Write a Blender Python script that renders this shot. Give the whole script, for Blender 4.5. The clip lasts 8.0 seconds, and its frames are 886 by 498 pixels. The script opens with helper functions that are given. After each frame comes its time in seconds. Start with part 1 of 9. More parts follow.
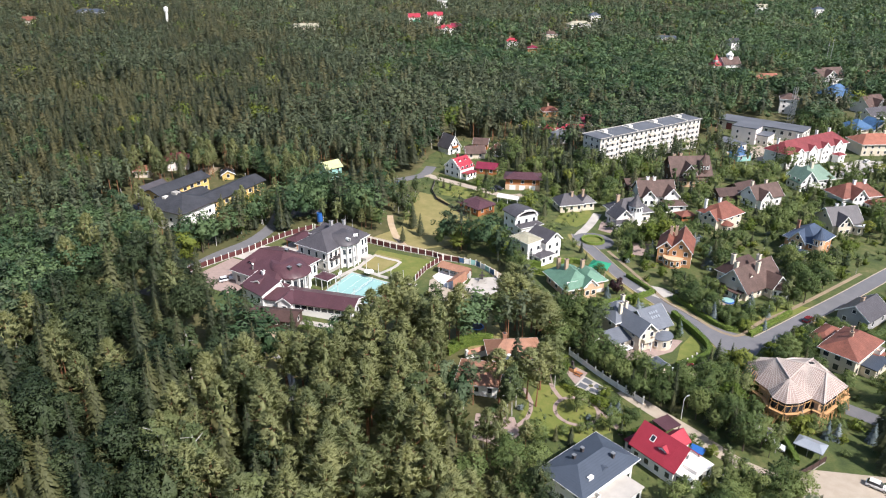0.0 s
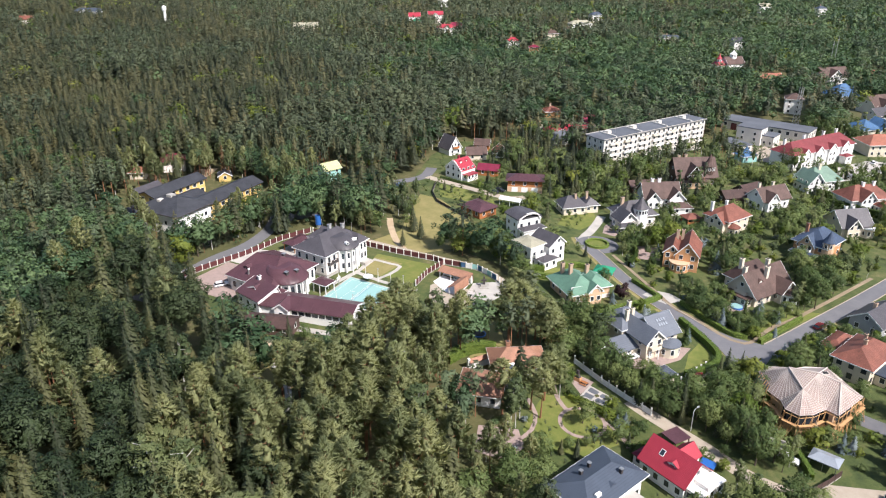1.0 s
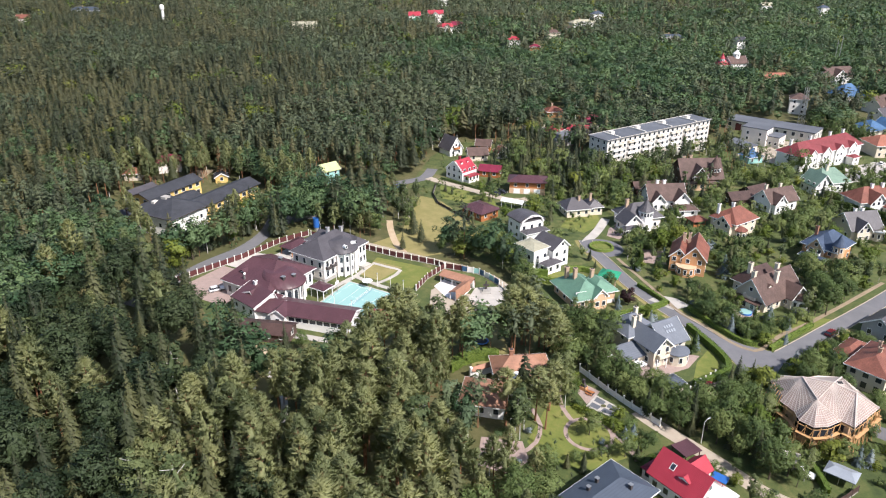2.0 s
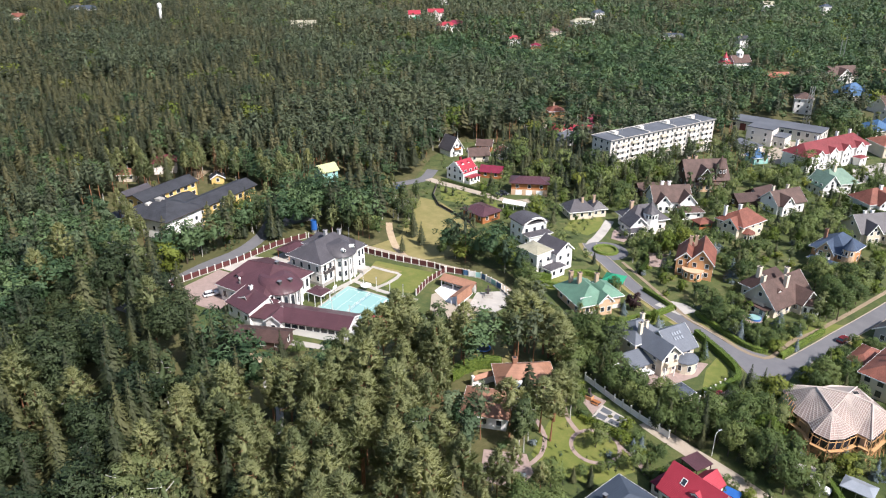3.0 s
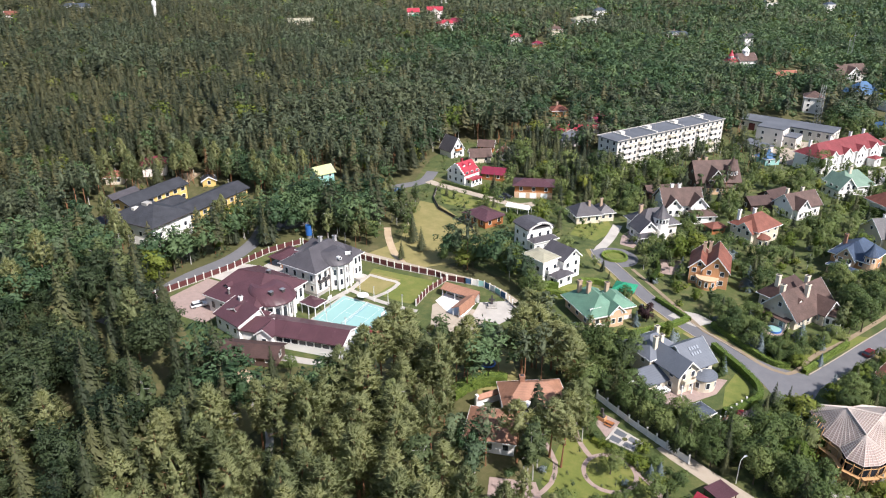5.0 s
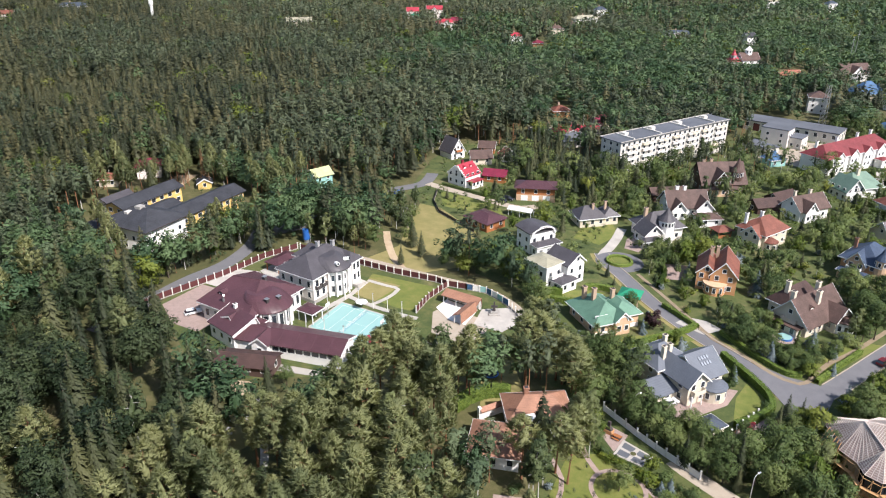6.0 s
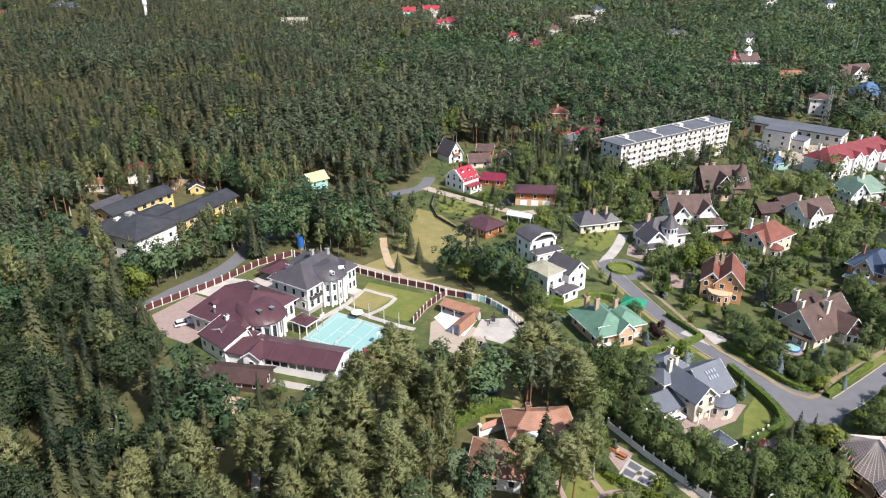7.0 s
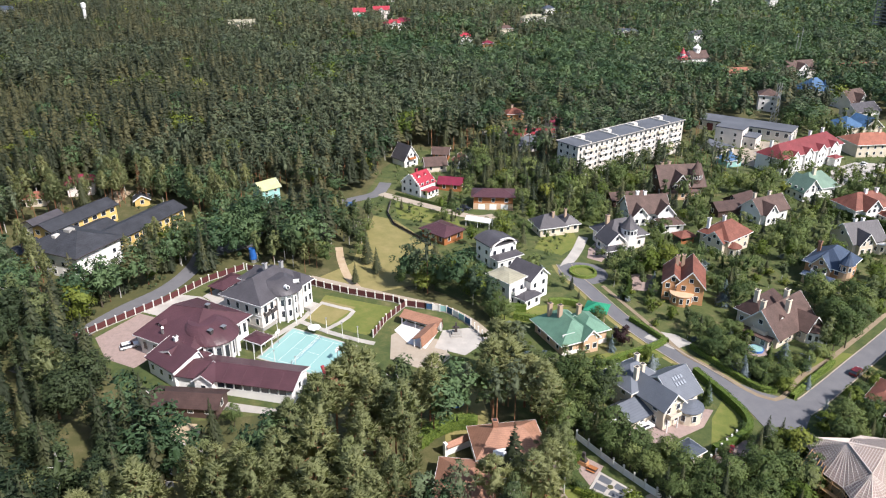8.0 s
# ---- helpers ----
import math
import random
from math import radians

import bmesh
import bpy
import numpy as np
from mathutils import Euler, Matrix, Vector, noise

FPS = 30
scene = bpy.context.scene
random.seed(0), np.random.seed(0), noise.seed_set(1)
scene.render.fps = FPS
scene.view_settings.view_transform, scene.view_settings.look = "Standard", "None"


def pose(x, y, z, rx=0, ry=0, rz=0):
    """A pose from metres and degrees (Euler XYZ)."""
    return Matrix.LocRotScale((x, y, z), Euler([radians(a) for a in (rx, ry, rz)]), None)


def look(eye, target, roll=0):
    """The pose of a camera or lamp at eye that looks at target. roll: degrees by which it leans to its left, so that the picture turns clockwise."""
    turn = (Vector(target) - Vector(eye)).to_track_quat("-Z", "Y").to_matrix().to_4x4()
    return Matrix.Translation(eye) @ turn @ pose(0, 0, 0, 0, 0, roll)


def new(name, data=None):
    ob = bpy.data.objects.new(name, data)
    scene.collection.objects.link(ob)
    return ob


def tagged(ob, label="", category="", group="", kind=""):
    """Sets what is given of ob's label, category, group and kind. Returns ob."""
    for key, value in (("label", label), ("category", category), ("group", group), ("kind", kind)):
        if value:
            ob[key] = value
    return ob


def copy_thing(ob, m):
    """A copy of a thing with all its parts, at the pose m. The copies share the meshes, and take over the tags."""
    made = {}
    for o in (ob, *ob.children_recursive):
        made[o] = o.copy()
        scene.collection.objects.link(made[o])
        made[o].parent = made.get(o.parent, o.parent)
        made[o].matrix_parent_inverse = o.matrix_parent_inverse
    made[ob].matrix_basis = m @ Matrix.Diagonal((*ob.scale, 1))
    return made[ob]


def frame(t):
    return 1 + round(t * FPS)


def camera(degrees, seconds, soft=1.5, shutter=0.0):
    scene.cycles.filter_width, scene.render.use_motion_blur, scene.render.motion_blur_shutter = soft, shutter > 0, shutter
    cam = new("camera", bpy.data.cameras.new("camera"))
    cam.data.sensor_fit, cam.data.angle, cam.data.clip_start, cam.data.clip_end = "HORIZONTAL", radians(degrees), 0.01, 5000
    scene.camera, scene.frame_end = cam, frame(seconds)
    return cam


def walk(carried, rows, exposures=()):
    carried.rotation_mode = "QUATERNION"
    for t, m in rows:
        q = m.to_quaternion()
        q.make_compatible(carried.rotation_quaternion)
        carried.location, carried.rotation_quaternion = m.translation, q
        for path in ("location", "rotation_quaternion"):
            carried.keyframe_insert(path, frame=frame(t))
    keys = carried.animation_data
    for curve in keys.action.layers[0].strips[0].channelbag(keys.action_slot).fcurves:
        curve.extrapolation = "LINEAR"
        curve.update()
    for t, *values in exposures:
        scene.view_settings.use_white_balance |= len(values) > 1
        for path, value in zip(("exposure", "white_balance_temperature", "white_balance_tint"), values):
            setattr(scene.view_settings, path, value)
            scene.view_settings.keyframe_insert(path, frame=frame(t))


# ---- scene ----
cam = camera(62.34, 8.0, soft=1.1)
PATH = [
    (0, (4.34, -3.85, 106.50), (1.72, 87.38, 65.63), -0.02),
    (0.5, (4.08, -0.94, 106.12), (1.46, 90.28, 65.23), -0.01),
    (1, (3.92, 2.04, 105.47), (1.27, 93.25, 64.55), -0.02),
    (1.5, (3.64, 4.96, 104.85), (1.00, 96.16, 63.92), -0.01),
    (3, (2.86, 13.70, 103.05), (0.29, 104.85, 62.00), 0.03),
    (3.5, (2.63, 16.64, 102.46), (0.08, 107.78, 61.38), 0.03),
    (4, (2.31, 19.50, 101.87), (-0.19, 110.63, 60.77), 0.04),
    (4.5, (2.13, 22.43, 101.10), (-0.36, 113.55, 59.99), 0.02),
    (6, (1.32, 31.18, 99.60), (-1.03, 122.26, 58.37), -0.00),
    (6.5, (0.98, 34.24, 99.46), (-1.33, 125.30, 58.22), 0.02),
    (7, (0.84, 37.39, 99.47), (-1.08, 128.44, 58.18), 0.01),
    (7.5, (0.62, 40.65, 99.34), (1.42, 131.73, 58.06), -0.03),
    (8, (0.30, 43.70, 99.47), (4.28, 134.66, 58.12), -0.06),
]
walk(cam, [(t, look(eye, target, roll)) for t, eye, target, roll in PATH], exposures=((0.0, 0.61), (4.0, 0.61), (6.0, 0.585), (8.0, 0.53)))

# ---- light ----
SUN_AZ, SUN_EL = 133.0, 47.0  # compass bearing of the sun (0 = +y, 90 = +x) and its height


def sun_way():
    a, e = radians(SUN_AZ), radians(SUN_EL)
    return Vector((math.sin(a) * math.cos(e), math.cos(a) * math.cos(e), math.sin(e)))


world = bpy.data.worlds.new("sky")
scene.world = world
world.use_nodes = True
wt = world.node_tree
wt.nodes.clear()
sky = wt.nodes.new("ShaderNodeTexSky")
sky.sky_type = "NISHITA"
sky.sun_disc = False
sky.sun_elevation = radians(SUN_EL)
sky.sun_rotation = radians(SUN_AZ)
sky.dust_density = 1.5
bg = wt.nodes.new("ShaderNodeBackground")
bg.inputs["Strength"].default_value = 0.115
wout = wt.nodes.new("ShaderNodeOutputWorld")
wt.links.new(sky.outputs[0], bg.inputs[0])
wt.links.new(bg.outputs[0], wout.inputs[0])
sun = new("sun", bpy.data.lights.new("sun", "SUN"))
sun.data.energy, sun.data.angle, sun.data.color = 4.85, radians(0.53), (1.0, 0.94, 0.92)
sun.matrix_world = look(sun_way() * 300, (0, 0, 0))

# ---- materials ----
def nodes_of(name):
    m = bpy.data.materials.new(name)
    m.use_nodes = True
    t = m.node_tree
    b = t.nodes["Principled BSDF"]
    return m, t, b


def noise_node(t, scale, detail=4.0, rough=0.6, coord="Object"):
    tc = t.nodes.new("ShaderNodeTexCoord")
    n = t.nodes.new("ShaderNodeTexNoise")
    n.inputs["Scale"].default_value = scale
    n.inputs["Detail"].default_value = detail
    n.inputs["Roughness"].default_value = rough
    t.links.new(tc.outputs[coord], n.inputs["Vector"])
    return n


def ramp(t, fac, stops):
    r = t.nodes.new("ShaderNodeValToRGB")
    e = r.color_ramp.elements
    while len(e) < len(stops):
        e.new(0.5)
    for k, (p, c) in enumerate(stops):
        e[k].position, e[k].color = p, (*c, 1)
    t.links.new(fac, r.inputs[0])
    return r.outputs[0]


def mixc(t, fac, a, b, mode="MIX"):
    m = t.nodes.new("ShaderNodeMix")
    m.data_type, m.blend_type = "RGBA", mode
    for sock, v in ((0, fac), (6, a), (7, b)):
        if hasattr(v, "is_linked"):
            t.links.new(v, m.inputs[sock])
        else:
            m.inputs[sock].default_value = v if sock == 0 else (*v, 1)
    return m.outputs[2]


def maths(t, op, a, b=0.0):
    m = t.nodes.new("ShaderNodeMath")
    m.operation = op
    for k, v in ((0, a), (1, b)):
        if hasattr(v, "is_linked"):
            t.links.new(v, m.inputs[k])
        else:
            m.inputs[k].default_value = v
    return m.outputs[0]


def bump(t, b, height, strength, dist=0.05):
    n = t.nodes.new("ShaderNodeBump")
    n.inputs["Strength"].default_value, n.inputs["Distance"].default_value = strength, dist
    t.links.new(height, n.inputs["Height"])
    t.links.new(n.outputs[0], b.inputs["Normal"])


def dim(c, k):
    return tuple(min(1.0, v * k) for v in c)


def surface(name, rgb, rough=0.8, var=0.25, big=0.25, fine=6.0, relief=0.15, metal=0.0, coord="Object"):
    """A painted, cast or worn surface: broad stains, fine grain and relief."""
    m, t, b = nodes_of(name)
    n1, n2 = noise_node(t, big, 3, coord=coord), noise_node(t, fine, 5, coord=coord)
    c1 = ramp(t, n1.outputs["Fac"], [(0.3, dim(rgb, 1 - var)), (0.7, dim(rgb, 1 + var * 0.6))])
    g = ramp(t, n2.outputs["Fac"], [(0.25, (1 - var,) * 3), (0.75, (1.0,) * 3)])
    t.links.new(mixc(t, 1.0, c1, g, "MULTIPLY"), b.inputs["Base Color"])
    b.inputs["Roughness"].default_value, b.inputs["Metallic"].default_value = rough, metal
    bump(t, b, n2.outputs["Fac"], relief)
    return m


def roofing(name, rgb, course=0.35, rough=0.7, var=0.3, spec=0.4):
    """Courses of tiles or metal sheet, stepped down the slope, weathered in patches."""
    m, t, b = nodes_of(name)
    tc = t.nodes.new("ShaderNodeTexCoord")
    sep = t.nodes.new("ShaderNodeSeparateXYZ")
    t.links.new(tc.outputs["Object"], sep.inputs[0])
    saw = maths(t, "FRACT", maths(t, "DIVIDE", sep.outputs["Z"], course * 0.55))
    across = maths(t, "ADD", sep.outputs["X"], sep.outputs["Y"])
    seam = maths(t, "FRACT", maths(t, "DIVIDE", across, 0.5))
    n1, n2 = noise_node(t, 0.35, 4), noise_node(t, 3.0, 4)
    c1 = ramp(t, n1.outputs["Fac"], [(0.3, dim(rgb, 1 - var)), (0.72, dim(rgb, 1 + var))])
    g = ramp(t, n2.outputs["Fac"], [(0.3, (1 - var,) * 3), (0.7, (1.0,) * 3)])
    c = mixc(t, 1.0, c1, g, "MULTIPLY")
    c = mixc(t, 1.0, c, ramp(t, saw, [(0.0, (0.7,) * 3), (0.25, (1.0,) * 3)]), "MULTIPLY")
    t.links.new(c, b.inputs["Base Color"])
    b.inputs["Roughness"].default_value = rough
    b.inputs["Specular IOR Level"].default_value = spec
    bump(t, b, maths(t, "ADD", saw, maths(t, "MULTIPLY", seam, 0.4)), 0.5, 0.04)
    return m


def foliage(name, low, mid, high, rough=0.55, through_light=0.22):
    """Leaves: each leaf and each tree its own shade of green."""
    m, t, b = nodes_of(name)
    geo, info = t.nodes.new("ShaderNodeNewGeometry"), t.nodes.new("ShaderNodeObjectInfo")
    att = t.nodes.new("ShaderNodeAttribute")
    att.attribute_name = "tint"
    per_tree = maths(t, "FRACT", maths(t, "ADD", att.outputs["Fac"], info.outputs["Random"]))
    mix = maths(t, "ADD", maths(t, "MULTIPLY", geo.outputs["Random Per Island"], 0.08), maths(t, "MULTIPLY", per_tree, 0.92))
    fine, tuft = noise_node(t, 2.6, 6, 0.75), noise_node(t, 0.9, 3, 0.6)
    for nz in (fine, tuft):
        t.links.new(geo.outputs["Position"], nz.inputs["Vector"])
    mix = maths(t, "ADD", mix, maths(t, "MULTIPLY", maths(t, "SUBTRACT", fine.outputs["Fac"], 0.5), 0.5))
    c = ramp(t, mix, [(0.1, low), (0.5, mid), (0.92, high)])
    bump(t, b, maths(t, "ADD", fine.outputs["Fac"], maths(t, "MULTIPLY", tuft.outputs["Fac"], 0.8)), 0.5, 0.32)
    t.links.new(c, b.inputs["Base Color"])
    b.inputs["Roughness"].default_value = rough
    b.inputs["Specular IOR Level"].default_value = 0.28
    tr = t.nodes.new("ShaderNodeBsdfTranslucent")
    t.links.new(mixc(t, 1.0, c, (1.0, 1.0, 0.55), "MULTIPLY"), tr.inputs["Color"])
    mx = t.nodes.new("ShaderNodeMixShader")
    mx.inputs[0].default_value = through_light
    t.links.new(b.outputs[0], mx.inputs[1])
    t.links.new(tr.outputs[0], mx.inputs[2])
    t.links.new(mx.outputs[0], t.nodes["Material Output"].inputs["Surface"])
    return m


def ground_mat(name, stops, scales=(0.02, 0.3, 4.0), rough=0.95, relief=0.4):
    """Earth and grass: patches at three scales."""
    m, t, b = nodes_of(name)
    a, c, d = (noise_node(t, s, 6, 0.65) for s in scales)
    f = maths(t, "ADD", maths(t, "MULTIPLY", a.outputs["Fac"], 0.4), maths(t, "MULTIPLY", c.outputs["Fac"], 0.4))
    f = maths(t, "ADD", f, maths(t, "MULTIPLY", d.outputs["Fac"], 0.2))
    t.links.new(ramp(t, f, stops), b.inputs["Base Color"])
    b.inputs["Roughness"].default_value = rough
    bump(t, b, d.outputs["Fac"], relief, 0.1)
    return m


def glass_pane(name):
    m, t, b = nodes_of(name)
    b.inputs["Base Color"].default_value = (0.03, 0.035, 0.045, 1)
    b.inputs["Roughness"].default_value = 0.06
    b.inputs["Specular IOR Level"].default_value = 0.7
    return m


def striped(name, a, b_rgb, axis="X", width=0.5, rough=0.7):
    m, t, b = nodes_of(name)
    tc = t.nodes.new("ShaderNodeTexCoord")
    sep = t.nodes.new("ShaderNodeSeparateXYZ")
    t.links.new(tc.outputs["Object"], sep.inputs[0])
    f = maths(t, "FRACT", maths(t, "DIVIDE", sep.outputs[axis], width))
    n = noise_node(t, 1.2, 4)
    c = ramp(t, f, [(0.0, b_rgb), (0.12, a)])
    t.links.new(mixc(t, 1.0, c, ramp(t, n.outputs["Fac"], [(0.3, (0.75,) * 3), (0.7, (1.0,) * 3)]), "MULTIPLY"), b.inputs["Base Color"])
    b.inputs["Roughness"].default_value = rough
    bump(t, b, f, 0.3, 0.02)
    return m


MAT = {
    "white": surface("white_render", (0.82, 0.80, 0.77), var=0.07),
    "pinkwhite": surface("warm_white_render", (0.78, 0.71, 0.66), var=0.1),
    "cream": surface("cream_render", (0.66, 0.58, 0.46), var=0.1),
    "yellow": surface("yellow_render", (0.70, 0.48, 0.16), var=0.12),
    "brick": surface("orange_brick", (0.58, 0.30, 0.14), var=0.15, fine=9),
    "peach": surface("peach_brick", (0.62, 0.42, 0.27), var=0.15, fine=9),
    "teal": surface("turquoise_boards", (0.30, 0.55, 0.52), var=0.12),
    "wood": surface("stained_logs", (0.40, 0.15, 0.05), var=0.25, fine=4),
    "grey_wall": surface("grey_cladding", (0.36, 0.36, 0.36), var=0.15),
    "panel": surface("white_block_panel", (0.66, 0.62, 0.56), var=0.15),
    "maroon": roofing("maroon_metal_tiles", (0.092, 0.042, 0.050), rough=0.42, var=0.16),
    "brown": roofing("brown_shingles", (0.115, 0.070, 0.058)),
    "darkbrown": roofing("dark_brown_shingles", (0.075, 0.042, 0.036)),
    "slate": roofing("blue_grey_slate", (0.060, 0.076, 0.104), rough=0.6, var=0.1, spec=0.3),
    "light_slate": roofing("pale_blue_grey_slate", (0.135, 0.150, 0.178), rough=0.55, var=0.1, spec=0.3),
    "grey": roofing("grey_shingles", (0.080, 0.074, 0.082), rough=0.5, var=0.18),
    "charcoal": roofing("charcoal_felt", (0.045, 0.047, 0.055), course=0.6),
    "red": roofing("red_metal_tiles", (0.36, 0.035, 0.055), rough=0.5, var=0.1),
    "hotel_red": roofing("weathered_red_sheet", (0.205, 0.040, 0.045), var=0.2),
    "redbrown": roofing("red_brown_tiles", (0.22, 0.08, 0.055)),
    "magenta": roofing("crimson_metal_sheet", (0.20, 0.016, 0.045), var=0.2),
    "green": roofing("pale_green_metal_tiles", (0.125, 0.245, 0.175), var=0.15),
    "bright_green": roofing("emerald_metal_sheet", (0.02, 0.26, 0.14), var=0.15),
    "moss": roofing("moss_green_tiles", (0.17, 0.26, 0.20), var=0.15),
    "terracotta": roofing("terracotta_tiles", (0.36, 0.185, 0.12), var=0.2),
    "orange": roofing("orange_tiles", (0.34, 0.13, 0.085), var=0.2),
    "blue": roofing("blue_metal_tiles", (0.060, 0.140, 0.270), var=0.2),
    "darkblue": roofing("dark_blue_metal_tiles", (0.05, 0.075, 0.125), var=0.2),
    "yellow_roof": roofing("lime_yellow_sheet", (0.50, 0.53, 0.27), var=0.15),
    "beige_roof": roofing("beige_felt", (0.36, 0.34, 0.25), var=0.15),
    "felt": surface("grey_bitumen_felt", (0.115, 0.125, 0.145), var=0.2, big=0.12),
    "trim": surface("white_trim", (0.80, 0.80, 0.78), var=0.06),
    "dark_trim": surface("dark_trim", (0.06, 0.05, 0.05), var=0.2),
    "glass": glass_pane("window_glass"),
    "chimney": surface("chimney_brick", (0.50, 0.36, 0.26), var=0.2),
    "stone": surface("grey_stone", (0.38, 0.36, 0.33), var=0.2),
    "asphalt": ground_mat("asphalt", [(0.35, (0.1107, 0.1107, 0.1204)), (0.6, (0.1558, 0.1542, 0.1634))], (0.0246, 0.3280, 6.8800), 0.9, 0.2),
    "gravel": ground_mat("sandy_gravel", [(0.35, (0.30, 0.25, 0.19)), (0.65, (0.42, 0.36, 0.29))], (0.05, 0.5, 6)),
    "trodden": ground_mat("trodden_earth", [(0.35, (0.19, 0.145, 0.095)), (0.65, (0.30, 0.235, 0.16))], (0.08, 0.6, 5)),
    "sand": ground_mat("bare_sand", [(0.35, (0.36, 0.26, 0.16)), (0.65, (0.50, 0.40, 0.28))], (0.06, 0.5, 5)),
    "paving": striped("pinkish_paving", (0.36, 0.27, 0.24), (0.27, 0.21, 0.19), "X", 0.6),
    "concrete": surface("pale_concrete", (0.46, 0.43, 0.39), var=0.18),
    "lawn": ground_mat("mown_lawn", [(0.36, (0.085, 0.115, 0.020)), (0.5, (0.130, 0.150, 0.030)), (0.64, (0.20, 0.185, 0.055))], (0.06, 0.4, 4.0)),
    "dry": ground_mat("dry_grass", [(0.3, (0.13, 0.13, 0.035)), (0.5, (0.22, 0.19, 0.07)), (0.7, (0.31, 0.25, 0.11))]),
    "forest": ground_mat("forest_floor", [(0.3, (0.035, 0.045, 0.014)), (0.5, (0.075, 0.075, 0.024)), (0.72, (0.19, 0.15, 0.08))]),
    "garden": ground_mat("rough_garden_grass", [(0.36, (0.028, 0.045, 0.012)), (0.48, (0.060, 0.082, 0.020)), (0.56, (0.10, 0.105, 0.034)), (0.66, (0.20, 0.165, 0.085))], (0.05, 0.35, 3.0)),
    "court": surface("turquoise_court_paint", (0.25, 0.43, 0.41), var=0.07, big=0.08),
    "court_dark": surface("teal_court_paint", (0.20, 0.36, 0.38), var=0.08),
    "fence_red": surface("maroon_fence_board", (0.10, 0.025, 0.025), var=0.2),
    "post": surface("white_post", (0.72, 0.70, 0.66), var=0.1),
    "steel": surface("galvanised_steel", (0.5, 0.5, 0.5), rough=0.45, metal=0.7),
    "rubber": surface("black_rubber", (0.02, 0.02, 0.02)),
    "batten": surface("pale_weathered_battens", (0.58, 0.50, 0.45), var=0.15, fine=5),
    "lumber": surface("fresh_pine_lumber", (0.56, 0.33, 0.15), var=0.2, fine=5),
    "sheathing": surface("brown_roof_membrane", (0.36, 0.27, 0.24), var=0.15, fine=4),
    "bark_pine": surface("pine_bark", (0.27, 0.125, 0.06), var=0.35, fine=5, relief=0.5),
    "bark": surface("grey_brown_bark", (0.11, 0.085, 0.06), var=0.35, fine=5, relief=0.5),
    "bark_birch": surface("birch_bark", (0.62, 0.60, 0.56), var=0.4, fine=4),
    "blue_plastic": surface("blue_tarpaulin", (0.03, 0.14, 0.46), var=0.2, rough=0.4),
    "polycarb": surface("grey_polycarbonate", (0.30, 0.33, 0.37), rough=0.25, var=0.15),
    "car_white": surface("white_car_paint", (0.75, 0.75, 0.76), rough=0.25, var=0.03),
    "car_dark": surface("dark_car_paint", (0.025, 0.028, 0.035), rough=0.2, var=0.05),
    "car_red": surface("dark_red_car_paint", (0.16, 0.02, 0.025), rough=0.2, var=0.05),
    # Base lifted to make up for the self-shade of the needle brushes.
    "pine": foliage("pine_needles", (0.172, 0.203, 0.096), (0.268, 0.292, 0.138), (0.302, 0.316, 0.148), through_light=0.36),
    "spruce": foliage("spruce_needles", (0.0244, 0.0354, 0.0164), (0.0461, 0.0573, 0.0250), (0.0869, 0.0917, 0.0367), through_light=0.14),
    "wood_spruce": foliage("forest_spruce_needles", (0.026, 0.035, 0.015), (0.052, 0.058, 0.025), (0.100, 0.094, 0.040), through_light=0.14),
    # Darker copy of the pine needles; the stands' missing self-shade is in the colour.
    "shaded_pine": foliage("shaded_pine_needles", (0.0522, 0.0680, 0.0393), (0.0802, 0.1009, 0.0568), (0.1185, 0.1400, 0.0765), through_light=0.14),
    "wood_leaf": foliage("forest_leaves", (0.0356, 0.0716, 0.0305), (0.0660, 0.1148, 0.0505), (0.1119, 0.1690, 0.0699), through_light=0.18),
    # Darker copy of the forest leaves; shade from neighbouring trees put into the colour.
    "shaded_leaf": foliage("shaded_leaves", (0.0207, 0.0360, 0.0149), (0.0378, 0.0576, 0.0238), (0.0648, 0.0864, 0.0356), through_light=0.16),
    "leaf": foliage("broad_leaves", (0.0592, 0.0953, 0.0316), (0.1135, 0.1602, 0.0528), (0.1876, 0.2287, 0.0774), through_light=0.3),
    "wood_birch": foliage("forest_birch_leaves", (0.0422, 0.0713, 0.0382), (0.0755, 0.1146, 0.0590), (0.1193, 0.1579, 0.0814), through_light=0.22),
    "birch": foliage("birch_leaves", (0.0602, 0.0867, 0.0358), (0.1079, 0.1391, 0.0552), (0.1701, 0.1915, 0.0764), through_light=0.22),
    "bright": foliage("yellow_green_leaves", (0.075, 0.115, 0.015), (0.125, 0.165, 0.024), (0.20, 0.22, 0.04)),
    "hedge": foliage("clipped_hedge_leaves", (0.0899, 0.1400, 0.0256), (0.1421, 0.2100, 0.0416), (0.2030, 0.2660, 0.0576)),
    "thuja": foliage("thuja_sprays", (0.030, 0.055, 0.010), (0.058, 0.088, 0.016), (0.10, 0.125, 0.025)),
    "blue_spruce": foliage("blue_spruce_needles", (0.09, 0.125, 0.13), (0.15, 0.19, 0.20), (0.23, 0.27, 0.28), through_light=0.08),
    "purple": foliage("purple_leaves", (0.030, 0.014, 0.016), (0.05, 0.022, 0.024), (0.08, 0.035, 0.035)),
    "rust": foliage("withered_needles", (0.11, 0.05, 0.025), (0.17, 0.085, 0.04), (0.24, 0.13, 0.06), through_light=0.1),
}

# ---- tools ----
rng = random.Random(7)
nrg = np.random.default_rng(11)


def gz(x, y):
    """The lie of the land: a gentle slope down towards +x."""
    s = x - 30.0
    return -0.029 * s / math.sqrt(1 + (s / 900) ** 2)


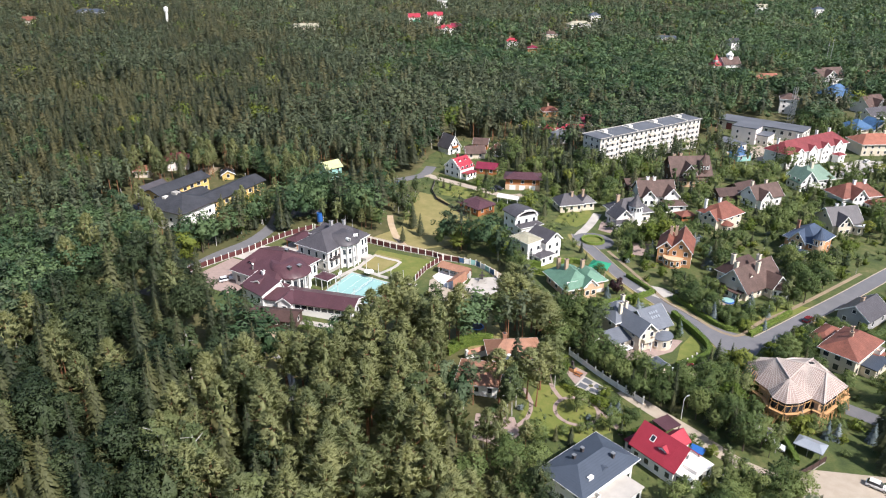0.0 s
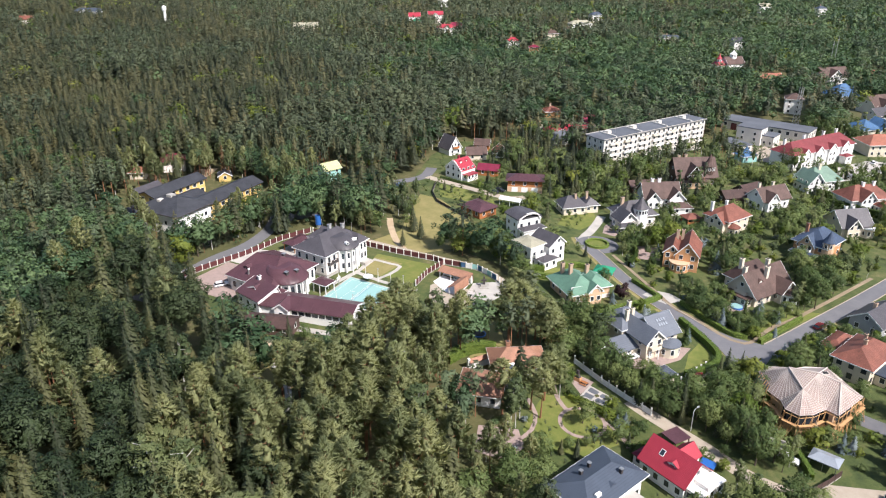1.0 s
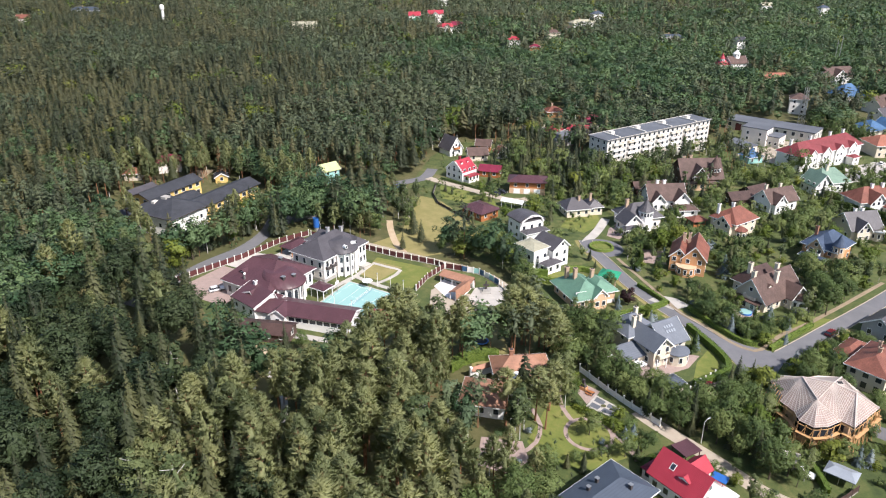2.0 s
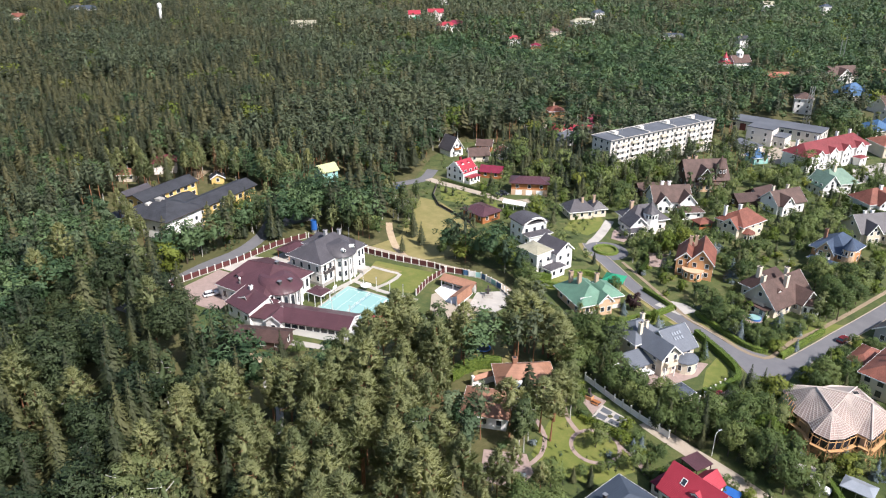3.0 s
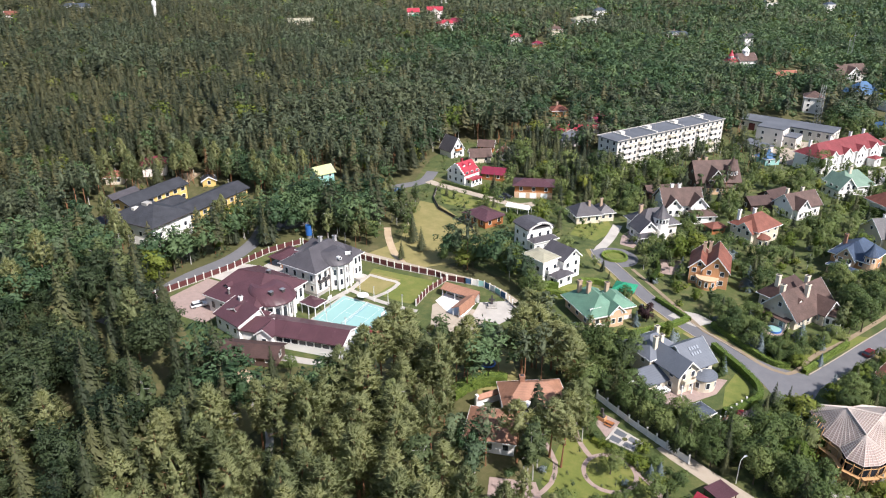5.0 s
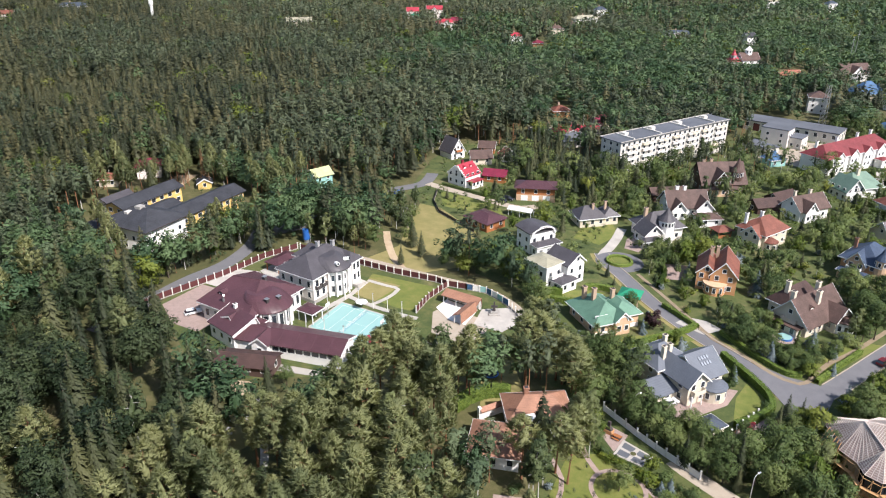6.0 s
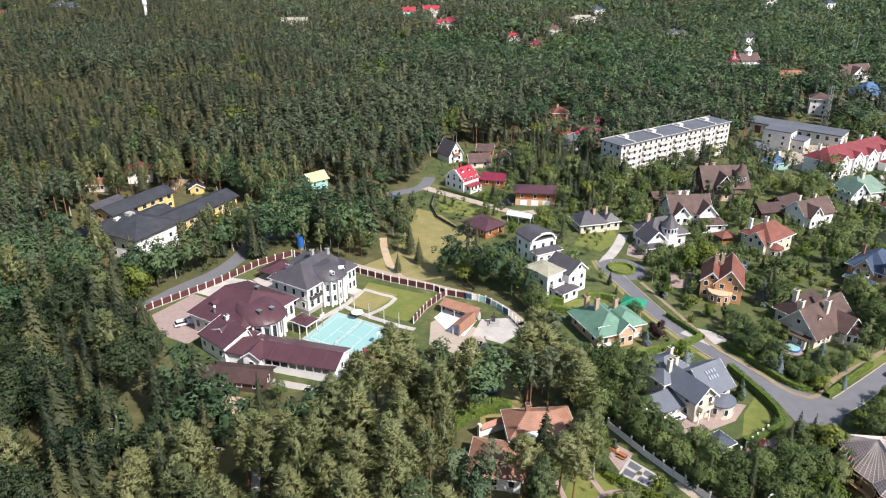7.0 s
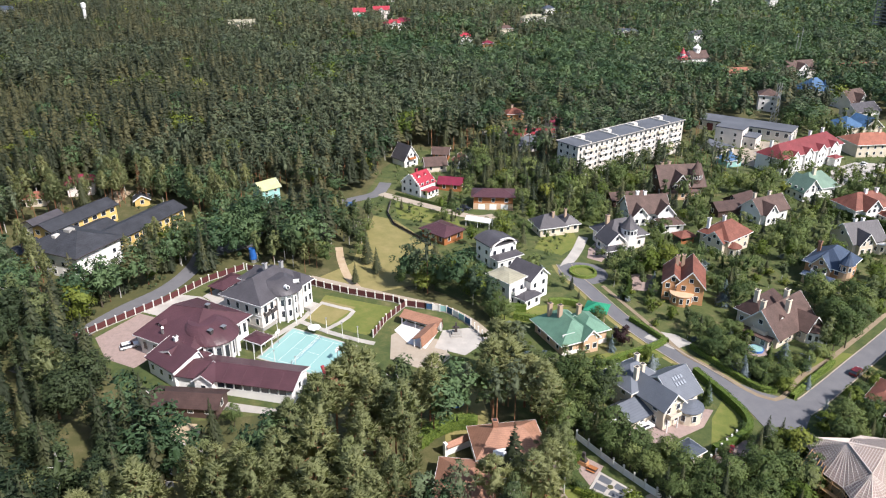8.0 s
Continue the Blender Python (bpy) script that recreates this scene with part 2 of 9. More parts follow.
def mesh_of(bm, name, mat=None):
    me = bpy.data.meshes.new(name)
    bm.to_mesh(me)
    bm.free()
    if mat:
        me.materials.append(MAT[mat])
    return me


def part(name, bm, mat, parent, label=""):
    ob = new(name, mesh_of(bm, name, mat) if isinstance(bm, bmesh.types.BMesh) else bm)
    ob.parent = parent
    return tagged(ob, label)


def thing(name, x, y, ang=0.0, label="", category="", group="", dz=0.0, kind=""):
    ob = new(name)
    ob.empty_display_size = 0.5
    ob.matrix_basis = pose(x, y, gz(x, y) + dz, 0, 0, ang)
    return tagged(ob, label, category, group, kind)


def add_box(bm, x0, x1, y0, y1, z0, z1):
    v = [bm.verts.new((x, y, z)) for z in (z0, z1) for x, y in ((x0, y0), (x1, y0), (x1, y1), (x0, y1))]
    for f in ((3, 2, 1, 0), (4, 5, 6, 7), (0, 1, 5, 4), (1, 2, 6, 5), (2, 3, 7, 6), (3, 0, 4, 7)):
        bm.faces.new([v[k] for k in f])
    return bm


def box(*a):
    return add_box(bmesh.new(), *a)


def add_solid(bm, rings, close=True):
    """Rings of equal length joined into a closed skin."""
    vs = [[bm.verts.new(p) for p in r] for r in rings]
    n = len(vs[0])
    for a, b in zip(vs, vs[1:]):
        for k in range(n):
            bm.faces.new((a[k], a[(k + 1) % n], b[(k + 1) % n], b[k]))
    if close:
        bm.faces.new(vs[0][::-1])
        bm.faces.new(vs[-1])
    return bm


def circle(cx, cy, r, z, n=16, a0=0.0, a1=360.0):
    full = abs(a1 - a0) >= 360
    return [(cx + r * math.cos(radians(a0 + (a1 - a0) * k / (n if full else n - 1))),
             cy + r * math.sin(radians(a0 + (a1 - a0) * k / (n if full else n - 1))), z) for k in range(n)]


def drum(cx, cy, r, z0, z1, r1=None, n=14):
    return add_solid(bmesh.new(), [circle(cx, cy, r, z0, n), circle(cx, cy, r if r1 is None else r1, z1, n)])


def add_rod(bm, a, b, r=0.05, r1=None, n=5):
    a, b = Vector(a), Vector(b)
    q = (b - a).to_track_quat("Z", "Y")
    rings = []
    for p, rad in ((a, r), (b, r if r1 is None else r1)):
        rings.append([p + q @ Vector((rad * math.cos(math.tau * k / n), rad * math.sin(math.tau * k / n), 0)) for k in range(n)])
    return add_solid(bm, rings)


def np_mesh(name, verts, quads, mat, tint=None, normals=None):
    me = bpy.data.meshes.new(name)
    nv, nf = len(verts), len(quads)
    k = quads.shape[1]
    me.vertices.add(nv)
    me.vertices.foreach_set("co", np.ascontiguousarray(verts, np.float32).ravel())
    me.loops.add(nf * k)
    me.loops.foreach_set("vertex_index", np.ascontiguousarray(quads, np.int32).ravel())
    me.polygons.add(nf)
    me.polygons.foreach_set("loop_start", np.arange(0, nf * k, k, dtype=np.int32))
    if tint is not None:
        at = me.attributes.new("tint", "FLOAT", "POINT")
        at.data.foreach_set("value", np.ascontiguousarray(tint, np.float32))
    me.update(calc_edges=True)
    if normals is not None:
        me.normals_split_custom_set_from_vertices(np.ascontiguousarray(normals, np.float32))
    if mat:
        me.materials.append(MAT[mat])
    return me


# ---- ground, roads and lawns ----
def slab(name, poly, mat, h=0.03, label="", deep=0.4, kind="structure"):
    """A flat piece of ground that follows the slope."""
    bm = bmesh.new()
    top = [bm.verts.new((x, y, gz(x, y) + h)) for x, y in poly]
    low = [bm.verts.new((x, y, gz(x, y) - deep)) for x, y in poly]
    n = len(poly)
    bm.faces.new(top)
    for k in range(n):
        bm.faces.new((low[k], low[(k + 1) % n], top[(k + 1) % n], top[k]))
    bmesh.ops.recalc_face_normals(bm, faces=bm.faces)
    bmesh.ops.triangulate(bm, faces=[f for f in bm.faces if len(f.verts) > 4])
    ob = new(name, mesh_of(bm, name, mat))
    return tagged(ob, label, name.replace("_", " "), "", kind)


def smooth_line(pts, step=3.0):
    """A Catmull-Rom line through the points."""
    out = []
    p = [pts[0], *pts, pts[-1]]
    for k in range(1, len(p) - 2):
        a, b, c, d = (np.array(q, float) for q in p[k - 1:k + 3])
        n = max(2, int(np.linalg.norm(c - b) / step))
        for i in range(n):
            t = i / n
            out.append(0.5 * (2 * b + (c - a) * t + (2 * a - 5 * b + 4 * c - d) * t * t + (3 * b - a - 3 * c + d) * t ** 3))
    out.append(np.array(pts[-1], float))
    return out


def sides(line, off):
    out = []
    for k, p in enumerate(line):
        d = line[min(k + 1, len(line) - 1)] - line[max(k - 1, 0)]
        d = d / (np.linalg.norm(d) + 1e-9)
        out.append((p[0] - d[1] * off, p[1] + d[0] * off))
    return out


def ribbon_bm(line, w, h, deep, shift=0.0):
    bm = bmesh.new()
    l, r = sides(line, shift + w / 2), sides(line, shift - w / 2)
    rows = []
    for a, b in zip(l, r):
        rows.append([bm.verts.new((*p, gz(*p) + z)) for p, z in ((a, -deep), (a, h), (b, h), (b, -deep))])
    for a, b in zip(rows, rows[1:]):
        for k in range(3):
            bm.faces.new((a[k], a[k + 1], b[k + 1], b[k]))
    bmesh.ops.recalc_face_normals(bm, faces=bm.faces)
    return bm


def ribbon(name, pts, w, mat, h=0.04, label="", kerb=None, category="road"):
    line = smooth_line(pts)
    ob = new(name, mesh_of(ribbon_bm(line, w, h, 0.4), name, mat))
    tagged(ob, label, category, "", "structure")
    if kerb:
        for s in (-1, 1):
            runs = [[]]
            for p, q in zip(line, sides(line, s * (w / 2 + 0.125))):
                if inside(*q, JUNCTION):
                    runs.append([])
                else:
                    runs[-1].append(p)
            for run in runs:
                if len(run) > 2:
                    k = new("kerb", mesh_of(ribbon_bm(run, 0.25, h + 0.12, 0.4, s * (w / 2 + 0.125)), "kerb", kerb))
                    tagged(k, "pale concrete kerb along the asphalt road", "kerb", "", "structure")
    return ob


def inside(x, y, poly):
    hit, n = False, len(poly)
    for k in range(n):
        (x0, y0), (x1, y1) = poly[k], poly[k - 1]
        if (y0 > y) != (y1 > y) and x < (x1 - x0) * (y - y0) / (y1 - y0) + x0:
            hit = not hit
    return hit


def near_line(x, y, line, d):
    return min((p[0] - x) ** 2 + (p[1] - y) ** 2 for p in line) < d * d

axis_x = np.concatenate([np.linspace(-4200, -700, 12), np.linspace(-600, 700, 80), np.linspace(800, 4200, 12)])
axis_y = np.concatenate([np.linspace(-1500, -100, 6), np.linspace(0, 700, 50), np.linspace(800, 4600, 14)])
gx, gy = np.meshgrid(axis_x, axis_y)
gzz = np.vectorize(gz)(gx, gy)
cols = len(axis_x)
gi = np.arange((len(axis_y) - 1) * cols).reshape(-1, cols)[:, :-1].ravel()
ground = new("ground", np_mesh("ground", np.stack([gx.ravel(), gy.ravel(), gzz.ravel()], 1),
                               np.stack([gi, gi + 1, gi + cols + 1, gi + cols], 1), "forest"))
tagged(ground, "dark forest floor with grass, moss and dry needles", "ground", "", "structure")

VILLAGE = [(20, 150), (24, 190), (20, 222), (6, 232), (8, 262), (-8, 282), (-20, 300), (-12, 345), (0, 372), (44, 380), (60, 345), (110, 385),
           (140, 395), (170, 432), (212, 415), (250, 440), (330, 440), (260, 330), (190, 240), (150, 180), (110, 100), (20, 100), (12, 128)]
slab("garden_ground", VILLAGE, "garden", 0.008, "rough garden grass between the houses of the village")

JUNCTION = [(72.4, 183.5), (76.4, 185.4), (80.6, 181.4), (86.8, 178.6), (87.6, 172.6), (84.5, 168.5), (80.5, 163), (75.8, 165.5), (74.6, 174)]
ROAD_MAIN = [(47.5, 250), (48.2, 243), (51.3, 233.5), (56.6, 216.4), (62.6, 202.9), (68.5, 192.3), (73.5, 183.5), (78.0, 174.5), (80, 168)]
ROAD_RIGHT = [(76, 171), (86.4, 175.0), (97.3, 183.0), (109.3, 192.5), (127.1, 206.5), (160, 233), (200, 262)]
ROAD_SPUR = [(80, 170), (86, 160), (96, 148), (108, 138), (120, 128)]
DRIVE_TOP = [(58.5, 272), (54.5, 262), (50.9, 254.7), (47.8, 249), (47.2, 243)]
LANE_WALL = [(33, 168), (40.0, 157.0), (46.8, 146.5), (52.5, 139.5), (58.0, 133.1), (66, 123), (78, 116)]
TRACK = [(-30.9, 239.7), (-19.0, 234.0), (-7.7, 228.6), (-0.3, 225.3), (8.5, 221.1), (15.5, 213.3), (20.3, 202), (20.5, 191)]
PATH_UP = [(-24, 262), (-22.6, 252.6), (-19.6, 240.8), (-15.5, 232.1)]
ROAD_RED = [(-34, 299), (-20.7, 307.1), (-13.5, 313.5), (-10.6, 326.0)]
LANE_RED = [(-12, 313), (-6.5, 308.7), (5.3, 300.8), (16.6, 292.7), (24, 289), (30, 291)]
ROAD_SCHOOL = [(-92, 190), (-86.3, 203), (-78.6, 219.4), (-70.4, 232), (-66.5, 246), (-66, 262), (-60, 276)]
YARD = [(73, 121), (80, 123), (90, 122), (102, 121), (112, 112), (100, 96), (76, 98), (70, 110)]

ribbon("road", ROAD_MAIN, 4.6, "asphalt", 0.04, "worn grey asphalt village road with pale edges", "gravel")
ribbon("road", ROAD_RIGHT, 4.8, "asphalt", 0.048, "worn grey asphalt road running off through the village", "gravel")
ribbon("road", ROAD_SPUR, 5.0, "asphalt", 0.044, "grey asphalt side road shaded by trees")
ribbon("road", DRIVE_TOP, 3.4, "concrete", 0.045, "pale concrete drive to the cottage")
ribbon("track", [(44.8, 149.6)] + LANE_WALL[2:], 4.0, "gravel", 0.035, "pale sandy lane along the white garden wall", category="track")
ribbon("track", TRACK, 3.4, "gravel", 0.035, "sandy track outside the maroon fence", category="track")
ribbon("footpath", PATH_UP, 2.4, "sand", 0.03, "trodden sandy footpath across the clearing", category="path")
ribbon("road", ROAD_RED, 5.0, "asphalt", 0.035, "light grey asphalt road bend by the red-roofed house")
ribbon("track", LANE_RED, 4.2, "gravel", 0.04, "pale gravel lane to the timber garage", category="track")
ribbon("road", ROAD_SCHOOL, 5.0, "asphalt", 0.035, "grey asphalt road between the pines and the school")
for off_road, w_road in ((ROAD_MAIN, 7.8), (ROAD_RIGHT, 8.4)):
    ribbon("verge", off_road, w_road, "dry", 0.02, "dry grassy verge beside the asphalt road", category="verge")
ribbon("footpath", [(56.2, 235.4), (60.9, 220.6), (65.6, 205.6), (67.9, 197.9), (72.5, 191.4), (77.4, 182.6), (80.8, 179.4), (84.2, 179.4), (93.2, 188.0), (101.6, 193.6), (116.5, 205.2), (140, 224.2)], 1.2, "trodden", 0.115, "trodden sandy footpath beside the road", category="path")
slab("road_junction", JUNCTION, "asphalt", 0.1, "grey asphalt junction of the village roads")
slab("yard", YARD, "gravel", 0.03, "bare gravel yard where a white car is parked")

COMPOUND = [(-82, 204), (-74.5, 220.5), (-66.5, 230), (-58, 241), (-51, 245), (-30.5, 235), (-18.6, 229.3), (-5.7, 224.6), (-2, 222.3), (9, 219.5), (15, 211.5),
            (18.5, 202), (17, 192), (0, 188), (-20, 176), (-46, 172), (-62, 176), (-72, 192)]
slab("compound_ground", COMPOUND, "garden", 0.012, "patchy grass ground inside the fenced mansion compound")
slab("lawn", [(-28.5, 216), (-25, 229), (-6.5, 222), (-4.5, 220), (-10.5, 206.5), (-16, 208.5)], "lawn", 0.03, "mown green lawn beside the sports court")
slab("dry_lawn", [(-29.5, 216), (-25.5, 226), (-16.0, 221.8), (-22.5, 211.8)], "dry", 0.042, "sun-scorched yellow lawn beside the mansion")
slab("parking", [(-80, 205.5), (-73, 218), (-61, 212.5), (-58, 205), (-66, 192), (-74, 196)], "paving", 0.045, "pinkish paved car park inside the fence")
slab("terrace", [(-73, 219), (-66, 229), (-59, 227.5), (-50, 218.5), (-57, 212)], "concrete", 0.036, "pale paved yard between the hall and the fence")
slab("terrace", [(-61, 184), (-47, 180), (-28, 175.5), (-28, 173.5), (-48, 177), (-62, 181)], "concrete", 0.036, "pale paved strip before the white wing")
slab("terrace", [(-59, 228), (-52, 240), (-46, 238), (-44, 226), (-50, 219)], "concrete", 0.04, "pale paved yard behind the grey-roofed mansion")
slab("terrace", [(-37, 206), (-30, 216), (-27.5, 224), (-25.4, 223.5), (-29.6, 213.5), (-36, 204.4)], "concrete", 0.045, "pale stone terrace along the mansion wall")
ribbon("footpath", [(-30, 214), (-22, 208.5), (-14, 204.5), (-10, 203)], 1.6, "concrete", 0.06, "pale paved garden path", category="path")
ribbon("footpath", [(-26, 224.5), (-20, 221.5), (-16.5, 219.5), (-19.5, 213.5), (-23.5, 209.5)], 1.3, "concrete", 0.056, "pale paved garden path", category="path")
slab("paved_square", [(7.5, 209.5), (15.5, 211), (18, 203.5), (12.5, 197.5), (5, 201)], "concrete", 0.04, "pale paved square with a small monument")
slab("canopy_floor", [(-5.2, 209.6), (-2.4, 214.4), (6.4, 209), (2.8, 200.5), (-1.5, 203)], "white", 0.045, "pale concrete floor beside the terracotta canopy")
slab("work_yard", [(-6, 207), (-3, 210), (6, 205), (9, 197), (4, 190), (-6, 196)], "gravel", 0.03, "dusty pale yard beside the terracotta canopy")
slab("clearing", [(-30, 238), (-19, 250), (-14, 290), (-6, 286), (8, 262), (10, 245), (2, 236), (-10, 231)], "dry", 0.02, "sunlit clearing of dry yellow grass")
slab("lawn", [(-6.5, 304), (4, 298.5), (16, 290), (17, 280), (4, 284), (-5.5, 288)], "lawn", 0.03, "green lawn beside the gravel lane")
slab("lawn", [(18, 137), (24, 151), (31, 150.5), (39, 143), (39, 133), (30, 128.5), (21, 131)], "lawn", 0.03, "mown green garden lawn with a ring path")
slab("lawn", [(60.8, 161.5), (65, 172), (71, 180), (72.5, 171.5), (70, 166.2), (65, 163.2)], "lawn", 0.03, "mown lawn inside a clipped hedge")
slab("lawn", [(34, 190), (37, 195.5), (48.5, 198.5), (62, 201.5), (64.5, 198), (48, 190)], "lawn", 0.03, "mown lawn before the green-roofed house")
slab("lawn", [(20, 213), (24, 221), (38, 223.5), (44, 222), (32, 214)], "lawn", 0.03, "mown lawn between hedges")
slab("lawn", [(83, 187), (88, 196.5), (106, 199.5), (112, 198), (98, 188), (87, 180)], "lawn", 0.03, "green lawn round a small blue pool")
slab("lawn", [(40, 262), (44, 272), (56, 276), (56, 266), (48, 257)], "lawn", 0.03, "dry green lawn before the ivy-covered cottage")
slab("lawn", [(62, 228), (68, 250), (84, 246), (96, 236), (90, 222)], "lawn", 0.025, "garden lawn round the orange brick house")
slab("driveway", [(58, 262), (62, 268), (66, 262), (60, 252), (56, 255)], "paving", 0.05, "reddish paved driveway")
slab("driveway", [(62, 233), (66, 244), (73.5, 243), (72, 232)], "paving", 0.05, "reddish paved driveway beside the brick house")
slab("driveway", [(59.5, 158), (66, 166), (71, 164), (66, 155)], "paving", 0.06, "reddish paved gateway in the clipped hedge")
slab("terrace", [(44, 165), (47, 170), (52, 170), (62, 176), (66.5, 175), (62, 169), (52, 163.5)], "paving", 0.05, "reddish paved terrace round the grey-roofed house")
slab("pavement", [(60, 206), (66, 200.2), (72, 203), (69, 207.5), (64, 209.5)], "concrete", 0.052, "pale concrete crossing beside the road")
slab("terrace", [(7, 129), (8, 138), (17, 137), (18, 131), (14, 126)], "paving", 0.05, "brick-paved garden terrace with steps")
slab("driveway", [(160, 333), (206, 362), (222, 360), (212, 345), (168, 322)], "concrete", 0.05, "pale paved forecourt of the red-roofed building")
slab("yard", [(140, 366), (148, 384), (160, 380), (176, 396), (196, 392), (180, 366), (156, 352)], "gravel", 0.05, "bare yard of the low industrial buildings")
slab("work_yard", [(-70, 262), (-62, 276), (-50, 274), (-52, 262), (-62, 254)], "asphalt", 0.05, "grey paved yard among the trees")
slab("yard", [(-118, 298), (-114, 312), (-106, 314), (-108, 297)], "sand", 0.04, "bare sandy yard between forest cabins")
slab("bare_patch", [(-52.5, 168), (-50.5, 171.5), (-46, 171), (-44.5, 168), (-46.5, 165), (-51, 165)], "sand", 0.034, "bare sandy patch beside the shed")
ribbon("footpath", [(-50, 166), (-47.2, 164.2), (-46.8, 162), (-48.4, 159.6), (-47.6, 156), (-46, 152)], 1.4, "concrete", 0.05, "pale winding footpath in the glade", category="path")
slab("glade", [(-53, 150), (-52, 164), (-44, 165), (-42, 158), (-40, 150), (-46, 144)], "dry", 0.03, "dry grassy glade with a trodden path")
ribbon("footpath", [(-48, 164), (-42, 156), (-38, 149), (-36, 140)], 1.6, "concrete", 0.045, "pale curved footpath among the pines", category="path")
slab("lawn", [(6, 164), (7, 186), (14, 190), (16, 172), (12, 168)], "dry", 0.03, "dry lawn with a trampoline")

# ring path and island
bm = bmesh.new()
for r0, r1 in ((4.7, 5.6),):
    for k in range(40):
        a, b = math.tau * k / 40, math.tau * (k + 1) / 40
        q = []
        for r, t in ((r0, a), (r1, a), (r1, b), (r0, b)):
            x, y = 32.0 + r * math.cos(t), 140.5 + r * 1.05 * math.sin(t)
            q.append(bm.verts.new((x, y, gz(x, y) + 0.055)))
        bm.faces.new(q)
bmesh.ops.remove_doubles(bm, verts=bm.verts, dist=0.01)
bmesh.ops.solidify(bm, geom=bm.faces[:], thickness=0.06)
tagged(new("ring_path", mesh_of(bm, "ring_path", "paving")), "round pinkish paved path in the lawn", "path", "", "structure")
ribbon("footpath", [(29, 145), (27.5, 149), (27, 155), (29, 160)], 1.1, "paving", 0.05, "narrow pinkish garden path", category="path")
ribbon("footpath", [(37.5, 141), (40, 137), (41, 132)], 1.1, "paving", 0.05, "narrow pinkish garden path", category="path")
ribbon("footpath", [(17, 133.5), (20, 137), (21.5, 143), (20, 149)], 1.0, "paving", 0.05, "narrow pinkish garden path", category="path")
ISLAND = [(52.2 + 4.4 * math.cos(math.tau * k / 20), 244 + 4.2 * math.sin(math.tau * k / 20)) for k in range(20)]
slab("turning_circle", [(52.2 + 7.6 * math.cos(math.tau * k / 28), 244 + 7.6 * math.sin(math.tau * k / 28)) for k in range(28)], "asphalt", 0.052,
     "grey asphalt turning circle round a green island")
slab("island", ISLAND, "lawn", 0.16, "oval grass island with a clipped hedge edge")

# ---- houses ----
def mat4(x, y, z, ang):
    return pose(x, y, z, 0, 0, ang)


WINDOW = {}


def window_meshes(w, h, frame_mat):
    """A frame ring and a pane, and the two in one mesh for windows far off."""
    key = (round(w, 2), round(h, 2), frame_mat)
    if key not in WINDOW:
        def ring(bm):
            o, i = 0.11, 0.0
            rows = []
            for e, y in ((o, 0.04), (o, -0.09), (i, -0.09), (i, -0.02)):
                rows.append([bm.verts.new((x, y, z)) for x, z in ((-w / 2 - e, -e), (w / 2 + e, -e), (w / 2 + e, h + e), (-w / 2 - e, h + e))])
            for p, q in zip(rows, rows[1:]):
                for k in range(4):
                    bm.faces.new((p[k], p[(k + 1) % 4], q[(k + 1) % 4], q[k]))
            return rows[-1]
        bm = bmesh.new()
        ring(bm)
        bmesh.ops.recalc_face_normals(bm, faces=bm.faces)
        one = mesh_of(bm, "window", frame_mat)
        bm = bmesh.new()
        inner = ring(bm)
        f = bm.faces.new(inner)
        f.material_index = 1
        bmesh.ops.recalc_face_normals(bm, faces=bm.faces)
        both = mesh_of(bm, "window", frame_mat)
        both.materials.append(MAT["glass"])
        WINDOW[key] = (one, mesh_of(box(-w / 2, w / 2, -0.05, 0.03, 0, h), "pane", "glass"), both)
    return WINDOW[key]


def add_window(th, x, y, z, ang, w=1.1, h=1.4, frame_mat="trim"):
    """A window on a wall: its outside looks along local -y turned by ang."""
    f, p, both = window_meshes(w, h, frame_mat)
    near = th.matrix_basis.translation.y < 272
    ob = new("window", f if near else both)
    ob.parent, ob.matrix_basis = th, mat4(x, y, z, ang)
    if near:
        pn = new("pane", p)
        pn.parent = ob
    return ob


def wall_windows(th, x0, y0, x1, y1, floors, n, z0=1.0, storey=2.9, w=1.1, h=1.4, frame_mat="trim"):
    """n windows a floor along the wall from (x0, y0) to (x1, y1); the outside is to the right of that way."""
    ang = math.degrees(math.atan2(y1 - y0, x1 - x0))
    for f in range(floors):
        for k in range(n):
            t = (k + 0.5) / n
            add_window(th, x0 + (x1 - x0) * t, y0 + (y1 - y0) * t, z0 + f * storey, ang, w, h, frame_mat)


def walls(th, x0, x1, y0, y1, h, mat, rh=0.0, axis="x", ridge=0.5, low=-1.2):
    bm = bmesh.new()
    if rh <= 0:
        add_box(bm, x0, x1, y0, y1, low, h)
    elif axis == "y":
        xr = x0 + (x1 - x0) * ridge
        ring = [(x0, low), (x1, low), (x1, h), (xr, h + rh), (x0, h)]
        add_solid(bm, [[(x, y, z) for x, z in ring] for y in (y0, y1)])
    else:
        yr = y0 + (y1 - y0) * ridge
        ring = [(y0, low), (y1, low), (y1, h), (yr, h + rh), (y0, h)]
        add_solid(bm, [[(x, y, z) for y, z in ring] for x in (x1, x0)])
    bmesh.ops.recalc_face_normals(bm, faces=bm.faces)
    return part("wall", bm, mat, th)


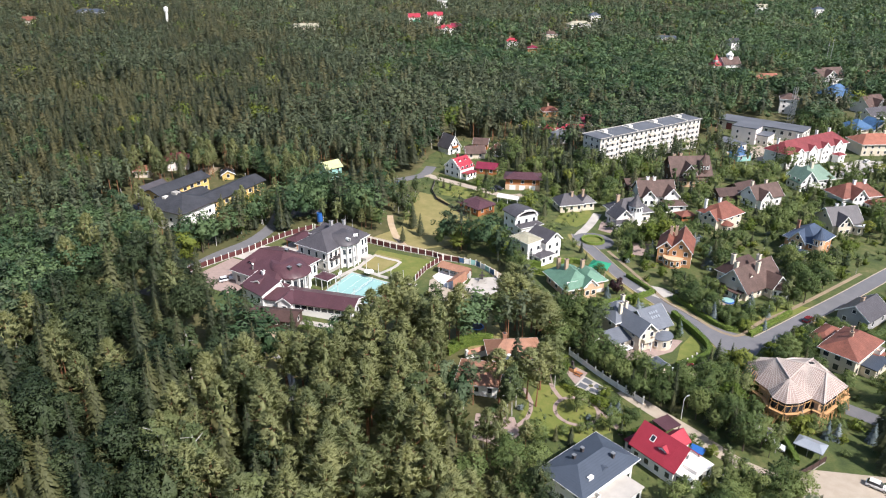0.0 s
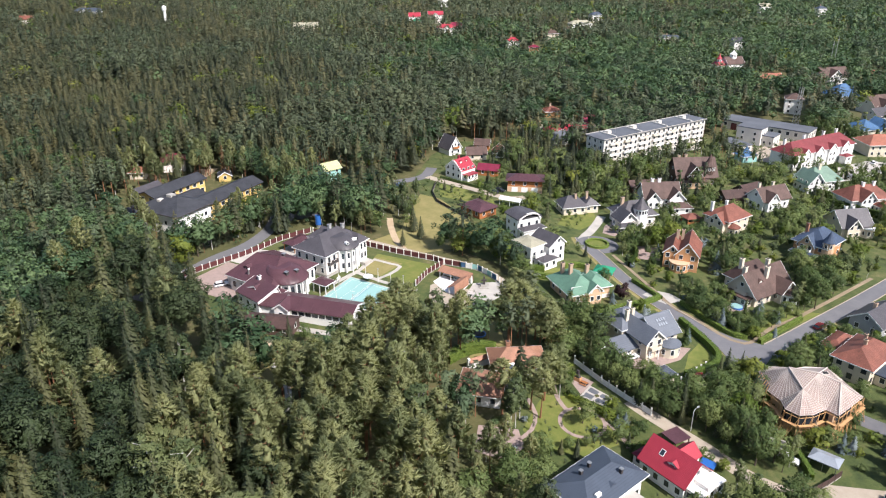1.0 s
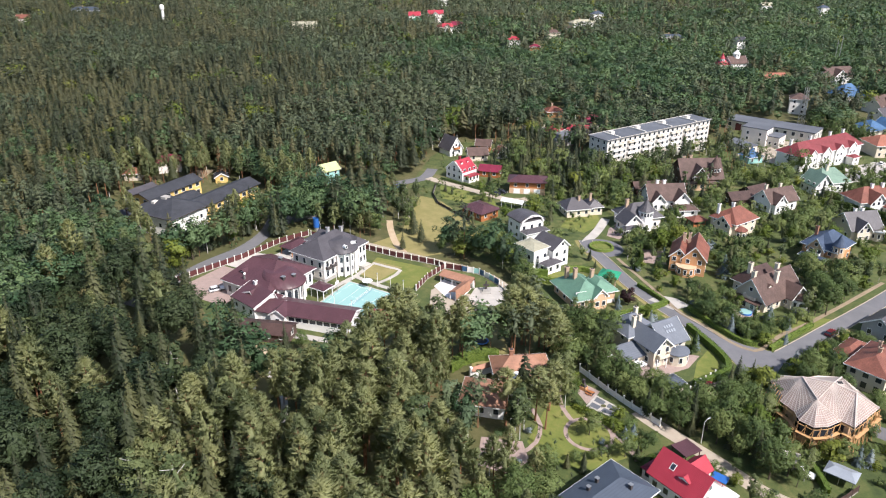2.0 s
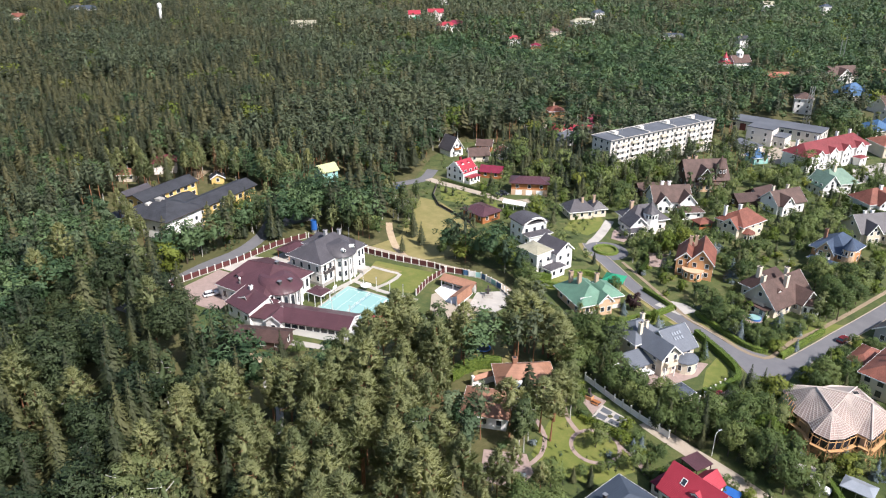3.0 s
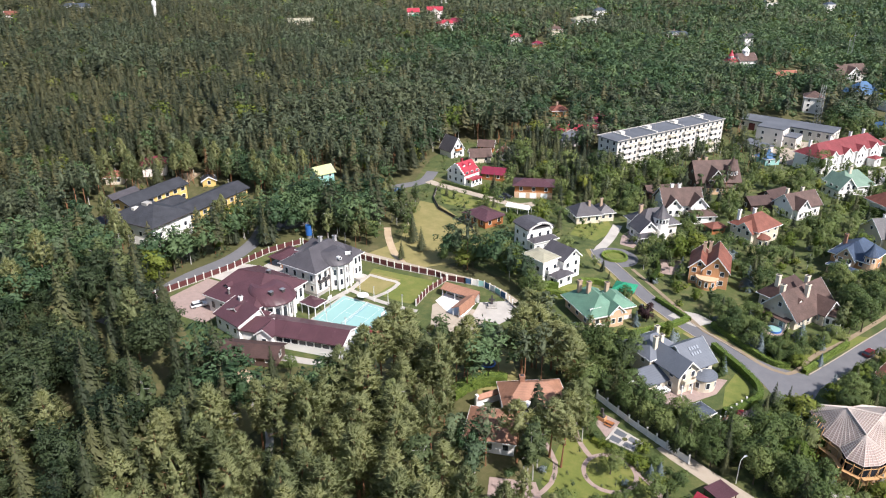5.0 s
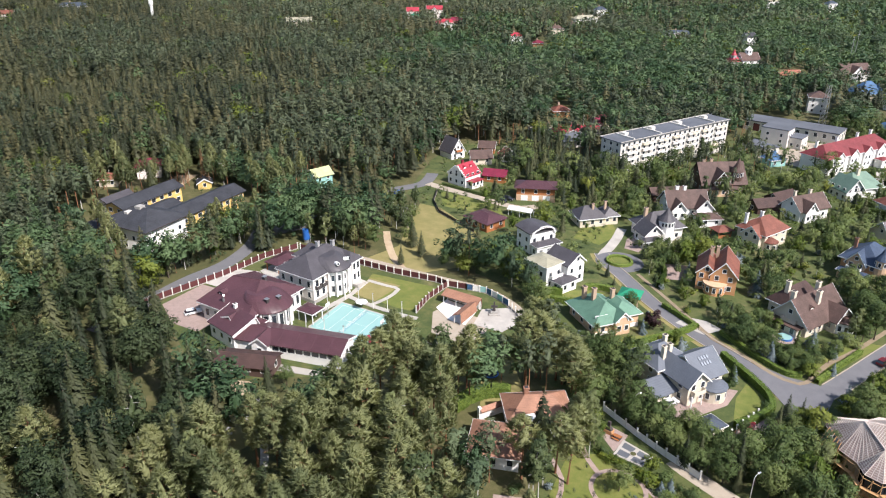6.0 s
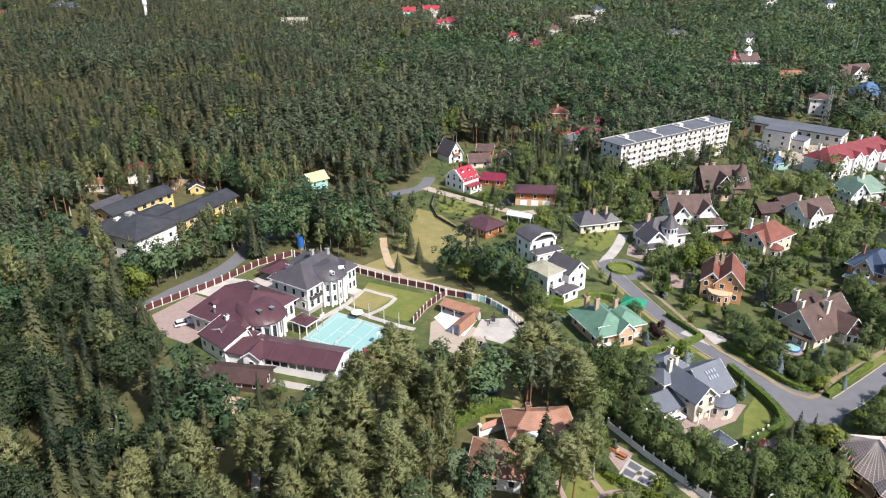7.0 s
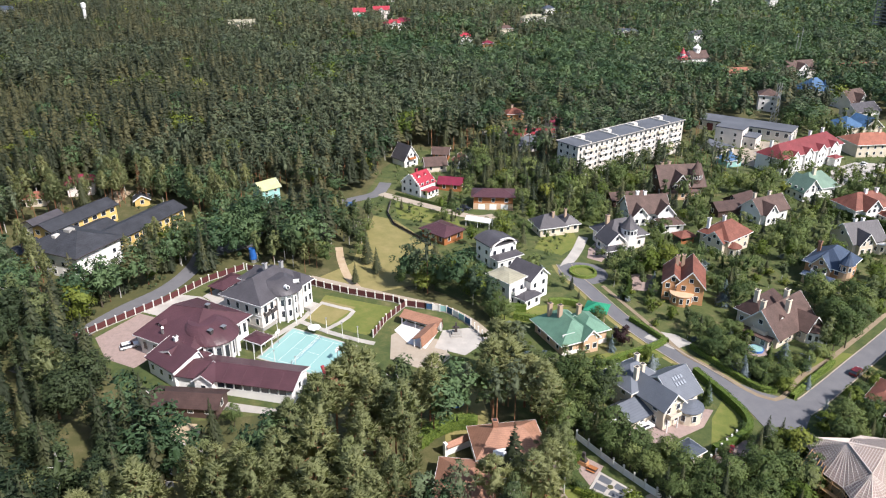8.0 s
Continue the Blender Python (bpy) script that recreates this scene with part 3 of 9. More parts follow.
def gable_roof(th, x0, x1, y0, y1, h, rh, mat, axis="x", ridge=0.5, over=0.6, thick=0.2, trim="trim", name="roof"):
    """Two slopes with eaves, thickness and a pale verge board."""
    if axis == "y":
        a0, a1, b0, b1 = x0, x1, y0 - over, y1 + over
    else:
        a0, a1, b0, b1 = y0, y1, x0 - over, x1 + over
    ar = a0 + (a1 - a0) * ridge
    s0, s1 = rh / (ar - a0), rh / (a1 - ar)
    lo = [(a0 - over, h - s0 * over), (ar, h + rh), (a1 + over, h - s1 * over)]
    ring = [(a, z + 0.03) for a, z in lo] + [(a, z + thick + 0.03) for a, z in lo[::-1]]

    def place(a, b, z):
        return (a, b, z) if axis == "y" else (b, a, z)
    bm = bmesh.new()
    rows = [[bm.verts.new(place(a, b, z)) for a, z in ring] for b in (b0, b1)]
    for k in range(6):
        bm.faces.new((rows[0][k], rows[0][(k + 1) % 6], rows[1][(k + 1) % 6], rows[1][k]))
    for r in rows:
        bm.faces.new((r[0], r[1], r[4], r[5]))
        bm.faces.new((r[1], r[2], r[3], r[4]))
    bmesh.ops.recalc_face_normals(bm, faces=bm.faces)
    roof = part(name, bm, mat, th)
    if trim:
        for b, e in ((b0, -0.05), (b1, 0.05)):
            bm = bmesh.new()
            t2 = [(a, z - 0.12) for a, z in lo] + [(a, z + thick + 0.09) for a, z in lo[::-1]]
            rr = [[bm.verts.new(place(a, bb, z)) for a, z in t2] for bb in sorted((b + e * 0.1, b + e))]
            for k in range(6):
                bm.faces.new((rr[0][k], rr[0][(k + 1) % 6], rr[1][(k + 1) % 6], rr[1][k]))
            for r in rr:
                bm.faces.new((r[0], r[1], r[4], r[5]))
                bm.faces.new((r[1], r[2], r[3], r[4]))
            bmesh.ops.recalc_face_normals(bm, faces=bm.faces)
            ob = part("verge_board", bm, trim, roof)
    return roof


def hip_roof(th, x0, x1, y0, y1, h, rh, mat, over=0.6, ridge=None, trim="trim", name="roof"):
    """Four slopes; ridge: how far the ends of the ridge lie in from the short sides."""
    X0, X1, Y0, Y1 = x0 - over, x1 + over, y0 - over, y1 + over
    w, d = X1 - X0, Y1 - Y0
    ins = ridge if ridge is not None else min(w, d) / 2
    bm = bmesh.new()
    base = [(X0, Y0), (X1, Y0), (X1, Y1), (X0, Y1)]
    lo = [bm.verts.new((x, y, h)) for x, y in base]
    up = [bm.verts.new((x, y, h + 0.18)) for x, y in base]
    if w >= d:
        a, b = (X0 + ins, (Y0 + Y1) / 2), (X1 - ins, (Y0 + Y1) / 2)
    else:
        a, b = ((X0 + X1) / 2, Y0 + ins), ((X0 + X1) / 2, Y1 - ins)
    same = (a[0] - b[0]) ** 2 + (a[1] - b[1]) ** 2 < 0.05
    A = bm.verts.new((*a, h + rh))
    B = A if same else bm.verts.new((*b, h + rh))
    bm.faces.new(lo[::-1])
    for k in range(4):
        bm.faces.new((lo[k], lo[(k + 1) % 4], up[(k + 1) % 4], up[k]))
    if w >= d:
        fs = [(up[0], up[1], B, A), (up[1], up[2], B), (up[2], up[3], A, B), (up[3], up[0], A)]
    else:
        fs = [(up[0], up[1], A), (up[1], up[2], B, A), (up[2], up[3], B), (up[3], up[0], A, B)]
    for f in fs:
        u = list(dict.fromkeys(f))
        bm.faces.new(u)
    bmesh.ops.recalc_face_normals(bm, faces=bm.faces)
    roof = part(name, bm, mat, th)
    if trim:
        bm = bmesh.new()
        for q in ((X0 - 0.06, X1 + 0.06, Y0 - 0.06, Y0 - 0.004), (X0 - 0.06, X1 + 0.06, Y1 + 0.004, Y1 + 0.06), (X0 - 0.06, X0 - 0.004, Y0 - 0.004, Y1 + 0.004), (X1 + 0.004, X1 + 0.06, Y0 - 0.004, Y1 + 0.004)):
            add_box(bm, *q, h - 0.1, h + 0.17)
        part("gutter", bm, trim, roof)
    return roof


def chimney(th, x, y, z0, z1, w=0.8, mat="chimney"):
    bm = box(x - w / 2, x + w / 2, y - w / 2, y + w / 2, z0, z1)
    add_box(bm, x - w / 2 - 0.12, x + w / 2 + 0.12, y - w / 2 - 0.12, y + w / 2 + 0.12, z1 + 0.002, z1 + 0.2)
    ch = part("chimney", bm, mat, th)
    part("chimney_cap", box(x - w * 0.35, x + w * 0.35, y - w * 0.35, y + w * 0.35, z1 + 0.2, z1 + 0.35), "dark_trim", ch)
    return ch


def wing(th, x0, x1, y0, y1, h, roof, rh, wall, roofm, axis="x", ridge=None, over=0.6, floors=2, wins=(3, 2, 2, 2), trim="trim", frame_mat="trim", z0=1.0, ww=1.1, wh=1.4):
    """A block of a house: walls, roof, and windows on its front, right, back and left walls."""
    rg = 0.5 if ridge is None else ridge
    if roof == "gable":
        walls(th, x0, x1, y0, y1, h, wall, rh, axis, rg)
        gable_roof(th, x0, x1, y0, y1, h, rh, roofm, axis, rg, over, trim=trim)
    elif roof == "hip":
        walls(th, x0, x1, y0, y1, h, wall)
        hip_roof(th, x0, x1, y0, y1, h, rh, roofm, over, ridge, trim)
    else:
        walls(th, x0, x1, y0, y1, h, wall)
        part("roof", box(x0 - over, x1 + over, y0 - over, y1 + over, h + 0.004, h + max(0.25, rh)), roofm, th)
    for (a, b, c, d), n in zip(((x0, y0, x1, y0), (x1, y0, x1, y1), (x1, y1, x0, y1), (x0, y1, x0, y0)), wins):
        if n and not (c < a and th.matrix_basis.translation.y > 150) and not (d < b and th.matrix_basis.translation.y > 330):
            wall_windows(th, a, b, c, d, floors, n, z0, 2.9, ww, wh, frame_mat)
    if roof == "gable" and rh > 2.2:
        hs = h + rh * 0.22
        if axis == "y":
            xr = x0 + (x1 - x0) * rg
            add_window(th, xr, y0, hs, 0, 1.0, 1.1, frame_mat)
        else:
            yr = y0 + (y1 - y0) * rg
            add_window(th, x1, yr, hs, 90, 1.0, 1.1, frame_mat)
            add_window(th, x0, yr, hs, -90, 1.0, 1.1, frame_mat)


def door(th, x, y, ang=0, w=1.0, h=2.1, mat="dark_trim"):
    ob = part("door", box(-w / 2, w / 2, -0.08, 0.04, 0.02, h), mat, th)
    ob.matrix_basis = mat4(x, y, 0.1, ang)
    hd = part("door_handle", box(w * 0.32, w * 0.4, -0.16, -0.08, 0.95, 1.15), "steel", ob)
    return ob


def bay(th, cx, cy, r, h, wall, roofm, n=14, rh=1.0, wins=4, a0=-180, a1=0):
    """A round bay with its own half-cone roof and windows."""
    part("bay", add_solid(bmesh.new(), [circle(cx, cy, r, -1.2, n), circle(cx, cy, r, h, n)]), wall, th)
    part("bay_roof", add_solid(bmesh.new(), [circle(cx, cy, r + 0.35, h + 0.004, n), circle(cx, cy, r + 0.35, h + 0.2, n), circle(cx, cy, r * 0.3, h + rh, n)]), roofm, th)
    for k in range(wins):
        a = a0 + (a1 - a0) * (k + 0.5) / wins
        add_window(th, cx + (r - 0.01) * math.cos(radians(a)), cy + (r - 0.01) * math.sin(radians(a)), 0.9, a + 90, 0.8, 1.5)


def turret(th, cx, cy, r, h, rh, wall, roofm, n=12, z0=-1.2, wins=4):
    part("turret", add_solid(bmesh.new(), [circle(cx, cy, r, z0, n), circle(cx, cy, r, h, n)]), wall, th)
    part("turret_roof", add_solid(bmesh.new(), [circle(cx, cy, r + 0.4, h + 0.004, n), circle(cx, cy, r * 0.55, h + rh * 0.45, n), circle(cx, cy, 0.05, h + rh, n)]), roofm, th)
    for k in range(wins):
        a = -160 + 140 * (k + 0.5) / wins
        add_window(th, cx + (r - 0.01) * math.cos(radians(a)), cy + (r - 0.01) * math.sin(radians(a)), h - 1.9, a + 90, 0.7, 1.3)


def dormer(th, x, y, z, ang, w, h, rh, d, wall, roofm):
    """A small gabled dormer, its face looking along -y turned by ang."""
    dm = new("dormer")
    dm.parent, dm.matrix_basis = th, mat4(x, y, z, ang)
    bm = bmesh.new()
    ring = [(-w / 2, -0.3), (w / 2, -0.3), (w / 2, h), (0, h + rh), (-w / 2, h)]
    add_solid(bm, [[(a, b, c) for a, c in ring] for b in (0, d)])
    bmesh.ops.recalc_face_normals(bm, faces=bm.faces)
    part("dormer_wall", bm, wall, dm)
    gable_roof(dm, -w / 2, w / 2, 0, d, h, rh, roofm, "y", over=0.25, thick=0.12, trim=None, name="dormer_roof")
    ob = new("dormer_window", window_meshes(w * 0.5, h * 0.65, "trim")[2])
    ob.parent, ob.matrix_basis = dm, mat4(0, 0, h * 0.2, 0)


def roof_window(th, x, y, z, rx, ang, w=0.8, h=1.2, mat="glass", rim="trim"):
    ob = part("skylight", box(-w / 2, w / 2, -h / 2, h / 2, 0.0, 0.1), mat, th)
    ob.matrix_basis = pose(x, y, z, 0, 0, ang) @ pose(0, 0, 0, rx, 0, 0)
    fr = bmesh.new()
    for a, b, c, d in ((-w / 2 - 0.1, w / 2 + 0.1, -h / 2 - 0.1, -h / 2 - 0.004), (-w / 2 - 0.1, w / 2 + 0.1, h / 2 + 0.004, h / 2 + 0.1), (-w / 2 - 0.1, -w / 2 - 0.004, -h / 2, h / 2), (w / 2 + 0.004, w / 2 + 0.1, -h / 2, h / 2)):
        add_box(fr, a, b, c, d, -0.02, 0.13)
    part("skylight_frame", fr, rim, ob)


def balcony(th, x, y, z, ang, w=2.6, d=1.1, mat="white"):
    ob = part("balcony", box(-w / 2, w / 2, -d, -0.01, 0, 0.15), "concrete", th)
    ob.matrix_basis = mat4(x, y, z, ang)
    bm = box(-w / 2, w / 2, -d - 0.06, -d - 0.004, 0.0, 1.05)
    add_box(bm, -w / 2 - 0.06, -w / 2 - 0.002, -d, -0.02, 0.0, 1.05)
    add_box(bm, w / 2 + 0.002, w / 2 + 0.06, -d, -0.02, 0.0, 1.05)
    part("railing", bm, mat, ob)


FOOT = []  # footprints kept free of trees: x, y, radius


def house(name, x, y, ang, label, category="house", size=(12, 10), group=""):
    th = thing(name, x, y, ang, label, category, group)
    c = Vector((size[0] / 2, size[1] / 2, 0))
    c.rotate(Euler((0, 0, radians(ang))))
    FOOT.append((x + c.x, y + c.y, size[0] / 2 + 1.5, size[1] / 2 + 1.5, radians(ang)))
    return th


def on_house(x, y, pad=0.0):
    for cx, cy, a, b, g in FOOT:
        dx, dy = x - cx, y - cy
        u, v = dx * math.cos(g) + dy * math.sin(g), -dx * math.sin(g) + dy * math.cos(g)
        if abs(u) < a + pad and abs(v) < b + pad:
            return True
    return False

# ---- the mansion compound ----
def ridge_roof(th, x0, x1, y0, y1, h, rh, mat, A, B, over=0.8, name="roof", trim="trim"):
    """Four slopes up to a free ridge from A to B that runs along x."""
    X0, X1, Y0, Y1 = x0 - over, x1 + over, y0 - over, y1 + over
    bm = bmesh.new()
    base = [(X0, Y0), (X1, Y0), (X1, Y1), (X0, Y1)]
    lo = [bm.verts.new((x, y, h)) for x, y in base]
    up = [bm.verts.new((x, y, h + 0.18)) for x, y in base]
    a, b = bm.verts.new((*A, h + rh)), bm.verts.new((*B, h + rh))
    bm.faces.new(lo[::-1])
    for k in range(4):
        bm.faces.new((lo[k], lo[(k + 1) % 4], up[(k + 1) % 4], up[k]))
    for f in ((up[0], up[1], b), (up[0], b, a), (up[1], up[2], b), (up[2], up[3], a), (up[2], a, b), (up[3], up[0], a)):
        bm.faces.new(f)
    bmesh.ops.recalc_face_normals(bm, faces=bm.faces)
    roof = part(name, bm, mat, th)
    bm = bmesh.new()
    for q in ((X0 - 0.06, X1 + 0.06, Y0 - 0.06, Y0 - 0.004), (X0 - 0.06, X1 + 0.06, Y1 + 0.004, Y1 + 0.06), (X0 - 0.06, X0 - 0.004, Y0 - 0.004, Y1 + 0.004), (X1 + 0.004, X1 + 0.06, Y0 - 0.004, Y1 + 0.004)):
        add_box(bm, *q, h - 0.1, h + 0.17)
    part("gutter", bm, trim, roof)
    for p, q in (((X0, Y0), A), ((X1, Y0), B), ((X1, Y1), B), ((X0, Y1), A), (A, B)):
        z = h + 0.2 if p is not A else h + rh + 0.02
        part("ridge_cap", add_rod(bmesh.new(), (*p, z), (*q, h + rh + 0.02), 0.11, n=6), mat, roof)
    return roof


def half_dome(cx, cy, r, z0, z1, back, n=28):
    """A round bay roof that swells and leans back into the slope behind it."""
    rings = [circle(cx, cy, r, z0, n), circle(cx, cy, r, z0 + 0.22, n)]
    for k in range(1, 8):
        u = k / 8
        rings.append(circle(cx - back * u, cy, r * math.sqrt(1 - u * u * 0.92), z0 + 0.22 + (z1 - z0) * u, n))
    return add_solid(bmesh.new(), rings)


def slim_vent(th, x, y, z, w=0.7):
    v = part("roof_vent", box(x - w / 2, x + w / 2, y - w / 2, y + w / 2, z - 0.6, z + 0.5), "dark_trim", th)
    part("vent_cap", box(x - w * 0.65, x + w * 0.65, y - w * 0.65, y + w * 0.65, z + 0.504, z + 0.62), "steel", v)


th = house("mansion", -49.7, 215.5, -31.5, "two-storey warm white mansion with a grey hipped roof and round bay", "mansion", (12.7, 18.2))
walls(th, 0, 12.7, 0, 18.2, 7.4, "pinkwhite")
part("plinth", box(-0.12, 12.82, -0.12, 18.3, -1.2, 0.7), "stone", th)
for z in (3.7, 6.9):
    part("cornice", add_box(box(-0.1, 12.8, -0.1, -0.004, z, z + 0.22), 12.704, 12.8, 0, 18.2, z, z + 0.22), "trim", th)
hip_roof(th, 0, 12.7, 0, 18.2, 7.4, 4.3, "grey", 0.9, 5.6)
walls(th, -2.6, 0, 9.5, 17.0, 7.2, "pinkwhite")
hip_roof(th, -2.6, 5.4, 9.5, 17.0, 7.2, 3.2, "grey", 0.8, 3.8, name="side_roof")
walls(th, 12.7, 14.4, 14.6, 18.2, 7.2, "white")
hip_roof(th, 8.5, 14.4, 13.8, 18.2, 7.2, 2.4, "grey", 0.7, 2.2, name="end_roof")
wall_windows(th, 0, 0, 12.7, 0, 2, 4, 1.3, 3.2, 0.95, 1.7)
wall_windows(th, 12.7, 0.4, 12.7, 5.2, 2, 2, 1.3, 3.2, 1.1, 1.9)
wall_windows(th, 14.4, 14.7, 14.4, 18.1, 2, 2, 1.3, 3.2, 0.9, 1.9)
wall_windows(th, 0, 9.0, 0, 0, 2, 2, 1.3, 3.2)
part("bay", add_solid(bmesh.new(), [circle(11.4, 10, 4.1, -1.2, 24), circle(11.4, 10, 4.1, 7.3, 24)]), "white", th, "white round bay with tall columns")
part("bay_roof", half_dome(11.4, 10, 5.2, 7.42, 10.6, 3.2), "grey", th)
for k in range(6):
    a = radians(-65 + 26 * k)
    part("column", drum(11.4 + 4.75 * math.cos(a), 10 + 4.75 * math.sin(a), 0.26, -0.6, 7.4), "white", th)
for k in range(5):
    a = -52 + 26 * k
    for z in (0.9, 4.2):
        add_window(th, 11.4 + 4.08 * math.cos(radians(a)), 10 + 4.08 * math.sin(radians(a)), z, a + 90, 0.8, 1.8)
dormer(th, 3.0, 2.6, 8.7, 0, 1.7, 0.9, 0.5, 2.4, "grey_wall", "grey")
dormer(th, -0.6, 13.4, 8.6, -90, 1.7, 0.9, 0.5, 2.4, "grey_wall", "grey")
for y, z in ((8.4, 9.2), (11.8, 9.2)):
    rw = part("round_window", add_rod(bmesh.new(), (14.0, y, z), (15.35, y + (y - 10) * 0.35, z + 0.35), 0.62, 0.5, 14), "trim", th, "white round dormer window")
    part("pane", add_rod(bmesh.new(), (15.36, y + (y - 10) * 0.35, z + 0.35), (15.42, y + (y - 10) * 0.36, z + 0.37), 0.36, n=12), "glass", rw)
for x, y in ((4.6, 11.5), (7.6, 14.5)):
    chimney(th, x, y, 9.6, 12.4, 0.9, "grey_wall")
part("porch", box(14.5, 16.6, 14.4, 18.0, -0.8, 0.35), "concrete", th)
for y in (1.7, 4.0):
    balcony(th, 12.7, y, 3.9, 90, 1.9, 0.9, "dark_trim")

th = house("banquet_hall", -67, 199, -31, "single-storey white hall with a broad maroon metal roof", "hall", (18, 20))
walls(th, 0.6, 17.2, 0.4, 19.6, 5.0, "white")
ridge_roof(th, 0.6, 17.2, 0.4, 19.6, 5.0, 4.7, "maroon", (3.6, 9.2), (11.6, 11.2), 1.0)
wall_windows(th, 0.6, 0.4, 17.2, 0.4, 1, 5, 1.4, 2.9, 1.2, 2.0)
wall_windows(th, 17.2, 15.4, 17.2, 19.4, 1, 2, 1.0, 2.9, 1.0, 2.6)
part("bay", add_solid(bmesh.new(), [circle(16.4, 9, 5.0, -1.2, 28), circle(16.4, 9, 5.0, 5.0, 28)]), "white", th, "white round bay with columns")
part("bay_roof", half_dome(16.4, 9, 6.1, 5.05, 8.4, 3.6), "maroon", th, "domed maroon roof of the round bay")
for k in range(9):
    a = radians(-92 + 23 * k)
    part("column", drum(16.4 + 5.6 * math.cos(a), 9 + 5.6 * math.sin(a), 0.27, -0.9, 5.05), "white", th)
for k in range(8):
    a = -80 + 23 * k
    add_window(th, 16.4 + 4.98 * math.cos(radians(a)), 9 + 4.98 * math.sin(radians(a)), 0.6, a + 90, 1.1, 3.3)
dormer(th, 4.6, 3.6, 6.5, 0, 1.9, 0.7, 0.5, 2.4, "maroon", "maroon")
for x, y, z in ((18.4, 6.4, 7.6), (19.4, 9.6, 7.3), (9.5, 14.6, 8.2)):
    slim_vent(th, x, y, z, 0.9)
flue = part("flue", add_rod(add_rod(bmesh.new(), (7.0, 2.2, 5.2), (7.2, 1.9, 7.6), 0.32, n=10), (7.2, 1.9, 7.6), (7.9, 1.6, 8.3), 0.32, n=10), "steel", th, "bright steel flue pipe")
walls(th, 17.3, 20.4, 0.6, 3.6, 3.6, "white")
hip_roof(th, 17.3, 20.4, 0.6, 3.6, 3.6, 0.9, "maroon", 0.4, name="side_roof")
walls(th, -2.6, 0.55, 2.0, 8.0, 3.4, "white")
gable_roof(th, -2.6, 0.55, 2.0, 8.0, 3.4, 1.1, "maroon", "y", ridge=0.9, over=0.5, name="lean_to_roof")
walls(th, 9.4, 15.6, -2.4, 0.39, 4.2, "white")
gable_roof(th, 9.4, 15.6, -2.4, 4.0, 4.2, 1.8, "maroon", "y", ridge=0.78, over=0.5, name="porch_roof")

th = house("annexe", -61.6, 190.2, -40, "white annexe with a maroon single-pitch roof", "annexe", (10, 7))
wing(th, 0, 10.2, 0, 7.5, 4.3, "gable", 2.2, "white", "maroon", "x", ridge=0.88, over=0.5, floors=1, wins=(3, 0, 0, 2), z0=1.6)
chimney(th, 2.6, 6.2, 5.4, 7.6, 0.8, "white")

th = house("pool_wing", -58.8, 185.6, -14.5, "long low white wing with a dark maroon roof", "annexe", (33, 9))
wing(th, 5.6, 33, 0, 8.5, 3.4, "gable", 1.5, "white", "maroon", "x", over=0.7, floors=1, wins=(0, 1, 0, 0))
for k in range(8):
    add_window(th, 16.2 + k * 2.1, 0, 1.5, 0, 1.7, 1.2)
wing(th, 10.6, 14.8, -1.4, 3.5, 3.6, "gable", 1.5, "white", "maroon", "y", over=0.5, floors=1, wins=(1, 0, 0, 0))
part("steps", box(11.4, 14.0, -3.0, -1.42, -0.9, 0.3), "brick", th)
for k in range(6):
    part("roof_seam", add_rod(bmesh.new(), (8 + 4.4 * k, -0.55, 3.46), (8 + 4.4 * k, 4.2, 5.1), 0.05, n=4), "maroon", th)

th = house("shed", -57.0, 174.6, -8, "low open shed with a weathered brown-grey roof", "shed", (15, 6.4))
wing(th, 0, 15, 0, 6.4, 2.4, "gable", 1.2, "brown", "darkbrown", "x", over=0.6, floors=1, wins=(4, 1, 0, 1), trim=None)

th = house("garden_pergola", -41.3, 200.0, -31, "white timber pergola beside the hall", "pergola", (5, 4))
for x in (0, 2.4, 4.8):
    for y in (0, 3.8):
        part("post", box(x - 0.1, x + 0.1, y - 0.1, y + 0.1, -0.6, 2.9), "trim", th)
for k in range(9):
    part("rafter", box(-0.4 + k * 0.7, -0.3 + k * 0.7, -0.5, 4.3, 2.9, 3.08), "trim", th)
hip_roof(th, 0, 4.8, 0, 3.8, 3.1, 0.8, "maroon", 0.5)

th = house("car_shelter", -52.8, 226.4, 60, "open car shelter with a maroon roof on posts", "carport", (9, 5))
for x in (0.2, 4.5, 8.8):
    for y in (0.2, 4.8):
        part("post", box(x - 0.12, x + 0.12, y - 0.12, y + 0.12, -0.6, 2.8), "wood", th)
hip_roof(th, 0, 9, 0, 5, 2.8, 1.0, "maroon", 0.4, trim=None)

# sports court
CO, CX, CY = Vector((-37.8, 196.6, 0)), Vector((6.2, 13.4, 0)).normalized(), Vector((21.6, -11.0, 0)).normalized()


def court_pt(u, v):
    p = CO + CX * u + CY * v
    return (p.x, p.y)


def court_rect(u0, u1, v0, v1):
    return [court_pt(u0, v0), court_pt(u0, v1), court_pt(u1, v1), court_pt(u1, v0)]


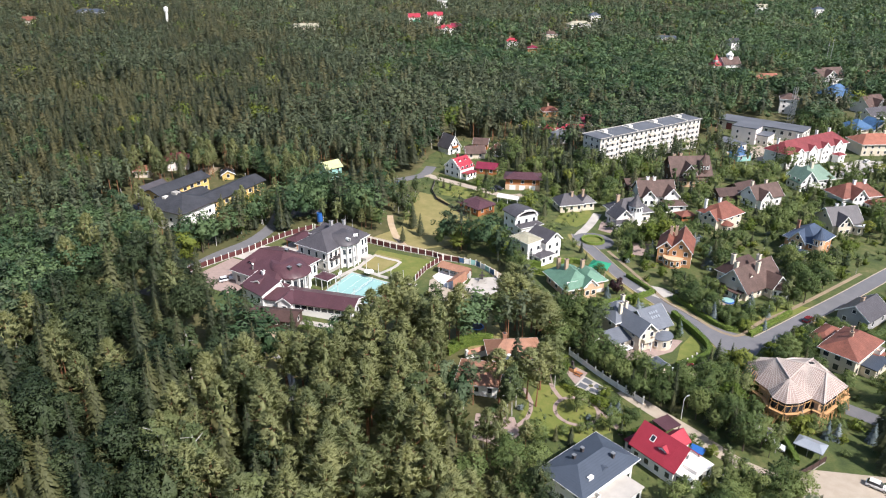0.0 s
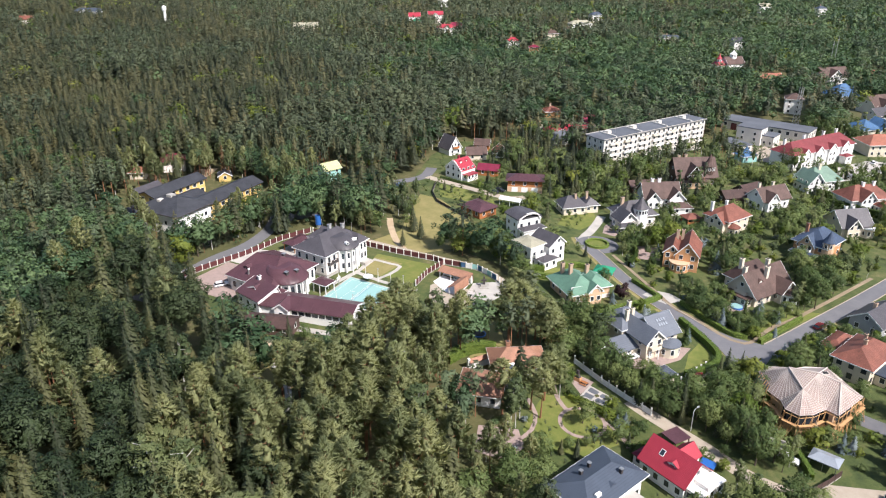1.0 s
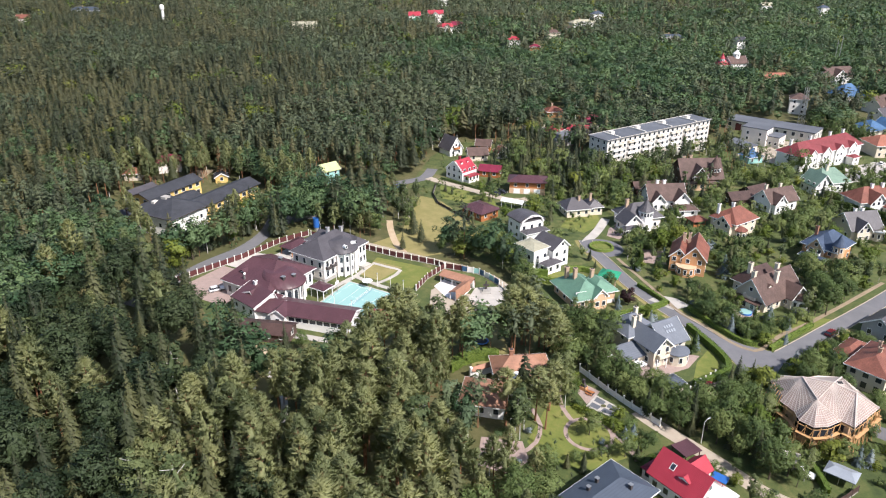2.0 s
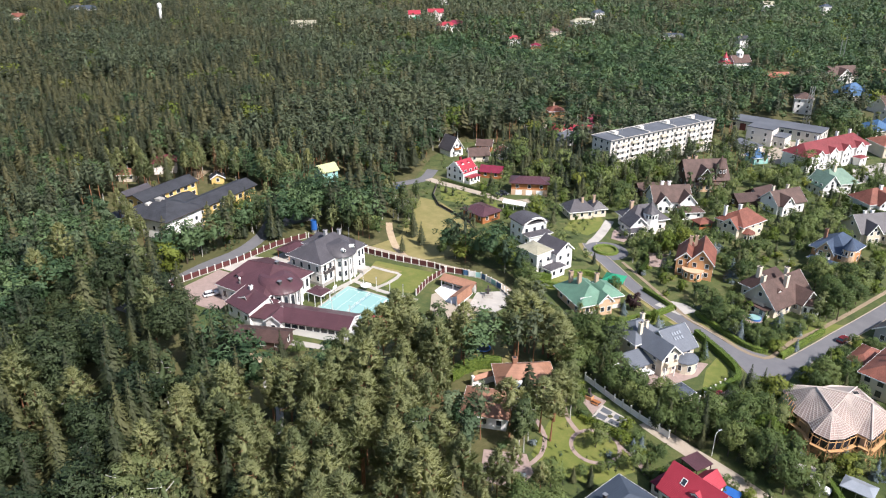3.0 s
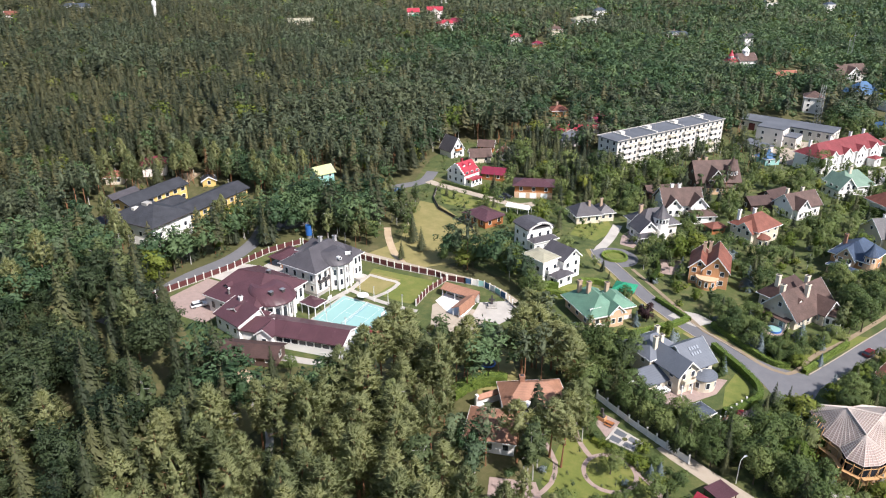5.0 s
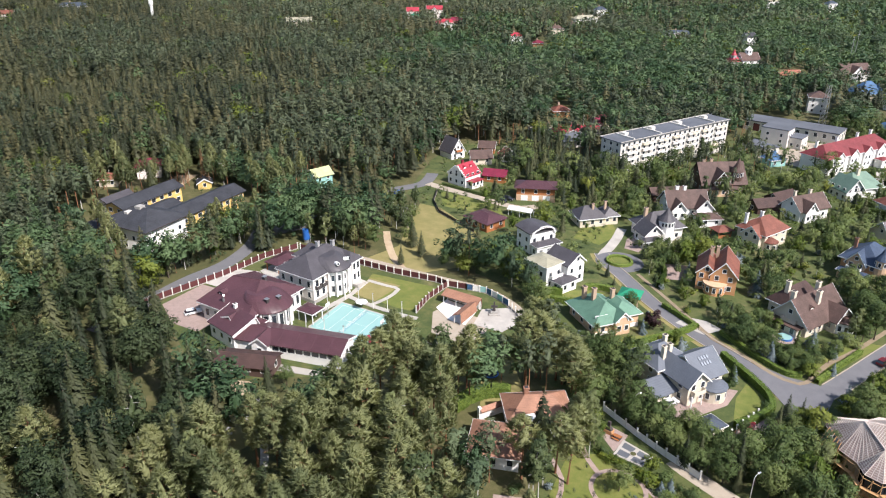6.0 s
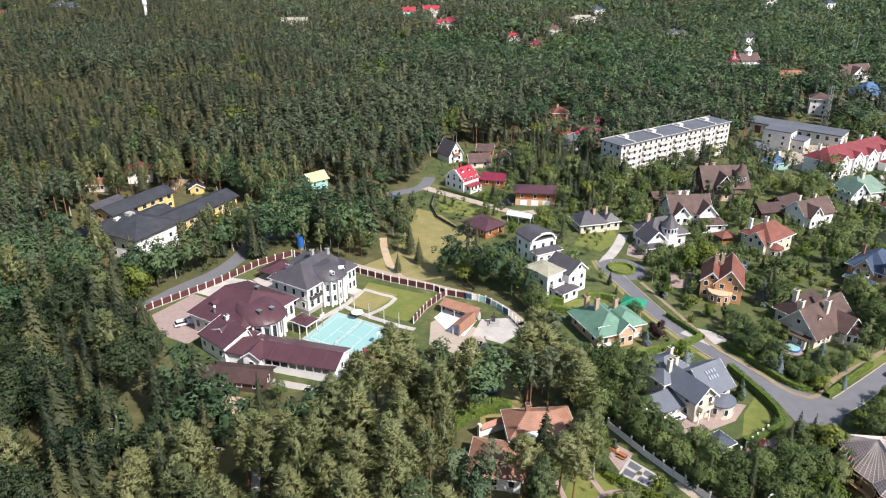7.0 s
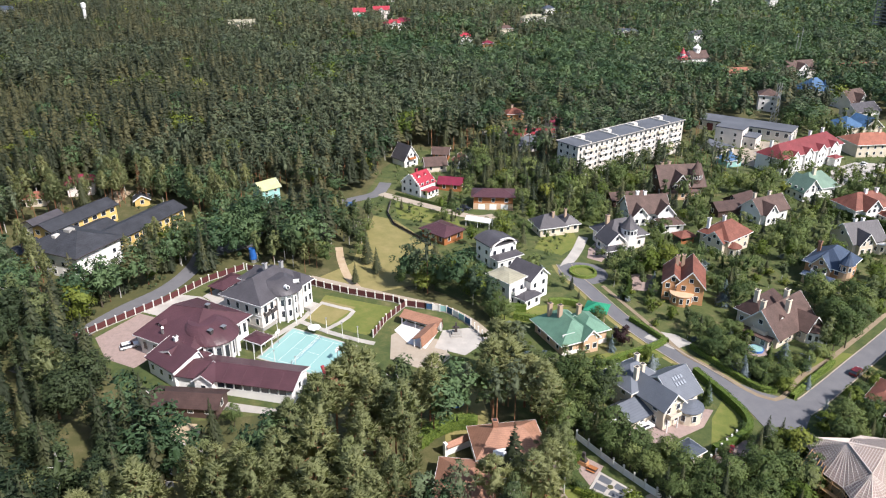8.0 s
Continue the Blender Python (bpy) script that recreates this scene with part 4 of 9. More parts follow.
slab("sports_court", court_rect(0, 15.0, 0, 18.6), "court", 0.05, "turquoise painted sports court with white lines")
slab("court_border", court_rect(-0.5, 15.5, -0.5, 19.1), "concrete", 0.035, "pale concrete edging of the sports court")
for a in ((1.0, 14.0, 1.2, 1.26), (1.0, 14.0, 17.3, 17.36), (1.0, 1.06, 1.2, 17.3), (13.94, 14.0, 1.2, 17.3), (1.0, 14.0, 5.0, 5.05), (7.475, 7.525, 5, 13), (1.0, 14.0, 13.0, 13.05)):
    slab("court_line", court_rect(*a), "trim", 0.06, "white painted court line", 0.02)
slab("court_strip", court_rect(0, 15, 8.4, 9.2), "court_dark", 0.056, "darker painted strip across the middle of the court", 0.02)
x, y = court_pt(7.5, 8.8)
th = thing("court_net", x, y, math.degrees(math.atan2(CX.y, CX.x)), "low net across the sports court on two posts", "net")
for k in (-6.4, 6.4):
    part("post", drum(k, 0, 0.06, 0, 1.15, n=8), "steel", th)
bm = bmesh.new()
for k in range(33):
    add_box(bm, -6.4 + 0.4 * k - 0.01, -6.4 + 0.4 * k + 0.01, -0.01, 0.01, 0.15, 1.0)
for z in (0.15, 0.4, 0.65, 0.95):
    add_box(bm, -6.4, 6.4, -0.014, 0.014, z, z + (0.05 if z > 0.9 else 0.02))
part("mesh", bm, "trim", th)
th = thing("lamp_post", 0, 0, 0, "slim white floodlight post beside the sports court", "lamp post", "court lamp posts")
part("pole", drum(0, 0, 0.11, -0.3, 4.6, 0.07, 8), "post", th)
part("lamp_head", box(-0.2, 0.2, -0.14, 0.14, 4.6, 4.78), "steel", th)
spots = [court_pt(-1.6, v) for v in (0, 6, 12)] + [court_pt(16.8, v) for v in (0, 4.6, 9.3, 14, 18.6)] + [court_pt(u, -1.6) for u in (5, 10.5)]
for k, (x, y) in enumerate(spots):
    m = pose(x, y, gz(x, y), 0, 0, 30)
    if k == 0:
        th.matrix_basis = m
    else:
        copy_thing(th, m)
for k, (u, v) in enumerate(((7.5, 0.6), (7.5, 18.0))):
    x, y = court_pt(u, v)
    if k == 0:
        hoop = thing("basketball_hoop", x, y, math.degrees(math.atan2(CX.y, CX.x)), "basketball backboard on a steel post", "basketball hoop", "court hoops")
        part("post", drum(0, 0, 0.09, 0, 3.0, n=8), "steel", hoop)
        part("backboard", box(-0.9, 0.9, -0.05, 0.05, 2.7, 3.7), "trim", hoop)
        rim = bmesh.new()
        for i in range(10):
            a, b = math.tau * i / 10, math.tau * (i + 1) / 10
            add_rod(rim, (0.25 * math.cos(a), 0.35 + 0.25 * math.sin(a), 3.0), (0.25 * math.cos(b), 0.35 + 0.25 * math.sin(b), 3.0), 0.025)
        part("rim", rim, "red", hoop)
    else:
        copy_thing(hoop, pose(x, y, gz(x, y), 0, 0, math.degrees(math.atan2(CX.y, CX.x)) + 180))

# terracotta canopy in an L, and the small monument
th = house("canopy", -2.2, 214.9, -31, "L-shaped open canopy with a terracotta tiled roof", "canopy", (11, 2))
gable_roof(th, 0, 11.0, -2.6, 0, 2.3, 1.0, "terracotta", "x", ridge=0.94, over=0.25, trim=None)
gable_roof(th, 8.6, 11.0, -10.6, -2.9, 2.3, 1.0, "terracotta", "y", ridge=0.94, over=0.25, trim=None, name="side_roof")
for x, y in ((0.3, -2.4), (4.4, -2.4), (8.6, -2.4), (0.3, -0.3), (4.4, -0.3), (8.6, -0.3), (10.7, -0.3), (8.8, -6.6), (10.7, -6.6), (8.8, -10.4), (10.7, -10.4)):
    part("post", box(x - 0.12, x + 0.12, y - 0.12, y + 0.12, -0.6, 2.2), "white", th)
part("rear_wall", box(0, 11.0, -0.02, 0.16, -0.6, 3.2), "white", th)
th = thing("monument", 10.8, 207.4, 0, "dark bronze cross-shaped monument on a stepped stone plinth", "monument")
part("plinth", add_box(box(-1.5, 1.5, -1.5, 1.5, -0.3, 0.4), -1.0, 1.0, -1.0, 1.0, 0.402, 0.9), "stone", th)
bm = box(-0.35, 0.35, -0.35, 0.35, 0.9, 2.6)
add_box(bm, -0.9, 0.9, -0.25, 0.25, 2.0, 2.4)
add_box(bm, -0.2, 0.2, -0.2, 0.2, 2.6, 3.6)
part("figure", bm, "dark_trim", th)

# ---- the school ----
th = house("school", -95.5, 236.2, 64, "long school with dark charcoal roofs and white and yellow walls", "school", (46, 40))
wing(th, 0, 16, 0, 19.5, 7.8, "hip", 3.8, "white", "charcoal", over=1.1, ridge=8.4, floors=2, wins=(3, 0, 4, 5), trim="dark_trim")
part("roof_lantern", box(6.8, 9.0, 9.2, 11.6, 11.0, 12.0), "stone", th)
wing(th, 16.1, 46, 2.0, 11.5, 6.4, "gable", 1.7, "yellow", "charcoal", "x", over=0.8, floors=2, wins=(9, 3, 9, 0), trim="dark_trim", ww=1.7)
wing(th, 14, 40, 26.5, 35, 6.0, "gable", 1.6, "yellow", "charcoal", "x", over=0.8, floors=2, wins=(7, 3, 7, 2), trim="dark_trim", ww=1.7)
wing(th, 8, 15.5, 15.6, 26.4, 5.0, "flat", 0.3, "white", "charcoal", over=0.4, floors=1, wins=(0, 3, 0, 3))
wing(th, 15.6, 30, 16.5, 24.5, 4.2, "gable", 1.2, "yellow", "charcoal", "x", over=0.6, floors=1, wins=(4, 2, 4, 0), trim="dark_trim")
wing(th, 1, 9, 25, 31, 4.0, "gable", 1.4, "yellow", "charcoal", "x", over=0.6, floors=1, wins=(3, 0, 3, 2), trim="dark_trim")
wing(th, 17, 28, 37.5, 44, 4.6, "gable", 1.5, "panel", "grey", "x", over=0.6, floors=1, wins=(3, 2, 3, 2), trim="dark_trim")
part("vent_box", box(4, 6.5, 12, 13.5, 9.2, 10.8), "panel", th)
th = house("cabin", -127.5, 305.5, 20, "pale two-storey cabin with a crimson metal roof", "cabin", (10, 7))
wing(th, 0, 9.4, 0, 6.4, 5.0, "hip", 2.4, "pinkwhite", "magenta", over=0.8, ridge=3.5, floors=1, wins=(3, 2, 3, 2), z0=3.2, trim=None)
th = house("cabin", -138, 295, 10, "small orange-roofed cabin among pines", "cabin", (8, 6))
wing(th, 0, 6.5, 0, 6, 2.8, "hip", 2.0, "cream", "orange", floors=1, wins=(2, 1, 2, 1))
th = house("cabin", -100, 296, 20, "small pale wooden cabin with a yellowish wall", "cabin", (6, 5))
wing(th, 0, 5, 0, 4.5, 2.6, "gable", 1.5, "yellow", "charcoal", "y", floors=1, wins=(1, 1, 1, 1))
th = house("summer_house", -55, 300, 42, "turquoise wooden house with a lime yellow roof", "house", (7.5, 6.5))
wing(th, 0, 7.5, 0, 6.5, 5.4, "gable", 2.2, "teal", "yellow_roof", "x", floors=2, wins=(2, 2, 2, 2))

# ---- houses by the red road ----
th = house("house", -4.0, 315.4, -43, "white two-storey house with a bright red stepped-gable roof", "house", (10, 9))
wing(th, 0, 9.6, 0, 9, 4.2, "gable", 3.9, "white", "red", "y", over=0.3, floors=2, wins=(3, 3, 2, 2))
dormer(th, 6.7, 2.8, 5.6, 90, 2.0, 1.3, 0.9, 2.6, "white", "red")
dormer(th, 6.7, 6.4, 5.6, 90, 1.7, 1.2, 0.8, 2.6, "white", "red")
wing(th, 9.6, 12.6, 1, 7.4, 2.4, "flat", 0.3, "white", "red", floors=1, wins=(1, 3, 0, 0), over=0.3)
chimney(th, 3.6, 4.6, 6.6, 9.0, 0.8, "red")
for k in range(6):
    part("gable_step", box(-0.15 + k * 0.79, 0.66 + k * 0.79, -0.25, 0.25, 4.1 + 0.68 * k, 4.7 + 0.68 * k), "white", th)
    part("gable_step", box(8.94 - k * 0.79, 9.75 - k * 0.79, -0.25, 0.25, 4.1 + 0.68 * k, 4.7 + 0.68 * k), "white", th)
th = house("house", -3.0, 345.6, 38, "tall white house with a steep dark pitched roof", "house", (8.5, 9))
wing(th, 0, 7.4, 0, 8.5, 3.4, "gable", 5.4, "white", "grey", "y", over=0.5, floors=2, wins=(2, 2, 1, 2))
balcony(th, 3.7, 0, 3.3, 0, 3.2, 1.2, "wood")
th = house("garage", 10.5, 318.0, -14, "low outbuilding with a crimson metal roof", "garage", (9, 7))
wing(th, 0, 9, 0, 6.5, 2.8, "gable", 1.8, "wood", "magenta", "x", floors=1, wins=(2, 1, 1, 1), trim=None)
th = house("cottage", 6.0, 339.5, 10, "small cottage with a brown roof among shrubs", "cottage", (9, 7))
wing(th, 0, 9, 0, 6.5, 3.0, "gable", 2.6, "cream", "brown", "x", floors=1, wins=(2, 1, 2, 1))
th = house("cottage", 9.5, 358.0, -10, "little brown-roofed cottage at the forest edge", "cottage", (7, 6))
wing(th, 0, 7, 0, 5.5, 2.8, "gable", 2.2, "wood", "brown", "x", floors=1, wins=(2, 1, 2, 1))
th = house("cottage", 20.0, 345.0, 20, "small white-gabled cottage behind the garden", "cottage", (7, 6))
wing(th, 0, 7, 0, 5.5, 2.8, "gable", 2.4, "white", "redbrown", "y", floors=1, wins=(2, 1, 2, 1))
th = house("garage", 22.8, 297.5, -6, "timber garage house with a maroon hipped roof", "garage", (15, 8))
wing(th, 0, 14.5, 0, 8, 5.0, "hip", 1.9, "wood", "maroon", over=1.0, ridge=4.5, floors=1, wins=(3, 1, 3, 1), z0=3.0, trim=None)
part("plinth_wall", box(-0.12, 14.62, -0.12, 8.1, -1.0, 2.4), "peach", th)
for x in (3.0, 7.2, 11.4):
    gd = part("garage_door", box(x - 1.3, x + 1.3, -0.2, -0.124, 0.0, 2.1), "trim", th)
th = house("pavilion", 3.2, 271.5, -47, "log pavilion with a broad maroon roof", "pavilion", (11, 10))
wing(th, 0, 10.5, 0, 9.0, 2.9, "hip", 1.9, "wood", "maroon", over=0.9, ridge=4.2, floors=1, wins=(3, 2, 3, 2), trim=None)
th = house("canopy", 18.5, 281.0, -25, "white open canopy with a pitched sheet roof", "canopy", (9, 4))
gable_roof(th, 0, 9, 0, 3.6, 2.4, 0.8, "trim", "x", over=0.2, trim=None)
for x in (0.2, 4.5, 8.8):
    for y in (0.2, 3.4):
        part("post", box(x - 0.07, x + 0.07, y - 0.07, y + 0.07, -0.5, 2.6), "trim", th)

# ---- white modern villa and neighbours ----
th = house("villa", 29.2, 221.5, 40, "white modern villa with stacked blocks and grey pitched roof", "villa", (12.5, 12))
wing(th, 5.2, 12.5, 0.5, 9.5, 6.6, "gable", 2.6, "white", "grey", "y", ridge=0.6, over=0.5, floors=2, wins=(2, 2, 2, 0), frame_mat="trim")
wing(th, -1.5, 5.2, 2.5, 11, 7.2, "hip", 1.3, "white", "beige_roof", over=0.4, floors=2, wins=(2, 0, 2, 2), frame_mat="trim")
wing(th, 0.2, 6.6, -2.0, 2.4, 3.0, "hip", 1.0, "white", "grey", over=0.5, floors=1, wins=(2, 1, 0, 1))
balcony(th, 1.8, 2.5, 3.6, 0, 4.5, 1.4)
th = house("villa", 25.5, 244.5, 30, "white villa with a curved grey roof and terraces", "villa", (11, 12))
wing(th, 0, 10, 3.5, 11, 6.8, "flat", 0.3, "white", "grey", floors=2, wins=(3, 2, 3, 2), over=0.3, frame_mat="trim")
bm = bmesh.new()
rings = []
for y in (2.9, 11.6):
    arc = [(-0.6 + 11.2 * k / 14, 7.1 + 2.2 * math.sin(math.pi * (0.12 + 0.88 * k / 14)) - 0.8) for k in range(15)]
    rings.append([(a, y, z + 0.3) for a, z in arc] + [(a, y, z) for a, z in arc[::-1]])
add_solid(bm, rings)
bmesh.ops.recalc_face_normals(bm, faces=bm.faces)
part("curved_roof", bm, "grey", th)
arch = add_solid(bmesh.new(), [[(5 - (4.6 + f) * math.cos(a), y, 6.0 + (2.6 + f) * math.sin(a)) for f, y in ((-0.3, 2.9), (0.3, 2.9), (0.3, 3.45), (-0.3, 3.45))] for a in [math.pi * k / 12 for k in range(13)]])
bmesh.ops.recalc_face_normals(arch, faces=arch.faces)
part("arch", arch, "white", th)
wing(th, 0.5, 9.5, 0, 3.4, 3.6, "hip", 1.0, "white", "grey", floors=1, wins=(3, 1, 0, 1))
th = house("house", 36.6, 197.2, 22, "peach brick house with a pale green metal roof", "house", (14.4, 13))
wing(th, 0, 9.5, 0, 13, 3.4, "hip", 4.2, "peach", "green", over=1.1, ridge=4.6, floors=1, wins=(2, 0, 3, 3))
wing(th, 6.4, 14.2, 1.4, 10, 3.6, "hip", 3.2, "peach", "green", over=0.8, ridge=3.4, floors=1, wins=(0, 3, 3, 0))
wing(th, 5.4, 9.8, -1.3, 6, 4.2, "gable", 2.1, "peach", "green", "y", over=0.5, floors=1, wins=(2, 0, 0, 0))
part("plinth", add_box(box(-0.1, 9.6, -0.14, -0.004, -1.2, 0.9), 9.7, 14.3, 1.26, 1.396, -1.2, 0.9), "pinkwhite", th)
arch = add_solid(bmesh.new(), [[(7.6 - (1.5 + f) * math.cos(c), y, 3.6 + (1.5 + f) * math.sin(c)) for f, y in ((-0.15, -1.45), (0.15, -1.45), (0.15, -1.31), (-0.15, -1.31))] for c in [math.pi * k / 10 for k in range(11)]])
bmesh.ops.recalc_face_normals(arch, faces=arch.faces)
part("arch", arch, "trim", th)
for x, y, z in ((2.4, 10.2, 9.2), (3.6, 7.4, 9.8), (9.4, 7.4, 8.6)):
    chimney(th, x, y, 5.4, z, 1.0, "chimney")
for x in (0.6, 2.2, 3.8):
    part("pergola_post", box(x - 0.08, x + 0.08, 0.9, 1.06, 3.6, 5.2), "trim", th)
part("pergola_beam", box(0.4, 4.0, 0.88, 1.08, 5.2, 5.36), "trim", th)
th = house("carport", 46.3, 216.0, -25, "open carport with an emerald green pyramid roof", "carport", (6, 5.5))
hip_roof(th, 0, 5.6, 0, 5.2, 2.6, 1.7, "bright_green", 0.4, trim=None)
for x in (0.2, 5.4):
    for y in (0.2, 5.0):
        part("post", box(x - 0.13, x + 0.13, y - 0.13, y + 0.13, -0.6, 2.6), "chimney", th)

# grey-roofed house on the corner
th = house("house", 52.4, 168.0, 30, "cream house with blue-grey roofs, round bay and garage", "house", (12, 16))
wing(th, 0, 5.8, 0, 9.5, 5.6, "gable", 2.7, "cream", "light_slate", "y", over=0.7, floors=2, wins=(2, 0, 0, 2))
wing(th, 4.2, 11.6, 0.8, 10.5, 5.6, "gable", 3.6, "cream", "light_slate", "x", over=0.8, floors=2, wins=(2, 2, 2, 0))
wing(th, -1.5, 8.0, 8.0, 17, 5.6, "hip", 3.6, "cream", "light_slate", over=0.7, ridge=4.4, floors=2, wins=(0, 3, 3, 2))
wing(th, -6.0, -0.1, 3.0, 9.5, 2.8, "gable", 1.5, "cream", "light_slate", "x", ridge=0.7, over=0.5, floors=1, wins=(1, 0, 1, 1))
bay(th, 8.2, 0.2, 3.0, 3.0, "cream", "light_slate", wins=4)
for x, y, z in ((1.2, 9.6, 11.0), (3.6, 10.2, 10.6), (5.8, 14.0, 10.4)):
    chimney(th, x, y, 7, z - 0.8, 0.9, "cream")
for k in range(4):
    for j in range(2):
        roof_window(th, 6.8 + k * 0.8, 3.0 + j * 1.1, 7.46 + j * 0.815, 36.6, 0, 0.5, 0.8, "polycarb", "light_slate")
balcony(th, 2.6, 0, 3.0, 0, 3.4, 1.2, "cream")
for x in (0.4, 3.6):
    part("pillar", drum(x, -1.0, 0.16, -0.4, 3.0), "trim", th)

th = house("house", 71.2, 227.0, -20, "orange brick house with twin gables and a round bay", "house", (11, 13))
wing(th, 0, 5.4, 0.6, 12, 5.6, "gable", 2.6, "brick", "redbrown", "y", over=0.5, floors=2, wins=(2, 0, 2, 3))
wing(th, 3.8, 11.2, 0, 12.5, 5.6, "gable", 4.2, "brick", "redbrown", "y", over=0.5, floors=2, wins=(2, 3, 2, 0))
bay(th, 5.4, 0.2, 3.1, 3.0, "brick", "peach", rh=0.35, wins=5)
for x, y in ((3.4, 8.6), (5.0, 9.6)):
    chimney(th, x, y, 7, 10.6, 0.9, "chimney")

th = house("house", 63.2, 257.5, 18, "pink-grey house with dark hipped roof and conical turret", "house", (16, 13))
wing(th, 2, 15.5, 2, 12.5, 4.4, "hip", 4.6, "pinkwhite", "grey", over=1.0, ridge=5.4, floors=1, wins=(3, 3, 3, 2))
wing(th, 0, 6.5, 0, 7, 4.0, "gable", 3.0, "pinkwhite", "grey", "y", over=0.6, floors=1, wins=(2, 0, 0, 2))
wing(th, -2.0, 4.5, -2.6, 0, 2.6, "hip", 1.2, "pinkwhite", "grey", over=0.6, floors=1, wins=(3, 1, 0, 1))
turret(th, 9.2, 2.6, 2.7, 7.6, 4.4, "white", "grey", wins=6)
chimney(th, 4.5, 8.5, 6, 10.0, 1.1, "chimney")
th = house("house", 78.0, 284.5, 6, "white house with a broad brown pitched roof", "house", (16, 10))
wing(th, 0, 14.5, 0, 10, 4.2, "gable", 4.6, "white", "brown", "x", over=0.8, floors=1, wins=(4, 2, 3, 2))
wing(th, 9.5, 15.5, -2.5, 5.5, 4.2, "gable", 3.2, "white", "brown", "y", over=0.6, floors=1, wins=(2, 1, 0, 0))
wing(th, 0.5, 5.5, -2.2, 4, 4.0, "gable", 2.8, "white", "brown", "y", over=0.6, floors=1, wins=(2, 0, 0, 1))
wing(th, 8, 16, -9.5, -3.5, 2.6, "hip", 1.6, "white", "brown", over=0.5, floors=1, wins=(2, 1, 0, 1))
for x, y in ((4.2, 5.4), (7.0, 5.2)):
    chimney(th, x, y, 7, 10.2, 1.0, "white")
th = house("garage", 76.0, 301.0, 8, "long brown-roofed outbuilding behind the white house", "garage", (14, 7))
wing(th, 0, 13, 0, 6.5, 2.8, "gable", 1.8, "darkbrown", "brown", "x", floors=1, wins=(3, 1, 2, 1), trim=None)
th = house("chalet", 98.5, 312.5, 5, "large brown-shingled chalet with a corner turret", "house", (18, 14))
wing(th, 0, 17.5, 0, 13.5, 4.4, "gable", 6.6, "brown", "brown", "x", over=0.9, floors=1, wins=(5, 3, 4, 3), trim=None)
wing(th, 4.0, 10.0, -1.5, 7, 5.6, "gable", 3.8, "brown", "brown", "y", over=0.7, floors=2, wins=(3, 0, 0, 0), frame_mat="trim")
wing(th, 0.5, 14, -3.6, -1.6, 2.8, "hip", 1.0, "peach", "brown", over=0.5, floors=1, wins=(5, 1, 0, 1), trim=None)
turret(th, 14.6, 2.4, 2.4, 8.6, 5.2, "brown", "brown", wins=4)
for x, y in ((2.5, 8), (6.0, 9.0)):
    chimney(th, x, y, 9, 11.6, 1.0, "chimney")
th = house("garden_pavilion", 90.5, 266.0, 20, "small wooden pavilion with a red-brown roof", "gazebo", (6, 5))
hip_roof(th, 0, 5.5, 0, 4.5, 2.4, 1.5, "redbrown", 0.6, trim=None)
for x in (0.2, 5.3):
    for y in (0.2, 4.3):
        part("post", box(x - 0.12, x + 0.12, y - 0.12, y + 0.12, -0.6, 2.5), "wood", th)
part("bench_wall", box(0.3, 5.2, 0.1, 0.3, -0.4, 1.0), "wood", th)

th = house("house", 92.6, 200.4, 34, "large cream house with sweeping brown roofs", "house", (17, 14))
wing(th, 0, 16.5, 0, 10, 4.0, "gable", 5.2, "cream", "brown", "x", over=1.1, floors=1, wins=(4, 3, 3, 3), ridge=0.52)
wing(th, 4.5, 17.5, 8.2, 14.5, 4.0, "hip", 4.4, "cream", "darkbrown", over=0.8, ridge=3.4, floors=1, wins=(0, 2, 4, 2))
wing(th, 9.0, 15.8, -2.6, 4.5, 3.6, "gable", 3.0, "cream", "brown", "y", over=0.7, floors=1, wins=(2, 0, 0, 2))
wing(th, -2.6, -0.1, 1.0, 9.0, 2.6, "flat", 0.25, "cream", "brown", over=0.3, floors=1, wins=(1, 0, 1, 3))
bay(th, 12.4, -2.8, 2.9, 3.2, "white", "brown", rh=0.8, wins=6)
for x, y in ((2.2, 6.6), (8.0, 3.0), (13.0, 6.4), (6.5, 11.0)):
    chimney(th, x, y, 6.5, 10.4, 1.1, "cream")
dormer(th, 4.4, 2.2, 5.6, 0, 1.8, 1.0, 0.7, 2.4, "cream", "brown")
balcony(th, 0, 4.8, 3.0, -90, 4, 1.3, "cream")

th = house("house", 120.8, 242.3, -48, "orange-walled house with dark blue roof and corner turret", "house", (11, 13))
wing(th, 0, 11, 0, 12.5, 5.6, "hip", 4.6, "brick", "darkblue", over=0.9, ridge=5.2, floors=2, wins=(3, 3, 3, 3))
wing(th, 2.0, 7.5, -1.2, 6, 5.6, "gable", 3.4, "peach", "darkblue", "y", over=0.6, floors=2, wins=(2, 0, 0, 0))
wing(th, 1.0, 9.0, -4.0, -1.3, 2.8, "hip", 0.9, "peach", "darkblue", over=0.5, floors=1, wins=(3, 1, 0, 1))
turret(th, 11.2, 1.0, 1.9, 8.0, 4.0, "peach", "darkblue", wins=3)
chimney(th, 1.2, 6.0, 6, 10.4, 0.9, "terracotta")
balcony(th, 4.7, -1.2, 3.4, 0, 4.2, 1.6, "white")
th = house("house", 102.6, 257.0, 36, "cream house with a red-brown hipped roof", "house", (13, 11))
wing(th, 0, 12.5, 0, 10.5, 5.4, "hip", 4.2, "cream", "redbrown", over=0.8, ridge=4.6, floors=2, wins=(3, 3, 3, 3))
